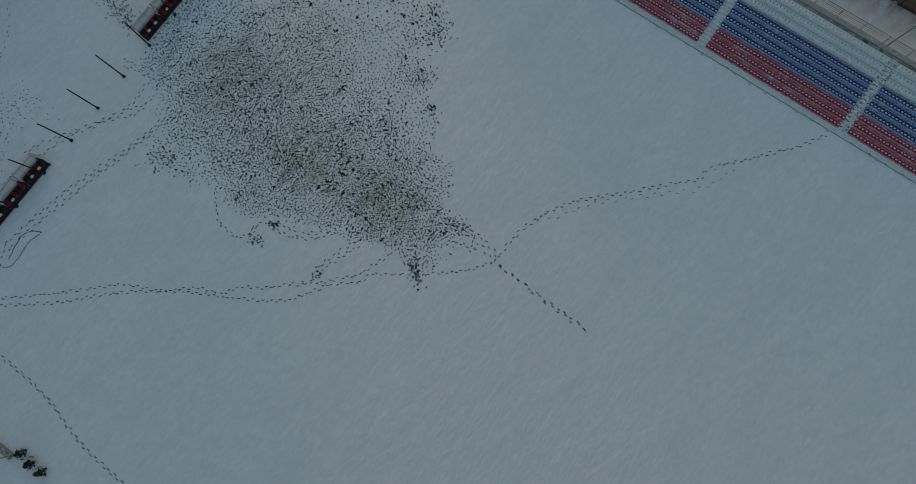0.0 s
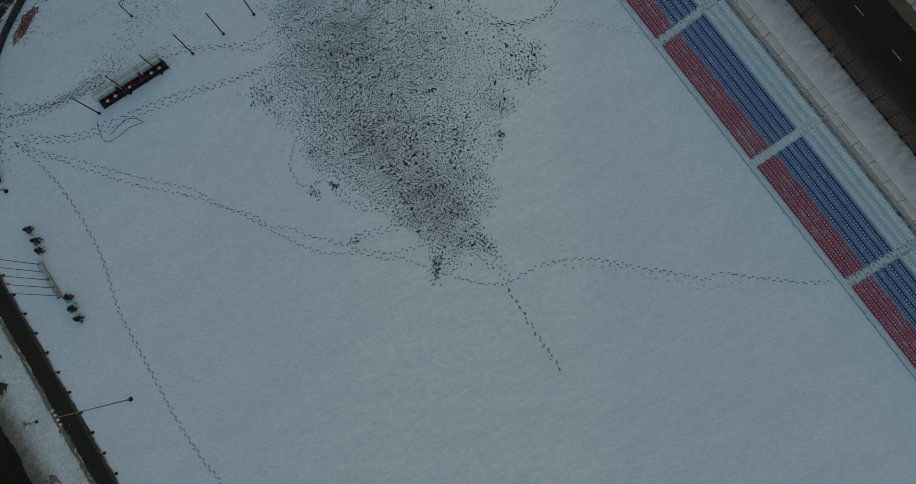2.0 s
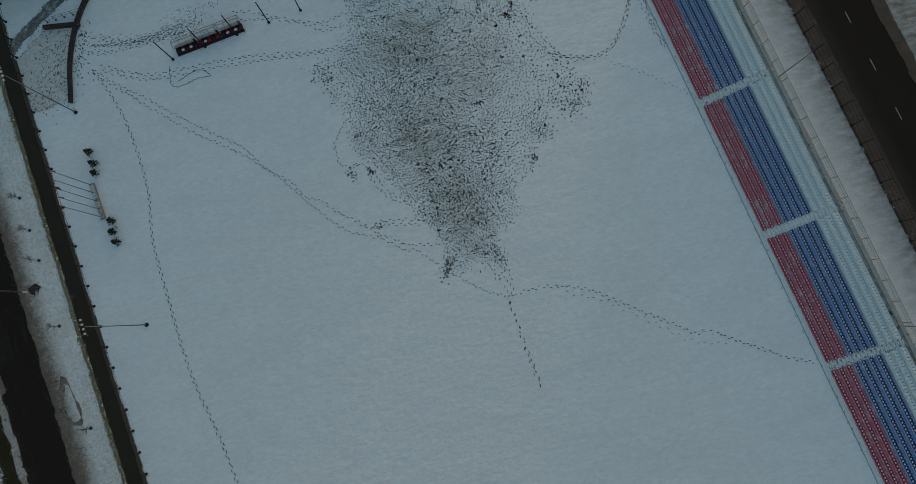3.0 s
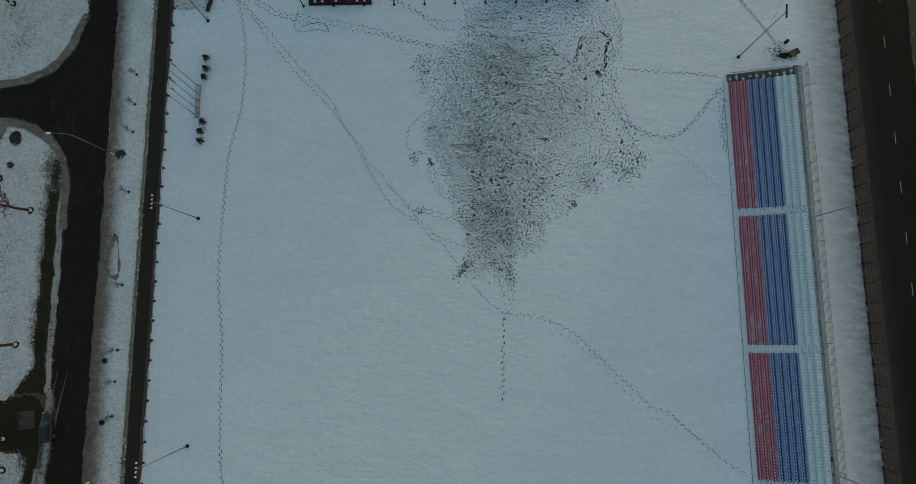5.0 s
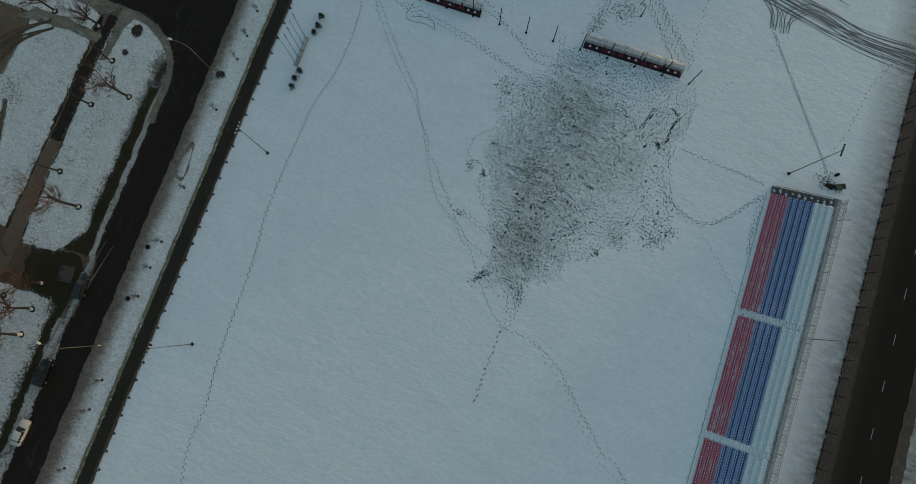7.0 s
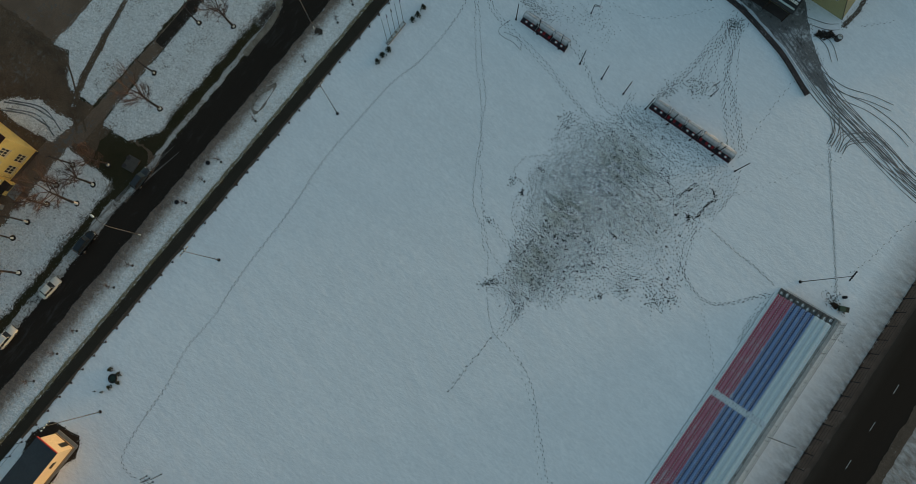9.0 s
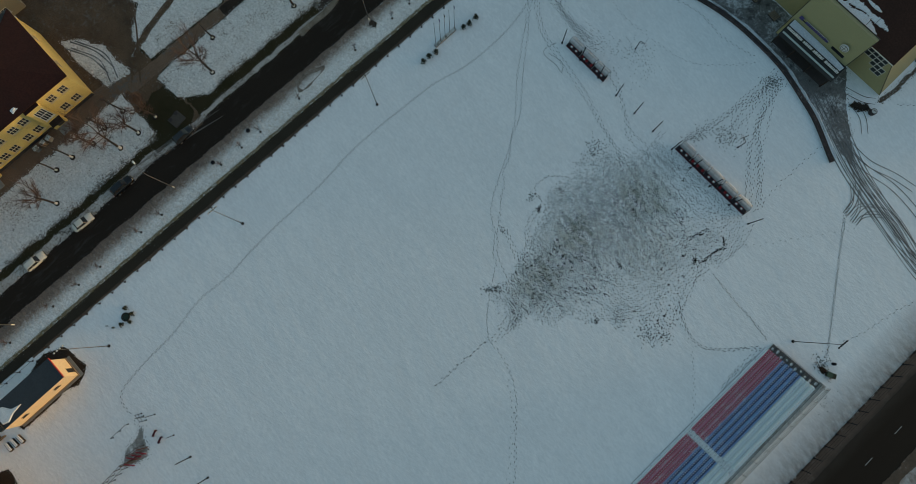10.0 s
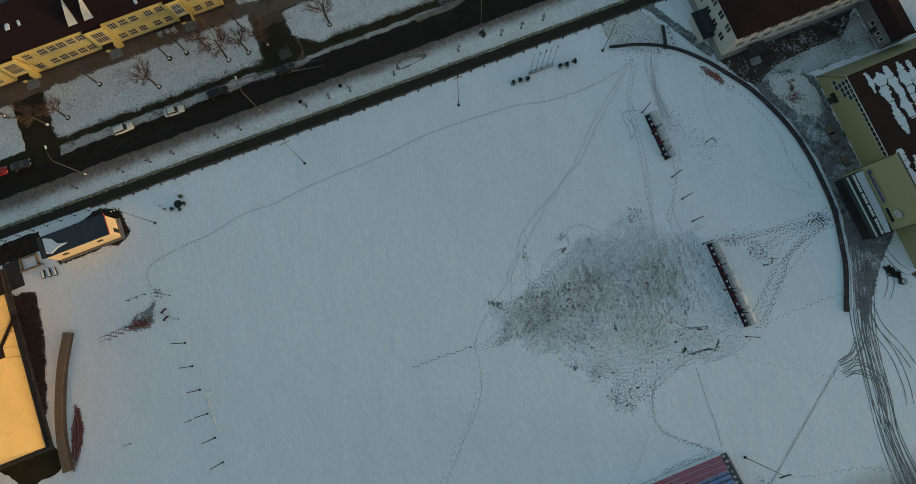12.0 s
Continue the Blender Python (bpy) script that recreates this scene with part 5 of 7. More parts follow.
for s0 in (4, 11):
    fit_window(school, (XF - 0.3, Y1), (-96.4, Y1), s0, 5.3, kit)
place(school, part("plinth", Shape().box(XF + 0.004, Y0, 0, XF + 0.1, Y1, 0.7), concrete_dark))
place(school, part("cornice", Shape().box(XF + 0.004, Y0, EAVE - 0.5, XF + 0.18, Y1 + 0.15, EAVE - 0.19), plaster_yellow))
hip_roof(school, -96.4, Y0, XF, Y1, EAVE, 3.0, roof_brown, 0.35)
for b0, b1 in BAYS:
    x = XF + 0.8
    wall(school, (x, b0), (x, b1), EAVE - 0.45, plaster_yellow, [(0.6, 3.2 if b1 - b0 > 3.3 else b1 - b0 - 0.2, 3.6, 7.0), (0.9, 2.4, 0.15, 2.5)], name="stair_bay")
    for p, q in (((XF + 0.1, b0), (x - 0.3, b0)), ((x - 0.3, b1), (XF + 0.1, b1))):
        wall(school, p, q, EAVE - 0.45, plaster_yellow, name="bay_side")
    fit_window(school, (x, b0), (x, b1), 0.6, 3.6, tall if b1 - b0 > 3.3 else glazed(b1 - b0 - 0.8, 3.4, 4, 2), "tall stair window")
    d = place(school, part("door", Shape().box(x - 0.2, b0 + 0.9, 0.15, x - 0.12, b0 + 2.4, 2.5), trim_dark))
    place(school, part("porch_roof", Shape().box(x, b0 + 0.5, 2.7, x + 1.3, b0 + 2.9, 2.85), steel_brown))
    place(school, part("porch", Shape().box(x, b0 + 0.3, 0, x + 1.9, b0 + 3.0, 0.15), concrete))
    place(school, part("bay_cap", Shape().box(XF, b0 - 0.1, EAVE - 0.44, x + 0.15, b1 + 0.1, EAVE - 0.3), roof_brown))
for y, x0, x1 in ((-49.4, -80.0, -86.0), (-46.1, -80.0, -86.0), (-75.0, -80.0, -86.0), (-47.4, -92.2, -86.9)):
    foot = EAVE + 3.0 * (1 - abs(x0 + 87.7) / 9.05) - 0.05
    hip = x0 + 0.25 * (x1 - x0)
    s = Shape().add([(x0, y - 1.0, foot), (x0, y + 1.0, foot), (hip, y, 11.25), (x1, y, 11.1)], [(0, 1, 2), (1, 3, 2)])
    place(school, part("dormer", s, steel_pale))
    place(school, part("dormer_cap", Shape().add([(x0, y - 1.04, foot), (hip, y - 0.004, 11.28), (x1, y - 0.004, 11.13), (x1, y - 0.3, 11.0), (hip, y + 0.12, 11.29), (x1, y + 0.12, 11.14)], [(0, 1, 2, 3), (1, 4, 5, 2)]), roof_slate, None, "dark slate side of the dormer"))
frost = Shape().add([(-96.72, Y0 - 0.32, EAVE + 0.04), (-87.72, Y0 + 8.8, EAVE + 3.05), (-87.72, Y1 - 8.8, EAVE + 3.05), (-96.72, Y1 + 0.32, EAVE + 0.04)], [(0, 1, 2, 3)])
place(school, part("frosted_slope", frost, mat("roof_frost", (0.050, 0.054, 0.056), (0.030, 0.030, 0.032), 0.25, 0.7, bump=0.1, bscale=2, specks=(((0.13, 0.145, 0.15), 0.5, 0.60, 4, 0.12, 0.5),), shine=0.1), None, "roof slope grey with frost"))
for y, long, wide, x in ((-34.0, 4.2, 0.65, -89.4), (-30.6, 0.9, 0.4, -87.2), (-41.4, 3.9, 0.85, -89.7), (-53.5, 4.0, 0.5, -90.4), (-70.0, 4.0, 0.6, -90.0)):
    z = EAVE + 3.0 * (1 - abs(x + 87.7) / 9.05)
    place(school, part("roof_snow", Shape().lump(x, y, z - 0.06, wide, long, 0.16, 0, 16, 0.9, y), snow_lump))
for i, (x, y) in enumerate(((-82.9, -41.8), (-83.1, -34.0), (-80.5, -36.3), (-79.9, -32.2), (-83.9, -58.9), (-84.0, -61.3))):
    z = EAVE + 3.0 * (abs(XF + 0.35 - x) / 9.05)
    place(school, part("roof_snow", Shape().lump(x, y, z - 0.1, 0.5 + 0.25 * (i % 3), 0.35 + 0.3 * (i % 2), 0.22, 0, 12, 1.3, i), snow_lump))
ladder = place(school, part("fire_ladder", Shape().tube([(XF + 0.35, -61.3, 0.8), (XF + 0.35, -64.2, 8.7)], 0.035, 5).tube([(XF + 0.35, -60.8, 0.8), (XF + 0.35, -63.7, 8.7)], 0.035, 5), steel_brown))
for i in range(16):
    t = (i + 0.5) / 16
    part("rung", Shape().tube([(XF + 0.35, -61.3 - 2.9 * t, 0.8 + 7.9 * t), (XF + 0.35, -60.8 - 2.9 * t, 0.8 + 7.9 * t)], 0.02, 4), steel_brown, ladder)
for i, y in enumerate((-36.4, -34.8, -33.4)):
    ob = thing("waste_bin", pose(-77.4, y, 0.05, 0, 0, 10 * i), "grey lidded waste bin beside the school wall", "bin", "school bins")
    part("body", Shape().soft_box(-0.4, -0.5, 0, 0.4, 0.5, 1.0, 0.08), (steel, timber, concrete)[i], ob)
    part("lid", Shape().soft_box(-0.44, -0.54, 1.0, 0.44, 0.54, 1.1, 0.06), snow_trodden, ob)

# far house past the muddy yard
house_wall = mat("house_wall", (0.30, 0.27, 0.19), (0.24, 0.215, 0.155), 0.4, 0.9, bump=0.15, bscale=8)
house = thing("house", pose(-103, -21, 0), "small dull beige house beyond the muddy yard", "house")
wall(house, (-103, -30), (-103, -20), 5.0, house_wall, [(3, 4.4, 1.2, 2.8), (6, 7.4, 1.2, 2.8)])
wall(house, (-103.3, -20), (-112, -20), 5.0, house_wall)
wall(house, (-112, -20.3), (-112, -30), 5.0, house_wall)
wall(house, (-112, -30), (-103, -30), 5.0, house_wall)
for s0 in (3, 6):
    fit_window(house, (-103, -30), (-103, -20), s0, 1.2, glazed(1.4, 1.6, 2))
hip_roof(house, -112, -30, -103, -20, 5.0, 2.0, snow_specked, 0.3)

# house added out of view, to keep the low sun off the hall's end wall
block = thing("house", pose(58, 124, 0), "unseen plain house added to shade the sports hall end wall", "house")
wall(block, (41, 134), (63, 117), 9.5, plaster_white, [(3 + 4 * i, 4.6 + 4 * i, z, z + 1.6) for i in range(6) for z in (1.4, 4.6)])
wall(block, (63, 117.3), (70, 126), 9.5, plaster_white)
wall(block, (70, 126.3), (48, 143), 9.5, plaster_white)
wall(block, (48, 143), (41.2, 134.3), 9.5, plaster_white)
place(block, part("roof", Shape().add([(40.6, 134, 9.5), (63, 116.6, 9.5), (70.5, 126, 9.5), (48, 143.5, 9.5), (40.6, 134, 9.9), (63, 116.6, 9.9), (70.5, 126, 9.9), (48, 143.5, 9.9)],
      [(3, 2, 1, 0), (4, 5, 6, 7), (0, 1, 5, 4), (1, 2, 6, 5), (2, 3, 7, 6), (3, 0, 4, 7)]), roof_slate))

# small cream building by the fence
hut = thing("utility_building", pose(-40.2, -63.8, 0), "small cream building with a dark roof partly under snow", "building")
HX0, HX1, HY0, HY1, HZ = -42.3, -38.25, -70.4, -57.2, 4.5
wall(hut, (HX1, HY0), (HX1, HY1), HZ, plaster_cream, [(2.4, 3.6, 2.4, 3.0), (9.6, 10.8, 2.4, 3.0)], 0.4)
wall(hut, (HX1 - 0.3, HY1), (HX0, HY1), HZ, plaster_cream, [(0.5, 1.5, 0.3, 2.3)], 0.3)
wall(hut, (HX0, HY1 - 0.3), (HX0, HY0), HZ, plaster_cream)
wall(hut, (HX0 + 0.3, HY0), (HX1 - 0.3, HY0), HZ, plaster_cream)
place(hut, part("plinth", Shape().box(HX0 - 0.08, HY0 - 0.08, 0, HX1 + 0.1, HY1 + 0.1, 0.4), stone_brown))
place(hut, part("apron", Shape().box(HX1 + 0.1, HY0, 0, HX1 + 0.45, HY1 + 0.7, 0.1).box(HX0, HY1 + 0.1, 0, HX1 + 0.1, HY1 + 0.7, 0.1), concrete))
place(hut, part("door", Shape().box(HX1 - 1.78, HY1 - 0.2, 0.4, HX1 - 0.82, HY1 - 0.1, 2.3), trim_dark))
for s0 in (2.4, 9.6):
    fit_window(hut, (HX1, HY0), (HX1, HY1), s0, 2.4, glazed(1.2, 0.6, 3, 1, 0.07, trim_dark))
place(hut, part("roof", Shape().add([(HX0 - 0.25, HY0 - 0.2, HZ + 0.05), (HX1 + 0.2, HY0 - 0.2, HZ + 0.05), (HX1 + 0.2, HY1 + 0.2, HZ + 0.05), (HX0 - 0.25, HY1 + 0.2, HZ + 0.05),
     (HX0 - 0.25, HY0 - 0.2, HZ + 0.2), (HX1 + 0.2, HY0 - 0.2, HZ + 0.2), (HX1 + 0.2, HY1 + 0.2, HZ + 0.2), (HX0 - 0.25, HY1 + 0.2, HZ + 0.2)],
     [(3, 2, 1, 0), (4, 5, 6, 7), (0, 1, 5, 4), (1, 2, 6, 5), (2, 3, 7, 6), (3, 0, 4, 7)]), roof_slate))
place(hut, part("gutter_board", Shape().box(HX0 - 0.25, HY1 + 0.21, HZ + 0.02, HX1 + 0.2, HY1 + 0.3, HZ + 0.3), trim_red))
place(hut, part("parapet", Shape().box(HX0 - 0.25, HY0 - 0.2, HZ + 0.2, HX1 + 0.2, HY0 + 0.5, HZ + 0.55), trim_dark))
drift = [(HX0 + 0.1, HY0 + 0.7), (HX1 - 0.6, HY0 + 0.7), (HX1 - 0.2, HY0 + 1.8), (HX1 - 0.9, HY0 + 3.2), (HX1 - 1.2, HY0 + 5.2), (HX1 - 1.7, HY0 + 3.4), (HX0 + 0.9, HY0 + 2.4)]
place(hut, part("roof_snow", Shape().loft([[(x, y, HZ + 0.2) for x, y in drift], [(x + 0.1 * (HX0 + 2 - x), y + 0.05 * (HY0 + 2 - y), HZ + 0.36) for x, y in drift]]), snow_lump))
for i, (x, y) in enumerate(((-36.8, -74.4), (-36.7, -73.2), (-36.5, -72.0))):
    ob = thing("concrete_ring", pose(x, y, 0, 0, 0, 4 * i), "dark concrete block half covered in snow", "concrete block", "concrete blocks")
    part("block", Shape().soft_box(-0.9, -0.35, 0, 0.9, 0.35, 0.45, 0.08), concrete_dark, ob)
    part("snow_cap", Shape().soft_box(-0.86, -0.2, 0.45, 0.8, 0.31, 0.56, 0.06), snow_lump, ob)
pen = thing("sandbox", pose(-40.2, -76.3, 0), "low wooden sandbox edging filled with snow", "sandbox")
for x0, y0, x1, y1 in ((-1.4, -1.8, -1.2, 1.8), (1.2, -2.2, 1.4, 2.6), (-1.2, -1.8, 1.2, -1.6), (-1.2, 1.6, 1.2, 1.8)):
    part("beam", Shape().box(x0, y0, 0, x1, y1, 0.6), stone_brown, pen)

# big golden building in the corner
gold = thing("hall_building", pose(-22, -82.4, 0), "tall windowless golden plaster building with a fire stair", "building")
GY, GX0, GX1, GZ = -82.4, -41.0, -3.8, 13.5
wall(gold, (GX1, GY), (GX0, GY), GZ, plaster_gold, [(32.4, 34.4, 0.2, 2.6)])
wall(gold, (GX1, -112), (GX1, GY - 0.3), GZ, plaster_gold)
wall(gold, (GX0, GY - 0.3), (GX0, -112), GZ, plaster_gold)
wall(gold, (GX0 + 0.3, -112), (GX1 - 0.3, -112), GZ, plaster_gold)
place(gold, part("roof", Shape().box(GX0 - 0.2, -112.2, GZ, GX1 + 0.2, GY + 0.2, GZ + 0.4), roof_slate))
place(gold, part("plinth", Shape().box(GX0, GY + 0.004, 0, GX1 + 0.12, GY + 0.12, 0.9).box(GX1 + 0.004, -112, 0, GX1 + 0.12, GY, 0.9), concrete_dark))
place(gold, part("pavement_edge", Shape().box(GX0, GY + 0.12, 0, GX1 + 0.9, GY + 0.9, 0.06).box(GX1 + 0.12, -112, 0, GX1 + 0.9, GY + 0.12, 0.06), dead_grass))
place(gold, part("porch_roof", Shape().box(-38.8, GY, 3.0, -34.8, GY + 2.0, 3.2), steel_brown))
place(gold, part("door", Shape().box(-38.1, GY - 0.2, 0.2, -36.3, GY - 0.1, 2.6), trim_dark))
stair = place(gold, part("fire_stair", Shape().tube([(-31.0, GY + 0.15, 0.2), (-27.2, GY + 0.15, 3.2)], 0.05, 5).tube([(-31.0, GY + 1.05, 0.2), (-27.2, GY + 1.05, 3.2)], 0.05, 5)
              .tube([(-27.2, GY + 0.15, 3.2), (-24.0, GY + 0.15, 6.2)], 0.05, 5).tube([(-27.2, GY + 1.05, 3.2), (-24.0, GY + 1.05, 6.2)], 0.05, 5), steel_brown))
for i in range(24):
    t = i / 23
    x, z = -31 + 7 * t, 0.2 + 6 * t
    part("step", Shape().box(x - 0.12, GY + 0.15, z, x + 0.12, GY + 1.05, z + 0.03), steel_brown, stair)
part("landing", Shape().box(-24.2, GY + 0.05, 6.2, -22.0, GY + 1.1, 6.26), steel_brown, stair)
for z in (0.55, 1.05):
    part("handrail", Shape().tube([(-31, GY + 1.05, 0.2 + z), (-24.0, GY + 1.05, 6.2 + z), (-22.0, GY + 1.05, 6.2 + z)], 0.03, 5), steel_brown, stair)
for x, z in ((-24, 6.2), (-22, 6.2), (-27.2, 3.3)):
    part("leg", Shape().tube([(x, GY + 1.05, 0), (x, GY + 1.05, z + 1.0)], 0.04, 5), steel_brown, stair)

# white building with brown roof
XW, YW, YW1, ZW = -28.0, 72.2, 104.4, 9.3
white = thing("apartment_building", pose(XW, YW, 0), "three-storey greyish white building with a dark roof", "building")
kit3 = glazed(1.8, 1.9, 2, 1)
cols = [1.9 + 3.05 * i for i in range(10)]
wall(white, (XW, YW), (XW, YW1), ZW, plaster_white, [(c, c + 1.8, z, z + 1.9) for c in cols for z in (3.4, 6.6)], 1.6)
ends = [1.6 + 3.1 * i for i in range(5)]
wall(white, (-46, YW), (XW - 0.3, YW), ZW, plaster_white, [(c, c + 1.8, z, z + 1.9) for c in ends for z in (3.4, 6.6)], 1.6)
wall(white, (XW - 0.3, YW1), (-46, YW1), ZW, plaster_white)
wall(white, (-46, YW1 - 0.3), (-46, YW + 0.3), ZW, plaster_white)
for c in cols:
    for z in (3.4, 6.6):
        fit_window(white, (XW, YW), (XW, YW1), c, z, kit3)
for c in ends:
    for z in (3.4, 6.6):
        fit_window(white, (-46, YW), (XW - 0.3, YW), c, z, kit3)
place(white, part("plinth", Shape().box(-46.2, YW - 0.25, 0, XW + 0.35, YW1, 1.6), concrete))
place(white, part("porch", Shape().box(-38.2, YW - 2.2, 0, -32.6, YW - 0.25, 2.6), plaster_white))
place(white, part("porch_roof", Shape().box(-38.6, YW - 2.5, 2.6, -32.2, YW, 2.8).box(-38.0, YW - 1.3, 2.8, -33.0, YW, 4.2), roof_slate))
place(white, part("side_porch", Shape().box(XW + 0.35, YW + 5.4, 0, XW + 2.6, YW + 8.6, 0.5), concrete_dark))
place(white, part("side_porch_roof", Shape().box(XW + 0.35, YW + 5.2, 2.6, XW + 2.4, YW + 8.8, 2.8), concrete_dark))
for k in range(5):
    place(white, part("entrance_step", Shape().box(XW + 2.6 + 0.3 * k, YW + 6.0, 0, XW + 2.9 + 0.3 * k, YW + 8.2, 0.42 - 0.08 * k), concrete))
hip_roof(white, -46, YW, XW, YW1, ZW, 0.4, roof_brown, 0.3)
# annex plaster: the white plaster darkened to a grey that includes its shade
plaster_shaded = mat("plaster_shaded", (0.24, 0.24, 0.22), (0.2, 0.2, 0.185), 0.4, 0.9, bump=0.15, bscale=8)
annex = thing("annex_building", pose(-22.5, 106, 0), "low annex in shade-darkened grey with a dark roof behind the courtyard", "building")
wall(annex, (-27.9, 104.3), (-17.4, 104.3), 4.2, plaster_shaded, [(4.6, 5.7, 1.2, 2.4), (7.2, 8.0, 1.2, 2.4), (8.6, 9.4, 1.2, 2.4), (5.9, 6.9, 0.1, 2.2)])
wall(annex, (-17.4, 104.6), (-17.4, 109.2), 4.2, plaster_shaded)
wall(annex, (-17.4, 109.2), (-27.9, 109.2), 4.2, plaster_shaded)
wall(annex, (-27.9, 109.2), (-27.9, 104.6), 4.2, plaster_shaded)
for s0, w in ((4.6, 1.1), (7.2, 0.8), (8.6, 0.8)):
    fit_window(annex, (-27.9, 104.3), (-17.4, 104.3), s0, 1.2, glazed(w, 1.2, 1))
place(annex, part("door", Shape().box(-22.0, 104.4, 0.1, -21.0, 104.5, 2.2), trim_dark))
hip_roof(annex, -27.9, 104.3, -17.4, 109.2, 4.2, 0.5, roof_brown, 0.3, "x")

# olive sports hall
GW, GE, GF, GB = -16.9, 26.7, 89.5, 122.0
sports = thing("sports_hall", pose(5, GF, 0), "olive-panelled sports hall with a brown roof under patchy snow", "building")
LEAN, LOWZ, MIDZ, M0, M1 = 3.9, 7.6, 9.4, 4.2, 17.8
for x0, x1, t0, t1 in ((GW, M0, GW + LEAN, M0), (M1, GE, M1, GE - LEAN)):
    s = Shape().add([(x0, GF, 0), (x1, GF, 0), (t1, GF, LOWZ), (t0, GF, LOWZ), (x0, GF + 0.3, 0), (x1, GF + 0.3, 0), (t1, GF + 0.3, LOWZ), (t0, GF + 0.3, LOWZ)],
                    [(0, 1, 2, 3), (7, 6, 5, 4), (0, 4, 5, 1), (1, 5, 6, 2), (2, 6, 7, 3), (3, 7, 4, 0)])
    place(sports, part("front_wall", s, panel_olive))
for x0, x1, k in ((GW, GW + LEAN, 1), (GE, GE - LEAN, -1)):
    s = Shape().add([(x0, GF + 0.3, 0), (x1, GF + 0.3, LOWZ), (x1, GB, LOWZ), (x0, GB, 0), (x0 + 0.4 * k, GF + 0.3, 0), (x1 + 0.4 * k, GF + 0.3, LOWZ), (x1 + 0.4 * k, GB, LOWZ), (x0 + 0.4 * k, GB, 0)],
                    [(0, 1, 2, 3), (7, 6, 5, 4), (0, 4, 5, 1), (1, 5, 6, 2), (2, 6, 7, 3), (3, 7, 4, 0)])
    place(sports, part("sloped_wall", s, panel_olive))
    place(sports, part("edge_trim", Shape().tube([(x0, GF - 0.05, 0.1), (x1, GF - 0.05, LOWZ)], 0.07, 5), trim_dark))
place(sports, part("back_wall", Shape().box(GW + 4, GB - 0.4, 0, GE - 4, GB, LOWZ), panel_olive))
# the middle of the front leans back: its foot stands forward over the canopy
FOOT, SLOPE = 84.6, 0.467


def front_y(z):
    return FOOT + SLOPE * z


place(sports, part("centre_wall", Shape().loft([[(M0, front_y(z), z), (M1, front_y(z), z), (M1, GF + 0.3, z), (M0, GF + 0.3, z)] for z in (0, MIDZ)]), panel_olive))
place(sports, part("centre_cap", Shape().box(M0 - 0.1, GF + 0.2, MIDZ, M1 + 0.1, GF + 0.36, MIDZ + 0.1), trim_dark))
for x in (M0, M1):
    place(sports, part("joint_trim", Shape().tube([(x, front_y(0.1) - 0.02, 0.1), (x, front_y(MIDZ) - 0.02, MIDZ)], 0.07, 5), trim_dark))
ridge = (GF + GB) / 2
place(sports, part("roof", Shape().add([(GW + LEAN - 0.3, GF - 0.3, LOWZ + 0.05), (GE - LEAN + 0.3, GF - 0.3, LOWZ + 0.05), (GE - LEAN + 0.3, ridge, LOWZ + 2.2), (GW + LEAN - 0.3, ridge, LOWZ + 2.2),
      (GW + LEAN - 0.3, GB + 0.3, LOWZ + 0.05), (GE - LEAN + 0.3, GB + 0.3, LOWZ + 0.05)], [(0, 1, 2, 3), (3, 2, 5, 4)]).box(GW + LEAN, GF + 0.3, LOWZ - 0.2, GE - LEAN, GB, LOWZ + 0.02), roof_snowy))
place(sports, part("eave_trim", Shape().box(GW + LEAN - 0.3, GF - 0.34, LOWZ - 0.05, M0 - 0.1, GF - 0.3, LOWZ + 0.15), frame_white))
place(sports, part("eave_trim", Shape().box(M1 + 0.1, GF - 0.34, LOWZ - 0.05, GE - LEAN + 0.3, GF - 0.3, LOWZ + 0.15), frame_white))


def pane_grid(x, z, w, h):
    """One pane of the ribbon glazing, with its frame, set before the olive front."""
    f = Shape()
    for a, b, c, d in ((0, w, 0, 0.06), (0, w, h - 0.06, h), (0, 0.06, 0.06, h - 0.06), (w - 0.06, w, 0.06, h - 0.06)):
        f.box(x + a, GF - 0.1, z + c, x + b, GF - 0.012, z + d)
    win = place(sports, part("window", f, frame_white))
    part("pane", Shape().box(x + 0.06, GF - 0.05, z + 0.06, x + w - 0.06, GF - 0.02, z + h - 0.06), pane_dark, win)


for i in range(16):
    pane_grid(M0 - 0.25 - 1.06 * (i + 1), LOWZ - 1.2, 1.06, 1.06)
for i in range(4):
    pane_grid(M1 + 0.25 + 1.06 * i, LOWZ - 1.2, 1.06, 1.06)
for j, count in enumerate((4, 3, 2)):
    z = LOWZ - 2.26 - 1.06 * j
    west = math.ceil((GW + LEAN * (z + 1.06) / LOWZ + 0.2 - (M0 - 0.25)) / 1.06) * 1.06 + M0 - 0.25
    east = math.floor((GE - LEAN * (z + 1.06) / LOWZ - 0.2 - (M1 + 0.25)) / 1.06) * 1.06 + M1 + 0.25
    for i in range(count):
        pane_grid(west + 1.06 * i, z, 1.06, 1.06)
        pane_grid(east - 1.06 * (i + 1), z, 1.06, 1.06)
place(sports, part("side_door", Shape().box(-11.6, GF - 0.12, 0.05, -10.2, GF - 0.01, 2.3).box(-12.0, GF - 1.0, 2.4, -9.8, GF - 0.02, 2.55), trim_dark))
rnd = random.Random(5)
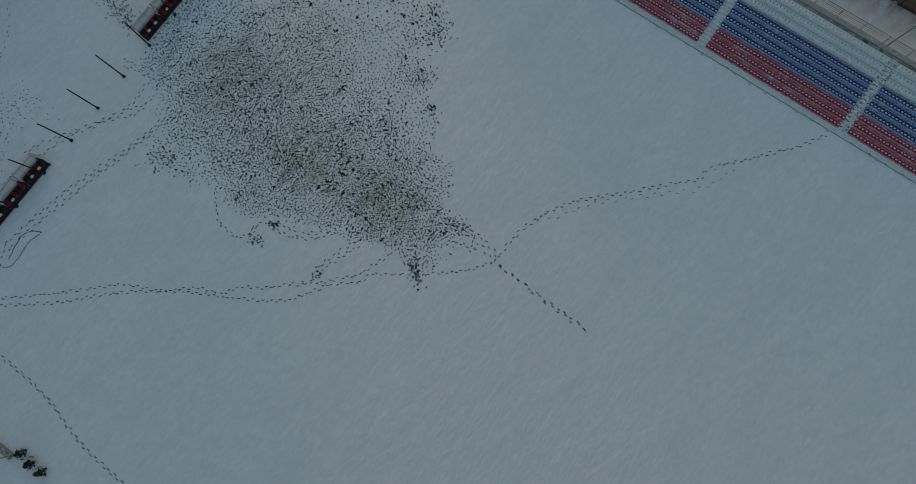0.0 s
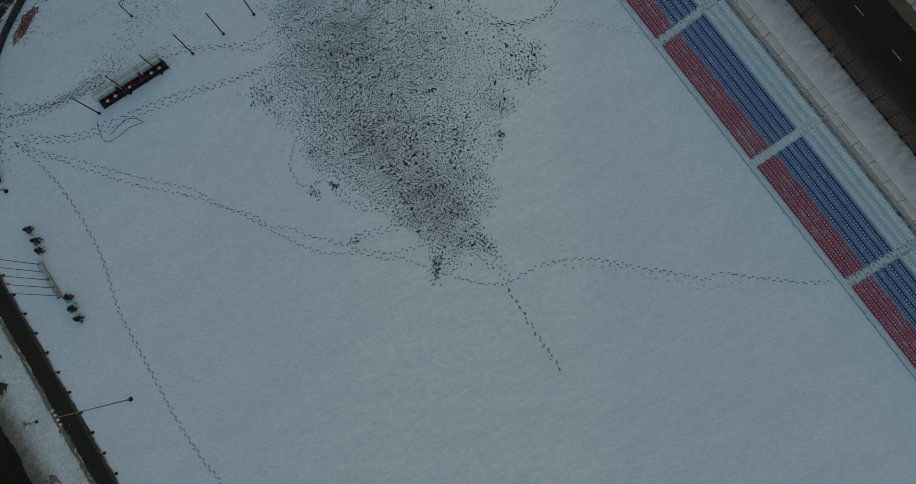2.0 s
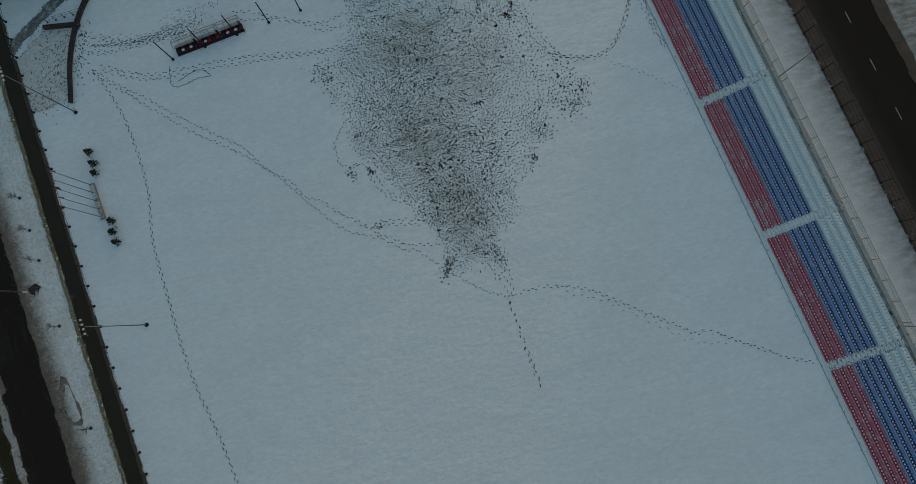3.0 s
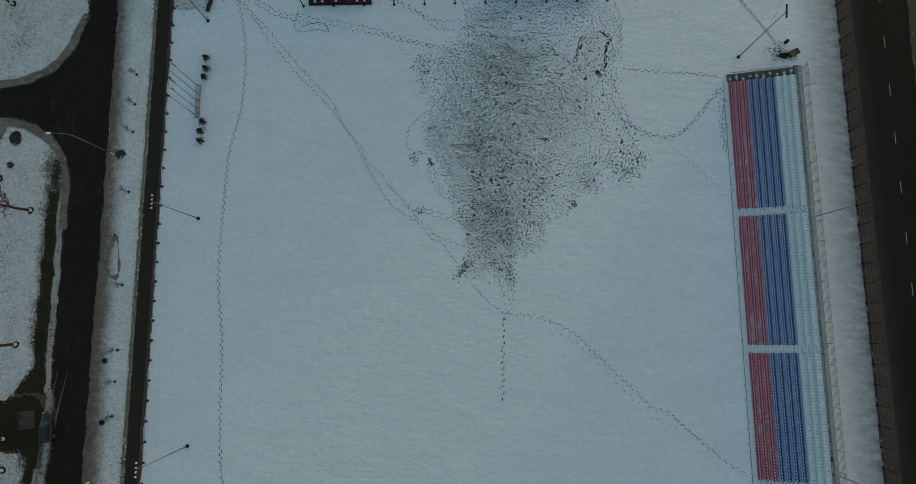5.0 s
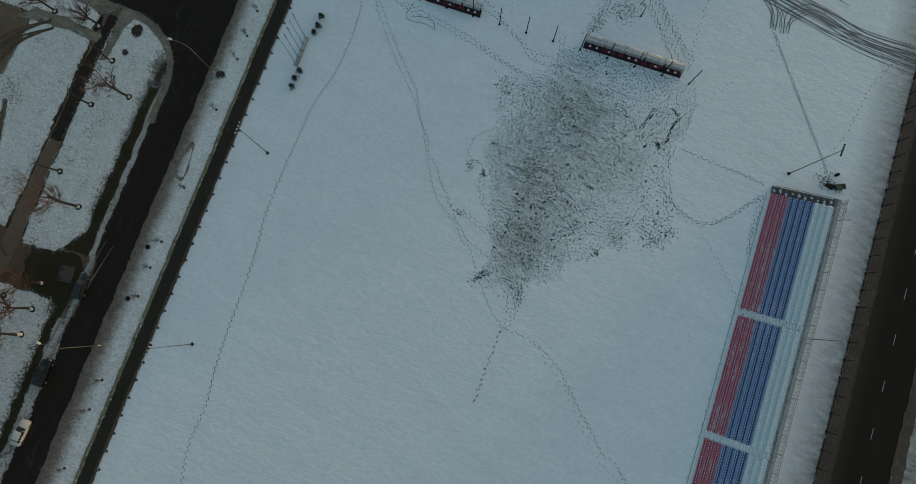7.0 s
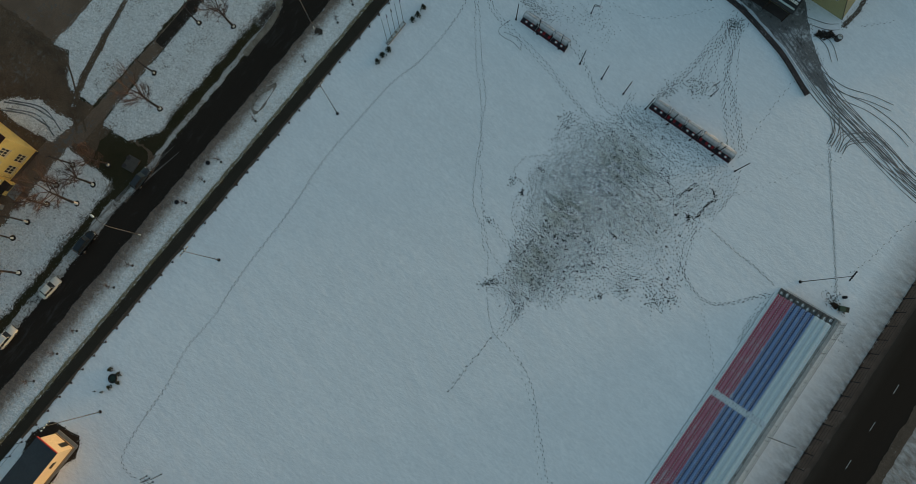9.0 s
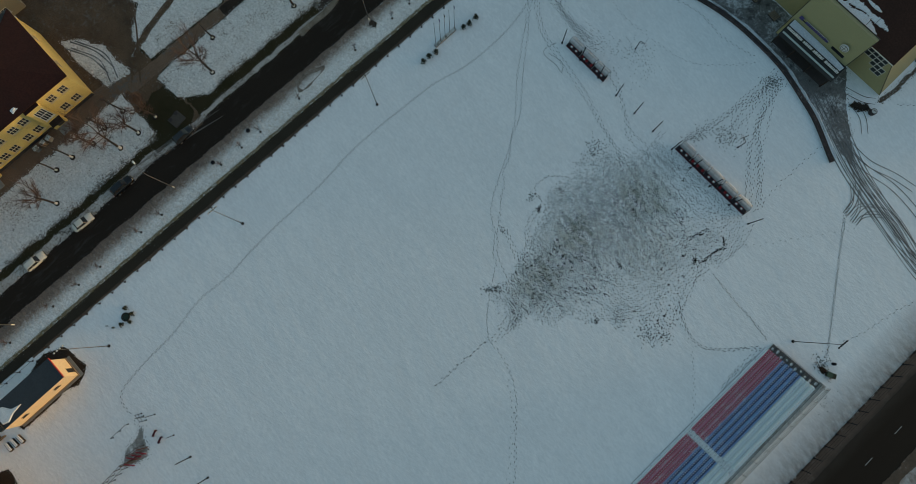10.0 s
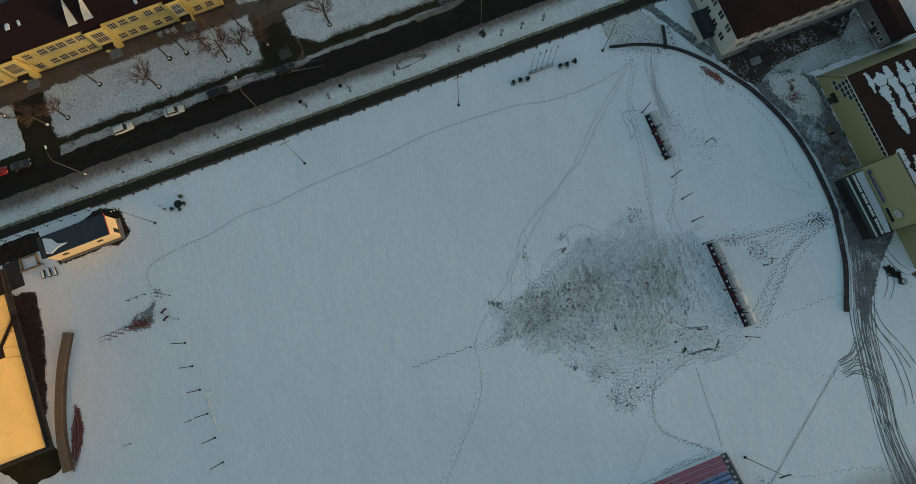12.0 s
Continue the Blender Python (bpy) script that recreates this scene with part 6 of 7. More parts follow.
# snow left on the roof in ragged bands along the eaves, combed by the ribs of the sheeting
SNOWED = [(-12.6, -8.2, 92.6, 1.3), (-11.8, 1.4, 94.4, 1.8), (-12.4, -1.0, 96.4, 1.8), (-12.2, -3.2, 98.4, 1.75), (-11.8, -5.0, 100.4, 1.6), (-11.3, -8.0, 102.2, 0.9), (3.5, 16.8, 91.4, 2.0), (5.6, 17.8, 93.3, 1.5), (10.5, 15.0, 94.9, 0.8)]
for x0, x1, mid, wide in SNOWED:
    band, x = Shape(), x0
    while x < x1:
        x += rnd.uniform(0.14, 0.2)
        near = min(x - x0, x1 - x, 1.5) / 1.5
        half = 0.5 * wide * (0.45 + 0.55 * near) * (1 + 0.7 * noise.noise(Vector((x * 0.55, mid, 2.0))) + 0.3 * noise.noise(Vector((x * 2.1, mid, 5.0)))) - 0.1
        if half < 0.12 or (x + 0.4 * mid) % 1.7 < 0.07:
            continue
        c = mid + 0.35 * noise.noise(Vector((x * 0.4, mid, 9.0))) + rnd.gauss(0, 0.06)
        lo, hi, a = c - half * rnd.uniform(0.85, 1.1), c + half * rnd.uniform(0.85, 1.1), rnd.uniform(0.10, 0.15)

        def top(y):
            return LOWZ + 0.05 + 2.15 * (y - GF + 0.3) / (ridge - GF + 0.3)

        band.loft([[(x - a, lo, top(lo)), (x + a, lo + 0.05, top(lo)), (x + a, hi, top(hi)), (x - a, hi - 0.06, top(hi))],
                   [(x - 0.7 * a, lo + 0.1, top(lo) + 0.09), (x + 0.7 * a, lo + 0.12, top(lo) + 0.09), (x + 0.7 * a, hi - 0.1, top(hi) + 0.08), (x - 0.7 * a, hi - 0.12, top(hi) + 0.08)]])
    tagged(place(sports, part("roof_snow", band, snow_lump)), kind="stuff")
# entrance canopy and lettering kept as plain bars
BACK_Y = front_y(3.6) - 0.04
porch = thing("entrance_canopy", pose(11, 84, 0), "dark flat entrance canopy with snow and a pale band", "canopy")
place(porch, part("deck", Shape().box(4.7, 82.1, 3.3, 18.0, BACK_Y, 3.6), trim_dark))
drift = [(4.9, 84.3), (17.6, 84.3), (17.8, BACK_Y - 0.5), (15.0, BACK_Y - 0.15), (12.0, BACK_Y - 0.02), (4.9, BACK_Y - 0.02)]
place(porch, part("snow_cap", Shape().loft([[(x, y, 3.6) for x, y in drift], [(x, y, 3.74 + 0.1 * (x < 10)) for x, y in drift]]), snow_lump))
place(porch, part("pale_stripe", Shape().box(5.0, 82.75, 3.6, 17.8, 83.1, 3.68), sign_pale))
letters = place(porch, part("sign_board", Shape().box(4.8, 83.95, 3.6, 17.9, 84.07, 4.5), trim_dark))
x = 5.0
for i in range(31):
    w = 0.2 + 0.14 * ((i * 7) % 3)
    if i not in (9, 15, 22):
        part("letter_bar", Shape().box(x, 83.87, 3.72, x + w, 83.945, 4.3 + 0.1 * (i % 2)), frame_bright, letters)
    x += w + 0.075
for x in (5.0, 9.2, 13.4, 17.6):
    place(porch, part("column", Shape().tube([(x, 82.4, 0), (x, 82.4, 3.3)], 0.12, 8), steel_brown))
place(porch, part("entrance_step", Shape().box(4.9, 82.6, 0, 17.8, FOOT - 0.02, 0.16), concrete_dark))
Y5 = front_y(4.9)
sign = place(sports, part("name_sign", Shape().box(5.2, Y5 - 0.45, 4.5, 6.0, Y5 - 0.36, 5.3), sign_violet, None, "violet square sign with pale bars"))
for i in range(11):
    part("letter_bar", Shape().box(6.7 + 0.5 * i, Y5 - 0.47, 4.55, 7.08 + 0.5 * i, Y5 - 0.38, 5.05 + 0.08 * (i % 2)), sign_violet, sign)
    part("letter_back", Shape().box(6.7 + 0.5 * i, Y5 - 0.375, 4.55, 7.12 + 0.5 * i, Y5 - 0.34, 5.1 + 0.08 * (i % 2)), lamp_face, sign)
part("rail", Shape().box(5.2, Y5 - 0.335, 4.45, 12.3, Y5 - 0.2, 4.54), steel_dark, sign)
Y6 = front_y(5.8) - 0.3
clock = place(sports, part("emblem", Shape().tube([(15.0, Y6 - 0.12, 5.8), (15.0, Y6 + 0.06, 5.8)], 0.85, 20), steel_white, None, "round silver emblem"))
part("emblem_ring", Shape().tube([(15.0 + 0.66 * math.cos(a), Y6 - 0.14, 5.8 + 0.66 * math.sin(a)) for a in (i * math.pi / 9 for i in range(19))], 0.05, 5), steel, clock)
part("emblem_star", Shape().tube([(14.5, Y6 - 0.14, 5.8), (15.5, Y6 - 0.14, 5.8)], 0.05, 4).tube([(15.0, Y6 - 0.14, 5.3), (15.0, Y6 - 0.14, 6.3)], 0.05, 4), steel, clock)
place(sports, part("ledge", Shape().box(13.3, front_y(4.6) - 0.5, 4.5, 16.2, front_y(4.6) + 0.1, 4.62), steel_dark))
ledge = thing("concrete_slab", pose(27.16, 100.54, 0, 0, 0, 20), "dark concrete step at the end wall of the sports hall", "concrete slab")
part("step", Shape().soft_box(-0.5, -0.7, 0, 0.5, 0.7, 0.3, 0.05), concrete_mid, ledge)
for i, (x, y, t) in enumerate(((-3.7, 86.8, 3), (1.6, 86.7, -8), (-5.2, 86.6, 10))):
    ob = thing("pallet_stack", pose(x, y, 0.02, 0, 0, t), "stack of weathered wooden pallets on icy mud", "pallets", "pallet stacks")
    for k in range(5):
        part("plank", Shape().box(-0.9 + 0.37 * k, -0.7, 0.35, -0.6 + 0.37 * k, 0.8, 0.42), timber, ob)
    part("base", Shape().box(-0.9, -0.65, 0, 0.9, 0.75, 0.35), concrete_dark, ob)
rubble = thing("rubble_heap", pose(-16.2, 83.4, 0.03), "heap of red brick rubble and snow", "rubble")
rnd = random.Random(8)
for i in range(60):
    r = abs(rnd.gauss(0, 1))
    a = rnd.uniform(0, 6.28)
    ob = part("brick", Shape().box(-0.22, -0.12, 0, 0.2, 0.13, 0.14).mesh("brick", (brick_red, brick_red, stone_brown)[i % 3]) if i < 3 else bpy.data.meshes[("brick", "brick.001", "brick.002")[i % 3]], None, rubble)
    ob.location, ob.rotation_euler, ob.scale = (1.9 * r * math.cos(a) + 1.5 * (i % 3 == 0), 1.3 * r * math.sin(a), 0.02 + max(0, 0.25 - 0.12 * r)), (rnd.uniform(-0.4, 0.4), rnd.uniform(-0.4, 0.4), a * 3), (rnd.uniform(0.5, 1.1),) * 3


# ---- curved low walls ----
def bent_wall(name, points, wide, high, m_top, m_face, label, slim=1.0):
    """A low wall of even width along a curve of the plan."""
    line = curve([(*p, 0) for p in points], 0.8)
    ob = thing(name, pose(line[0].x, line[0].y, 0), label, "wall")
    rings, caps = [], []
    for i, p in enumerate(line):
        w = (line[min(i + 1, len(line) - 1)] - line[max(i - 1, 0)]).normalized()
        n = Vector((-w.y, w.x, 0)) * wide / 2 * (slim + (1 - slim) * min(1, i / (0.45 * len(line))))
        rings.append([p - n, p + n, p + n + Vector((0, 0, high)), p - n + Vector((0, 0, high))])
        caps.append([p - n * 1.1 + Vector((0, 0, high)), p + n * 1.1 + Vector((0, 0, high)), p + n * 1.1 + Vector((0, 0, high + 0.1)), p - n * 1.1 + Vector((0, 0, high + 0.1))])
    place(ob, part("body", Shape().loft(rings), m_face))
    place(ob, part("coping", Shape().loft(caps), m_top))
    return ob


bent_wall("low_wall", ((-39.0, 51.9), (-37.0, 58.5), (-33.8, 64.3), (-29.1, 69.1), (-24.5, 72.4), (-18.7, 75.9), (-10.5, 78.9), (-2.9, 80.2), (4.3, 80.3), (10.4, 79.8), (17.0, 78.1), (21.9, 76.5), (29.3, 72.8)),
          0.72, 0.4, wall_dark, wall_dark, "curved low dark concrete wall round the bend of the track", 0.55)
bent_wall("low_wall", ((-39.2, 64.4), (-36.5, 63.6), (-34.2, 62.9)), 0.5, 0.5, wall_dark, wall_dark, "short dark concrete wall beside the path")
bent_wall("terrace_wall", ((-23.4, -72.4), (-16.9, -75.5), (-9.4, -78.0), (-3.6, -79.2), (2.2, -79.6)), 1.4, 1.2, stone_brown, concrete_dark, "curved terrace wall topped with brown stone slabs")
line = curve([(*p, 0) for p in ((-30.4, 69.6), (-24.0, 73.6), (-18.2, 76.9), (-10.2, 79.9), (-2.8, 81.2), (4.4, 81.3), (10.7, 80.8), (17.4, 79.0), (22.4, 77.4), (29.4, 74.0))], 0.6)
ridge_snow = Shape().loft([[(p.x - 0.28, p.y - 0.05, 0.0), (p.x + 0.28, p.y + 0.3 + 0.25 * wobble(p.x, p.y), 0.0), (p.x + 0.05, p.y + 0.15, 0.1 + 0.05 * wobble(p.y, p.x))] for p in line])
tagged(part("snow_ridge", ridge_snow, snow_lump), "low ridge of pushed snow along the curved wall", "snow ridge", kind="structure")
fence("handrail", ((-38.6, 65.2), (-33.4, 64.8)), 1.0, 1.3, (0.5, 0.95), steel, "short steel handrail beside the steps")


# ---- cars ----
def car(x, y, turn, m, label, estate=False, high=1.42, long=4.25, snow_on=False):
    ob = thing("car", pose(x, y, 0.05, 0, 0, turn), label, "car", "parked cars")
    h, w = long / 2, 0.83

    def ring(u, half, low, top):
        return [(u, -half * 0.92, low), (u, half * 0.92, low), (u, half, low + 0.25), (u, half * 0.97, top - 0.1), (u, half * 0.82, top), (u, -half * 0.82, top), (u, -half * 0.97, top - 0.1), (u, -half, low + 0.25)]

    z = high * 0.62
    part("body", Shape().loft([ring(-h, w * 0.86, 0.35, z * 0.88), ring(-h + 0.12, w * 0.95, 0.25, z), ring(-h + 0.8, w, 0.2, z + 0.03), ring(0.5, w, 0.2, z + 0.02), ring(h - 0.6, w * 0.98, 0.2, z * 0.93), ring(h - 0.1, w * 0.9, 0.28, z * 0.8), ring(h, w * 0.82, 0.36, z * 0.66)]), m, ob, smooth=True)
    r0, r1 = (-h + 0.12, -h + 0.45) if estate else (-h + 0.55, -h + 1.05)
    g0, g1 = h - 1.25, h - 1.95

    def plate(u0, u1, half, zz):
        return [(u0, -half, zz), (u1, -half, zz), (u1, half, zz), (u0, half, zz)]

    part("glass", Shape().loft([plate(r0, g0, w * 0.86, z), plate(r1, g1, w * 0.68, high - 0.04)]), pane_dark, ob)
    part("roof", Shape().loft([plate(r1 - 0.1, g1 + 0.12, w * 0.72, high - 0.07), plate(r1, g1, w * 0.68, high), plate(r1 + 0.2, g1 - 0.2, w * 0.55, high + 0.02)]), snow_lump if snow_on else m, ob)
    for u in (r1 + 0.15, (r1 + g1) / 2, g1 + 0.25):
        for s in (-1, 1):
            part("pillar", Shape().tube([(u + 0.15 * (u - (r1 + g1) / 2), s * w * 0.865, z), (u, s * w * 0.69, high - 0.05)], 0.035, 4), m, ob)
    for u in (-h + 0.8, h - 0.85):
        for s in (-1, 1):
            tyre = part("wheel", Shape().tube([(u, s * (w - 0.17), 0.31), (u, s * (w + 0.01), 0.31)], 0.31, 14), rubber, ob)
            part("rim", Shape().tube([(u, s * w, 0.31), (u, s * (w + 0.02), 0.31)], 0.19, 10), steel, tyre)
    for s in (-1, 1):
        part("headlight", Shape().box(h - 0.12, s * w * 0.62 - 0.16, z * 0.62, h - 0.015, s * w * 0.62 + 0.16, z * 0.8), lamp_face, ob)
        part("tail_light", Shape().box(-h - 0.01, s * w * 0.68 - 0.12, z * 0.68, -h + 0.1, s * w * 0.68 + 0.12, z * 0.88), paint_red, ob)
        part("mirror", Shape().box(g0 - 0.25, s * w * 1.02 - 0.07, z, g0 - 0.1, s * w * 1.02 + 0.07, z + 0.14), m, ob)
    part("bumper", Shape().box(h - 0.06, -w * 0.8, 0.3, h + 0.03, w * 0.8, 0.46), trim_dark, ob)
    part("bumper", Shape().box(-h - 0.03, -w * 0.8, 0.3, -h + 0.06, w * 0.8, 0.46), trim_dark, ob)


cream_car = mat("car_cream", (0.72, 0.68, 0.60), (0.66, 0.63, 0.56), 0.5, 0.35, bump=0)
black_car = mat("car_black", (0.012, 0.013, 0.015), None, 0.5, 0.2, bump=0)
grey_car = mat("car_grey", (0.03, 0.032, 0.035), None, 0.5, 0.25, bump=0)
red_car = mat("car_red", (0.4, 0.02, 0.02), None, 0.5, 0.3, bump=0)
green_car = mat("car_green", (0.05, 0.4, 0.06), None, 0.5, 0.3, bump=0)
car(-60.2, -50.0, 91, cream_car, "cream estate car parked at the snowy roadside", True)
car(-59.9, -38.8, 87, cream_car, "cream saloon car parked at the snowy roadside")
car(-60.3, -28.9, 92, black_car, "black off-road car parked at the roadside", True, 1.75, 4.6)
car(-60.0, -13.9, 93, grey_car, "dark grey car parked by the driveway", True, 1.6, 4.4)
car(-60.6, -72.4, 90, grey_car, "dark car waiting on the road edge")
car(-60.8, -77.4, 90, red_car, "red car parked at the roadside")
car(-94.2, 21.8, 62, green_car, "bright green car in the muddy yard", True)


# ---- footprints and tyre marks ----
rnd = random.Random(21)
prints = Shape()
SOLE = ((0.13, 0.0), (0.095, 0.062), (0.0, 0.058), (-0.10, 0.06), (-0.135, 0.0), (-0.10, -0.06), (0.0, -0.045), (0.095, -0.065))


def step_at(x, y, turn, size=1.0, k=0, long=1.0):
    c, s, z = math.cos(turn), math.sin(turn), 0.007 + 0.02 * rnd.random()
    if k:
        z += 0.022 * (k == 2) - 0.006 * (k == 1)
    stretch = size * long * rnd.uniform(0.9, 1.25)
    side = rnd.choice((-1, 1)) * rnd.uniform(0.95, 1.35) * size / long
    prints.add([(x + stretch * a * c - side * b * s, y + stretch * a * s + side * b * c, z) for a, b in SOLE], [tuple(range(8))], k)


def trail(points, pace=0.62, wide=0.13, size=1.0, stray=0.06, k=3, long=1.2):
    """One person's line of steps."""
    line = curve([(*p, 0) for p in points], 0.1)
    gone, foot = 0.0, 1
    for p, q in zip(line, line[1:]):
        gone += (q - p).length
        if gone > pace * rnd.uniform(0.8, 1.15):
            w = (q - p).normalized()
            step_at(p.x - w.y * foot * wide + rnd.gauss(0, stray), p.y + w.x * foot * wide + rnd.gauss(0, stray), math.atan2(w.y, w.x) + rnd.gauss(0, 0.2), 0.98 * size, k, long)
            gone, foot = 0.0, -foot


def swarm(points, n, spread, size=0.95, k=0):
    """Many steps scattered along a line."""
    line = curve([(*p, 0) for p in points], 0.3)
    for _ in range(n):
        i = rnd.randrange(len(line) - 1)
        p, w = line[i], line[i + 1] - line[i]
        step_at(p.x + rnd.gauss(0, spread), p.y + rnd.gauss(0, spread), math.atan2(w.y, w.x) + rnd.gauss(0, 0.5), size, k)


OUTLINE = [(6.0, 52.6), (3.7, 50.4), (3.1, 47.9), (1.4, 46.0), (0.2, 44.4), (-4.6, 43.6), (-4.1, 40.5), (-3.6, 37.2), (-2.2, 34.8), (-3.3, 32.0), (-3.2, 28.4), (-1.4, 26.2), (-0.4, 23.6), (1.0, 20.0),
           (2.6, 15.2), (3.6, 12.0), (1.2, 7.8), (7.0, 8.6), (9.6, 6.4), (10.6, 11.0), (14.6, 12.8), (15.2, 16.6), (19.8, 18.1), (20.2, 20.6), (24.0, 21.4), (24.4, 25.0), (28.8, 22.7), (31.2, 26.6),
           (28.6, 31.6), (26.5, 36.0), (26.5, 38.6), (28.3, 45.2), (28.0, 50.2), (25.6, 52.8)]


def inside(x, y):
    odd = False
    for (x0, y0), (x1, y1) in zip(OUTLINE, OUTLINE[1:] + OUTLINE[:1]):
        if (y0 > y) != (y1 > y) and x < (x1 - x0) * (y - y0) / (y1 - y0) + x0:
            odd = not odd
    return odd


def crowd(x, y):
    """How thickly the pitch is trodden at a place."""
    d = 0.15
    for cx, cy, rx, ry, w in ((9.0, 40.0, 8.0, 7.0, 1.0), (6.0, 29.0, 8.0, 8.5, 1.15), (7.4, 16.0, 5.2, 6.5, 1.4), (16.0, 36.0, 7.0, 7.5, 0.35), (25.0, 43.5, 3.2, 3.8, 0.30), (12.5, 23.0, 4.5, 5.5, 0.45), (22.3, 22.6, 1.4, 2.4, 0.5), (7.5, 49.5, 3.5, 2.5, 0.35)):
        d += w * math.exp(-((x - cx) / rx) ** 2 - ((y - cy) / ry) ** 2)
    return d * (0.85 + 0.6 * noise.noise(Vector((x * 0.30, y * 0.30, 4)))) * (1 + 0.7 * noise.noise(Vector((x * 0.9, y * 0.9, 8)))) * (1 + 0.3 * noise.noise(Vector((x * 2.3, y * 2.3, 3))))


taken = collections.defaultdict(list)


def room(x, y, gap):
    """Whether no other step lies within a gap; notes the step if so."""
    i, j = int(x // 0.8), int(y // 0.8)
    for a in (i - 1, i, i + 1):
        for b in (j - 1, j, j + 1):
            if any((x - p) ** 2 + (y - q) ** 2 < gap * gap for p, q in taken[a, b]):
                return False
    taken[i, j].append((x, y))
    return True


# steps of many players, thick in the middle and thinning out unevenly
for _ in range(80000):
    x, y = rnd.uniform(-6, 32.5), rnd.uniform(5.5, 54)
    d, e = crowd(x, y), 0.25 + 0.7 * abs(noise.noise(Vector((x * 0.2, y * 0.2, 1))))
    if inside(x + rnd.gauss(0, e), y + rnd.gauss(0, e)) and room(x, y, rnd.uniform(0.5, 1.15) * min(0.95, max(0.20, 0.25 / math.sqrt(max(d, 0.04))))):
        if rnd.random() < 0.08:
            step_at(x, y, rnd.uniform(0, 6.283), rnd.uniform(1.1, 1.4), 2, 0.95)
        else:
            step_at(x, y, rnd.uniform(0, 6.283), 0.66 + 0.40 * rnd.random() ** 1.6, 0, 1.08)
for _ in range(6000):
    x, y = rnd.uniform(-6, 32.5), rnd.uniform(5.5, 54)
    if inside(x, y) and rnd.random() < 0.1 + crowd(x, y):
        step_at(x, y, rnd.uniform(0, 6.28), rnd.uniform(0.5, 0.8), 1)
for _ in range(46):
    x, y = rnd.uniform(-5, 31), rnd.uniform(7, 53)
    if inside(x, y):
        for _ in range(5):
            step_at(x + rnd.gauss(0, 0.15), y + rnd.gauss(0, 0.15), rnd.uniform(0, 6.28), 1.1, 2)
# stood about the goal mouth, and the loose ends round the trodden part
for line, n in (([(22.1, 45.7), (21.5, 43.9), (21.0, 42.3)], 30), ([(25.4, 47.2), (26.8, 46.0)], 14), ([(26.8, 46.0), (25.9, 43.6), (25.7, 41.6), (24.7, 40.2), (23.6, 40.7)], 66)):
    swarm(line, n, 0.22, 1.2, 2)
for line in ([(-2.8, 34.7), (-4.5, 33.1), (-5.9, 31.3), (-6.1, 29.7), (-6.2, 28.6), (-5.4, 27.8), (-3.4, 27.5)], [(-5.6, 27.5), (-5.4, 26.0), (-5.3, 25.1)],
             [(-5.4, 27.5), (-3.4, 27.5), (-2.2, 26.0), (-1.8, 24.4), (-1.7, 23.0), (-0.6, 21.4), (0.7, 20.0)], [(-2.9, 26.6), (-2.7, 24.3), (-2.1, 22.5), (-0.8, 20.6), (0.8, 19.6)],
             [(1.6, 16.7), (-0.8, 17.7), (-2.7, 18.3), (-4.6, 18.4), (-4.8, 17.7)], [(1.5, 16.1), (-1.0, 17.0), (-2.8, 17.7), (-4.6, 18.0)],
             [(9.3, 10.3), (9.9, 8.1), (9.9, 5.7), (8.3, 5.3), (8.6, 4.3)], [(7.6, 8.8), (8.0, 6.9), (8.6, 4.7)], [(5.9, 12.0), (4.4, 10.8), (3.4, 9.1), (2.4, 8.8)], [(3.4, 12.0), (3.1, 10.2), (2.0, 8.2)],
             [(27.4, 42.7), (28.3, 45.6), (28.4, 50.0), (27.1, 53.6)], [(3.2, 54.4), (3.9, 51.9), (4.4, 50.0)], [(2.6, 54.0), (3.2, 51.6), (3.5, 49.0)], [(-2.3, 49.8), (-0.9, 49.6), (1.1, 49.6), (3.2, 49.7)],
             [(26.3, 36.7), (27.8, 33.0), (28.6, 30.4), (30.6, 28.6)], [(26.4, 40.0), (28.2, 35.0), (29.6, 31.0), (31.8, 29.4)], [(19.6, 18.4), (17.4, 16.9), (15.4, 16.2)], [(24.3, 25.4), (27.0, 26.4), (29.6, 26.8)]):
    trail(line, 0.5, 0.12, 0.95, 0.08)
swarm([(-5.0, 26.9), (-5.2, 25.6)], 22, 0.35)
swarm([(-2.6, 26.4), (-2.2, 25.4)], 20, 0.3, 1.0, 2)
swarm([(-4.5, 18.2), (-4.2, 17.8)], 16, 0.4)
swarm([(-4.2, 42.6), (-2.2, 40.8)], 36, 0.8)
swarm([(26.6, 24.6), (28.8, 23.8), (31.0, 26.6)], 90, 0.8)
swarm([(19.6, 18.8), (20.1, 19.4)], 16, 0.3, 1.1, 2)
swarm([(3.2, 9.8), (1.2, 7.6)], 50, 0.35)
swarm([(9.2, 9.5), (9.7, 6.6)], 30, 0.4)
for line in ([(5.4, 49.7), (8.6, 49.9)], [(5.2, 49.4), (8.2, 49.6)], [(15.8, 47.1), (16.6, 47.1), (17.5, 46.7)], [(13.6, 47.4), (15.8, 47.1)]):
    trail(line, 0.16, 0.02, 0.8, 0.02, 1)

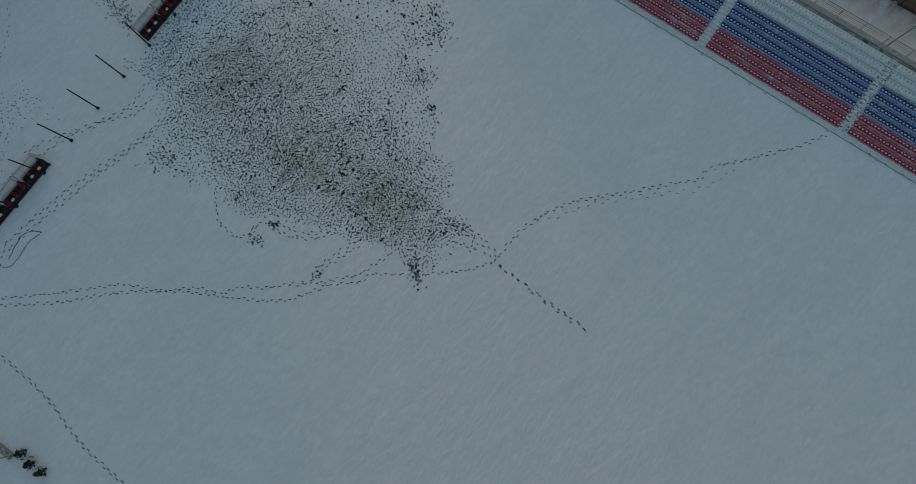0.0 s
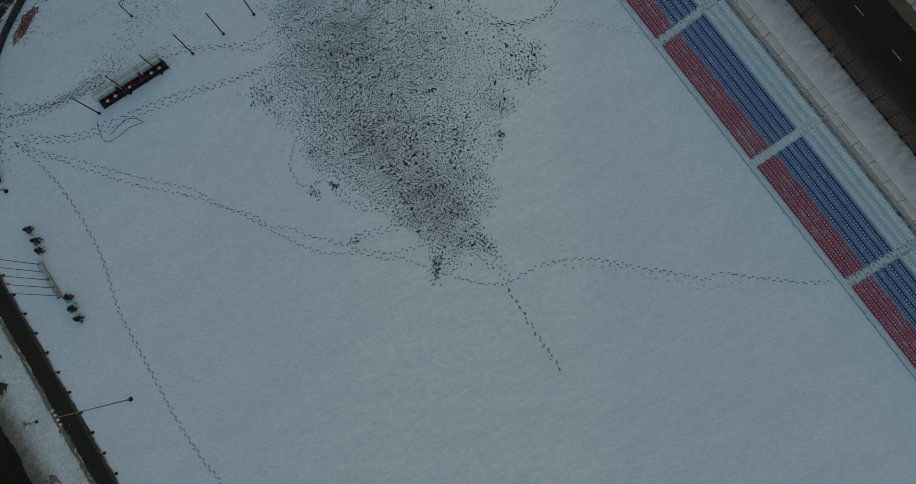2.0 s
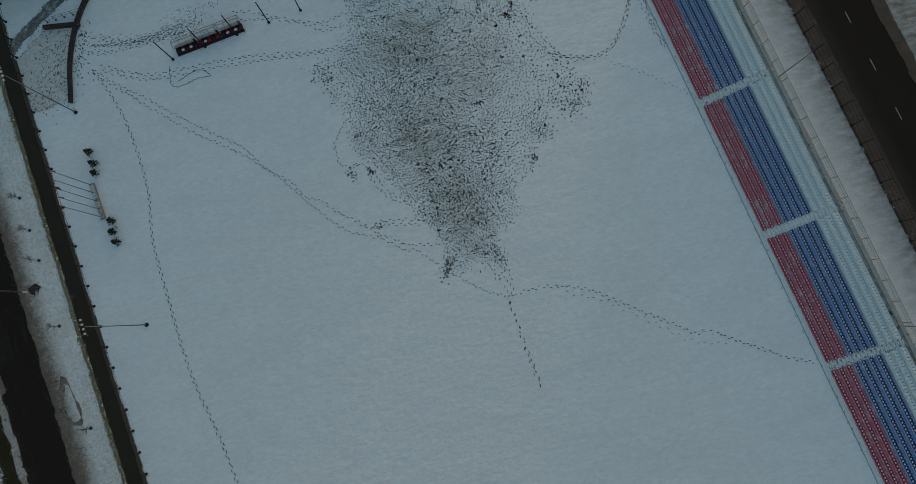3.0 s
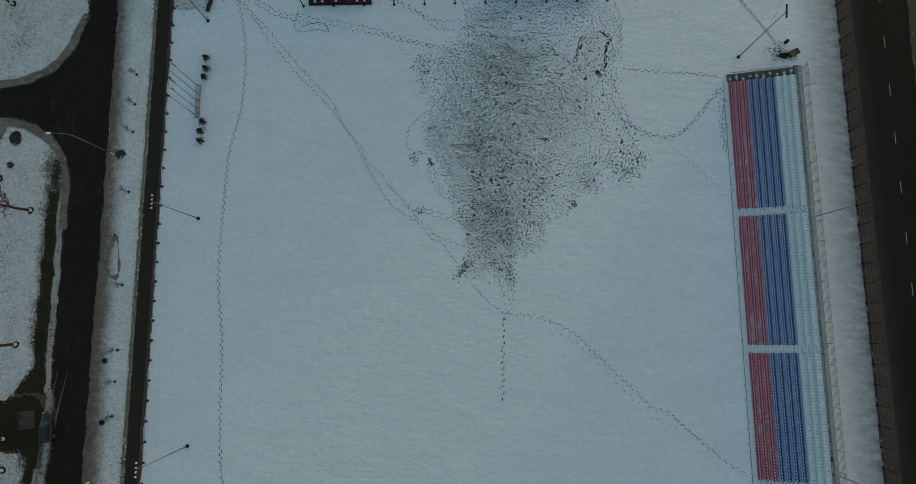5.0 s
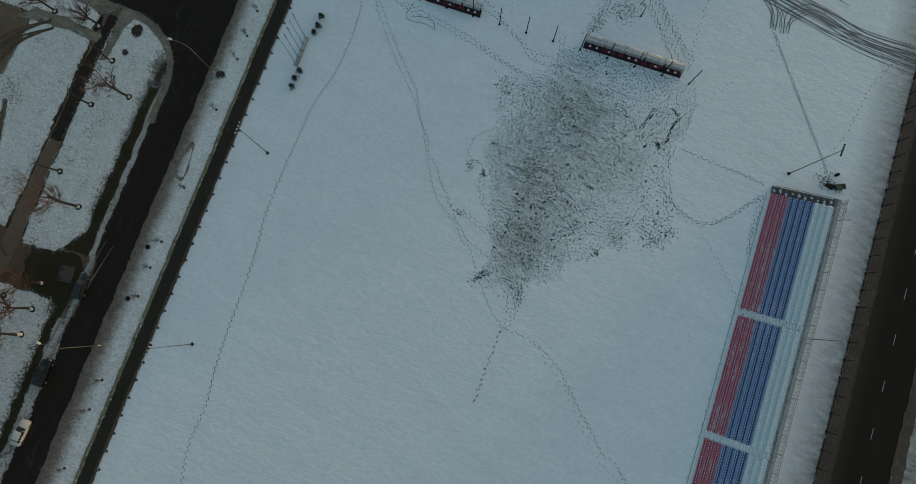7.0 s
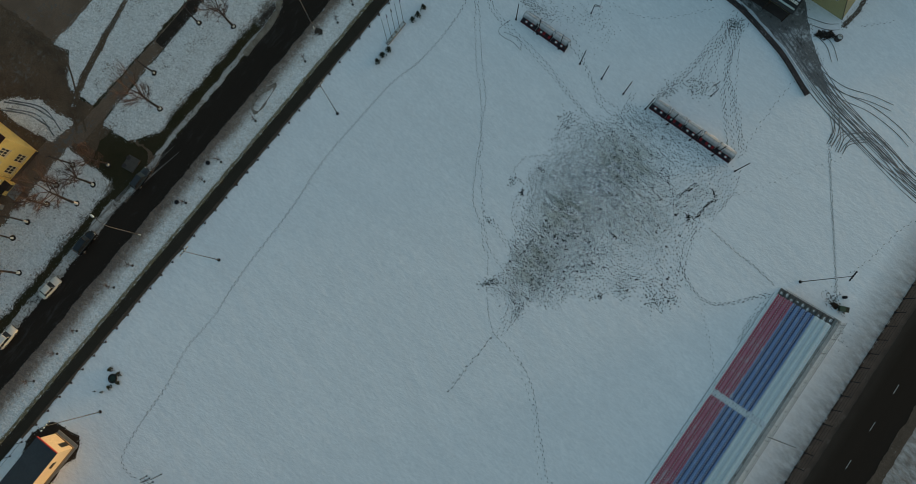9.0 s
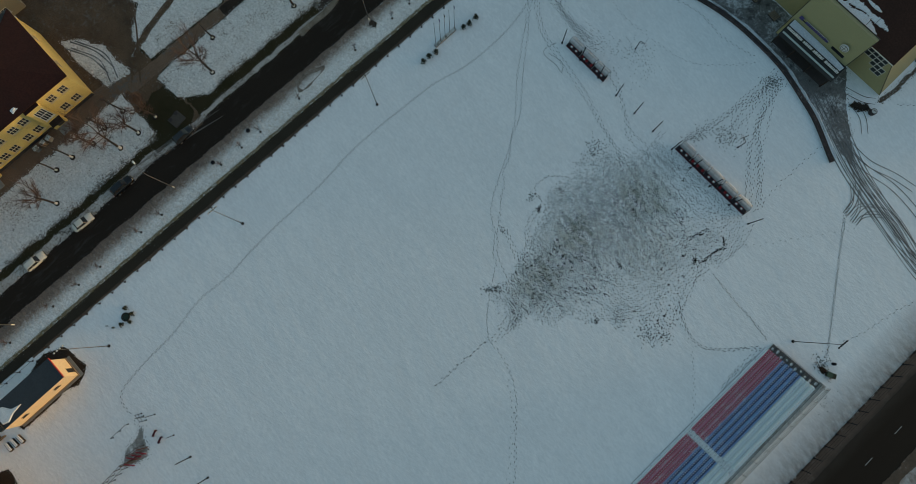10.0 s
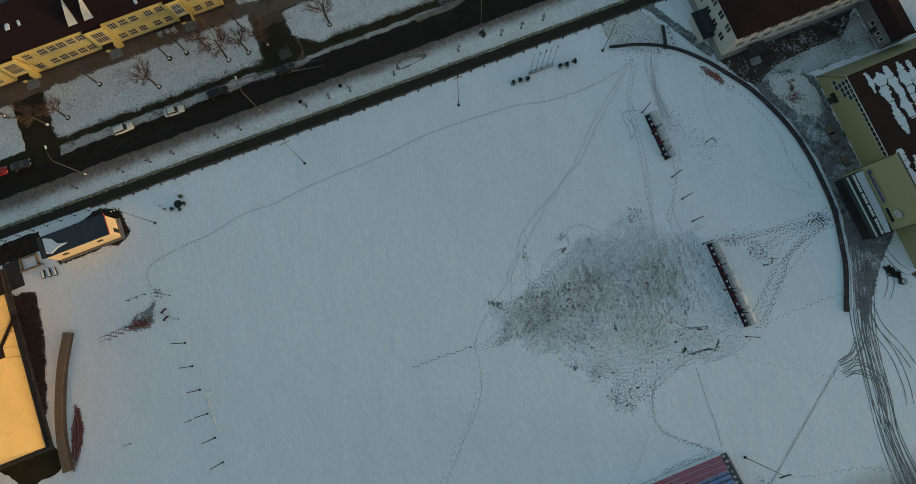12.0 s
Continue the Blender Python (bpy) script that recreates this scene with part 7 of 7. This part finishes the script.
# west trail from the low wall to the exercise yard, and the pair of trails to the trodden part
trail([(-34.8, 55.8), (-33.6, 52.0), (-32.5, 45.2), (-32.8, 35.9), (-34.5, 28.1), (-35.0, 20.7), (-35.4, 13.4), (-35.4, 7.3), (-34.7, 0.6), (-34.4, -5.7), (-34.4, -11.5), (-34.0, -19.2), (-33.3, -25.7), (-33.6, -32.5), (-32.2, -39.5),
       (-31.7, -46.8), (-30.9, -52.2), (-29.3, -54.4), (-26.2, -54.8)], 0.5, 0.13, 1.15, 0.03, 3, 1.4)
trail([(-34.6, 55.6), (-32.0, 52.0), (-28.7, 48.4), (-25.2, 44.0), (-21.3, 39.6), (-18.0, 35.9), (-16.4, 32.4), (-13.3, 28.4), (-12.3, 25.9), (-10.6, 24.7), (-8.9, 22.1), (-6.9, 20.0), (-5.6, 18.2), (-3.6, 16.2), (-1.6, 14.3), (0.8, 13.2), (3.6, 12.2)], 0.5, 0.09, 0.95)
trail([(-34.9, 55.2), (-31.8, 51.2), (-28.3, 46.4), (-23.8, 40.8), (-18.9, 35.6), (-15.1, 30.4), (-13.0, 26.4), (-10.8, 22.4), (-9.5, 20.3), (-8.0, 18.7), (-4.9, 16.6), (-3.2, 14.8), (-1.9, 13.4), (-0.6, 13.0), (0.4, 11.4),
       (2.4, 8.6), (4.4, 6.0), (6.4, 3.8), (8.4, 2.3)], 0.5, 0.09, 0.95)
trail([(9.8, 8.5), (9.4, 5.0), (8.5, 2.1)])
trail([(10.6, 8.6), (10.2, 5.4), (9.4, 2.1)])
trail([(8.5, 2.1), (11.3, 1.9), (14.3, 1.3), (18.5, -0.6), (21.5, -3.2), (24.5, -6.3), (27.3, -9.0), (30.4, -12.1), (32.2, -12.6), (36.2, -16.0), (40.7, -19.9), (44.0, -22.0)], 0.5, 0.12, 1.0)
trail([(15.9, 0.0), (21.4, -4.0), (25.6, -8.6), (30.0, -13.3), (34.0, -15.0)], 0.9, 0.14, 1.0, k=1)
for o in (-0.1, 0.12):
    trail([(8.5 + o, 2.1), (8.5, -1.4), (8.2 + o, -6.3), (8.2, -11.0)], 0.9, 0.1, 1.1)
for o in (-0.5, 0.3):
    trail([(-33.6, 55.6 + o), (-28.0, 51.8 + o), (-23.0, 50.5 + o), (-17.3, 49.5 + o), (-11.8, 48.2 + o), (-5.8, 46.3 + 0.6 * o), (1.1, 44.6 + 0.5 * o)], 0.5)
for i in range(7):
    trail([(-33.4 + rnd.gauss(0, 0.8), 59.6 + rnd.gauss(0, 0.8)), (-27.0, 57.4 + rnd.gauss(0, 0.9)), (-22.5, 57.0 + rnd.gauss(0, 0.9)), (-17, 57.8 + rnd.gauss(0, 1.4))], 0.6, k=3 if i % 2 else 1)
swarm([(-21.5, 57.0), (-20.0, 57.6)], 110, 1.2, 0.8, 1)
swarm([(-19, 57), (-13, 61.5), (-11.5, 62.5)], 120, 1.5, 0.75)
swarm([(-11, 62.5), (-9, 61.5), (-8, 58)], 60, 1.6, 0.75)
trail([(-13.7, 55.0), (-8.4, 53.3), (-6.2, 52.0), (-3.9, 50.7), (-2.8, 49.7), (-1.9, 48.6), (0.2, 48.0), (1.9, 48.1)])
trail([(-13.2, 56.4), (-9.9, 55.0), (-5.6, 52.0), (-1.6, 49.6), (1.0, 47.6)])
trail([(-26.6, 69.2), (-22, 66.0), (-17.4, 65.5), (-9, 66.3), (-3, 68.0), (2, 72.4), (6, 77.4)], 0.7, k=1)
trail([(-20, 73), (-10, 76.6), (-2, 76.4), (5, 78)], 0.6)
swarm([(-26.5, 68.2), (-23.0, 70.6), (-20, 72.6)], 70, 0.8)
trail([(-24.0, 52.0), (-24.6, 48.9), (-23.0, 48.3), (-20.6, 48.5), (-18.9, 48.1), (-20.4, 49.7), (-23.8, 49.1)], 0.3, 0.02, 0.9, 0.03)
trail([(28.4, 40.9), (34.1, 40.2), (39.2, 39.9), (43.8, 39.2)], 0.5, 0.1, 1.2)
trail([(27.7, 32.3), (31.0, 30.6), (35.2, 29.4), (38.8, 31.5), (42.0, 35.4), (43.9, 37.6)], 0.45, 0.16, 1.2)
trail([(27.0, 33.5), (30.0, 31.0), (34.8, 29.0), (38.4, 30.9), (41.6, 34.6), (44.0, 36.9)], 0.8)
trail([(35.3, 28.1), (39.0, 24.9), (42.8, 20.9), (45.0, 17.9)], 0.6, k=1)
trail([(44.0, 37.5), (43.4, 33), (43.8, 29), (43.9, 26.4)], 0.7)
swarm([(44.3, 36), (43.7, 30), (44.2, 27)], 40, 0.35)
trail([(44.6, 26), (44.4, 5), (44.3, -15), (44.4, -35)], 1.1, 0.12, 1.0, k=1)
trail([(25.9, 54.5), (25.5, 59.8), (25.5, 66.1), (25.9, 74.0)], 0.8)
for o in (-0.2, 0.0, 0.2):
    trail([(54.17 + o, 43.15), (51.31 + o, 47.62), (46.3 + o, 54.78), (38.56 + o, 66.06), (37.2 + o, 69.0)], 0.36, 0.05, 0.9, k=1 if o else 3)
trail([(53.3, 48.6), (55.0, 53.9), (57.0, 62.6), (61.4, 71.1)], 0.8)
trail([(28.2, 47.5), (33.0, 54.5), (36.5, 60.0), (41.0, 66.5)], 1.2, k=1)
swarm([(54, 42.5), (52.5, 44.5)], 60, 0.7)
swarm([(57.5, 40), (58.5, 37)], 24, 0.7, 1.0, 1)
for i in range(16):
    g = rnd.gauss
    a = [(7.0, 55.8), (12.3, 62.9), (23.3, 55.7), (25.4, 55.9)][i % 4]
    b = [(8.2, 63.1), (11.7, 67.6), (17.4, 63.0), (19.4, 63.6)][i % 4]
    c = [(9.4, 69.6), (10.8, 72.6), (13.8, 68.6), (14.6, 69.0)][i % 4]
    trail([(a[0] + g(0, 0.8), a[1] + g(0, 0.6)), (b[0] + g(0, 0.9), b[1] + g(0, 0.8)), (c[0] + g(0, 0.8), c[1] + g(0, 0.8)), (11.0 + g(0, 0.9), 78.0 + g(0, 0.5))], 0.6)
swarm([(10.2, 61.4), (13.6, 62.8)], 150, 1.1)
swarm([(8.0, 56.2), (8.3, 61.0)], 70, 0.8)
swarm([(10.4, 75.5), (11.2, 78.2)], 110, 0.9)
swarm([(-42.0, 54.0), (-39.5, 59.5), (-38.0, 62)], 420, 1.7, 1.0, 1)
swarm([(-42.0, 54.0), (-39.5, 59.0), (-38.0, 62)], 260, 1.5, 1.0, 0)
swarm([(-36, 55.5), (-35.2, 59.5), (-33.4, 62.4)], 90, 0.9)
for i in range(5):
    trail([(-34.6 + rnd.gauss(0, 0.5), 57.6 + 0.5 * i), (-29.0, 56.6 + 0.3 * i + rnd.gauss(0, 0.3)), (-24.0, 56.2 + 0.35 * i + rnd.gauss(0, 0.3)), (-21.0, 57.2 + rnd.gauss(0, 0.6))], 0.45, 0.12, 0.9, 0.1, 1 + 2 * (i % 2))
swarm([(7.5, 52.2), (14, 52.0), (24, 52.0)], 120, 0.5, 1.0, 1)
swarm([(6.5, 50.6), (10, 50.4), (16, 50.0), (24, 49.6)], 260, 1.2, 0.9, 1)
trail([(-25.5, -54.9), (-24.0, -55.2)], 0.5)
for x, y in ((-81.5, -16.2), (-84.5, -18.0)):
    trail([(x, y), (x + 4, y + 1.8), (x + 7, y + 1.2)], 0.3, 0.05, 1.2, k=1)
trail([(30.02, 90.28), (32.78, 93.08), (34.96, 95.35)], 0.6)
tagged(part("footprints", prints, [print_dark, print_soft, print_black, print_trail]), "countless dark footprints trodden into the snow", "footprints", kind="stuff")

marks = Shape()


def tyre(points, z, wide=0.2, gauge=1.5, k=0):
    """Two wheel marks along a curve."""
    line = curve([(*p, 0) for p in points], 0.5)
    for o in (-gauge / 2, gauge / 2):
        v = []
        for i, p in enumerate(line):
            w = (line[min(i + 1, len(line) - 1)] - line[max(i - 1, 0)]).normalized()
            n = Vector((-w.y, w.x, 0))
            h = wide * (0.5 + 0.25 * noise.noise(Vector((p.x * 0.7, p.y * 0.7, z * 300))))
            v += [p + n * (o - h) + Vector((0, 0, z)), p + n * (o + h) + Vector((0, 0, z))]
        marks.add(v, [(2 * i, 2 * i + 2, 2 * i + 3, 2 * i + 1) for i in range(len(line) - 1)], k)


for i in range(11):
    o, e, s = 0.36 * (i - 5) + rnd.gauss(0, 0.2), 0.28 * (i - 5) + rnd.gauss(0, 0.5), 0.25 * (i - 5) + rnd.gauss(0, 0.4)
    tyre([(9 + i, 82.4 + 0.5 * o), (21.1, 79.8 + o), (28.6, 76.6 + o), (35.0, 74.2 + 0.8 * o), (46.0, 71.8 + e), (54, 70.0 + s), (63.2, 69.6 + s + 0.3 * e)], 0.030 + 0.0011 * i, 0.115, 1.45, i % 4 == 0)
tyre([(28, 77.2), (34.1, 76.6), (40.3, 77.6), (46.1, 77.2), (49.8, 76.2)], 0.044, 0.13, 1.3)
tyre([(28, 78.0), (34.1, 77.8), (39.3, 79.4), (43.5, 80.2)], 0.046, 0.13, 1.3)
tyre([(37.8, 67.0), (37.4, 70.2), (35.2, 73.6), (31, 76)], 0.048, 0.13, 0.9)
tyre([(40.2, 67.0), (40.0, 70.6), (42.6, 73.0), (46, 73.2)], 0.050, 0.13, 0.9)
tyre([(24, 84.6), (27.4, 83.8), (30, 81.6)], 0.052, 0.12, 1.2, 1)
tyre([(21.0, 85.4), (25.0, 86.6), (27.0, 88.0)], 0.054, 0.12, 1.2, 1)
tyre([(-90.5, -19.0), (-85.5, -16.6), (-80.5, -16.0)], 0.07, 0.3, 1.6, 1)
tyre([(-90, -18.2), (-84, -15.6), (-78.5, -16.8)], 0.072, 0.25, 1.6, 1)
for i in range(7):
    tyre([(-61.3, -25 - 1.3 * i), (-60.6, -20.0 + 0.6 * i), (-59.6 + 0.15 * i, -13 + 1.2 * i)], 0.056 + 0.001 * i, 0.05, 0.9 + 0.1 * i, 2)
for x, y, u, v, w in ((37.6, 67.2, 37.0, 70.0, 34.6), (38.6, 67.4, 38.6, 70.4, 41.0), (40.4, 67.2, 40.6, 69.6, 43.6), (39.6, 66.8, 39.0, 69.6, 36.6)):
    tyre([(x, y), (u, v), (w, 72.6)], 0.0555, 0.11, 0.5)
for i in range(4):
    g = rnd.gauss
    tyre([(-118, 8 + g(0, 5)), (-104, 10 + g(0, 4)), (-94 + g(0, 1), 15 + g(0, 3)), (-89, 22 + g(0, 1.2)), (-84, 27.6 + g(0, 0.4))], 0.088 + 0.001 * i, rnd.uniform(0.2, 0.4), 1.5, 3)
tyre([(-98, -6), (-91, -5), (-86, -6.5), (-80, -10.5), (-75, -14)], 0.096, 0.3, 1.6, 3)
tagged(part("tyre_marks", marks, [tyre_mark, ice_mud, slush, drive_mud]), "dark curving tyre marks in the snow", "tyre marks", kind="stuff")
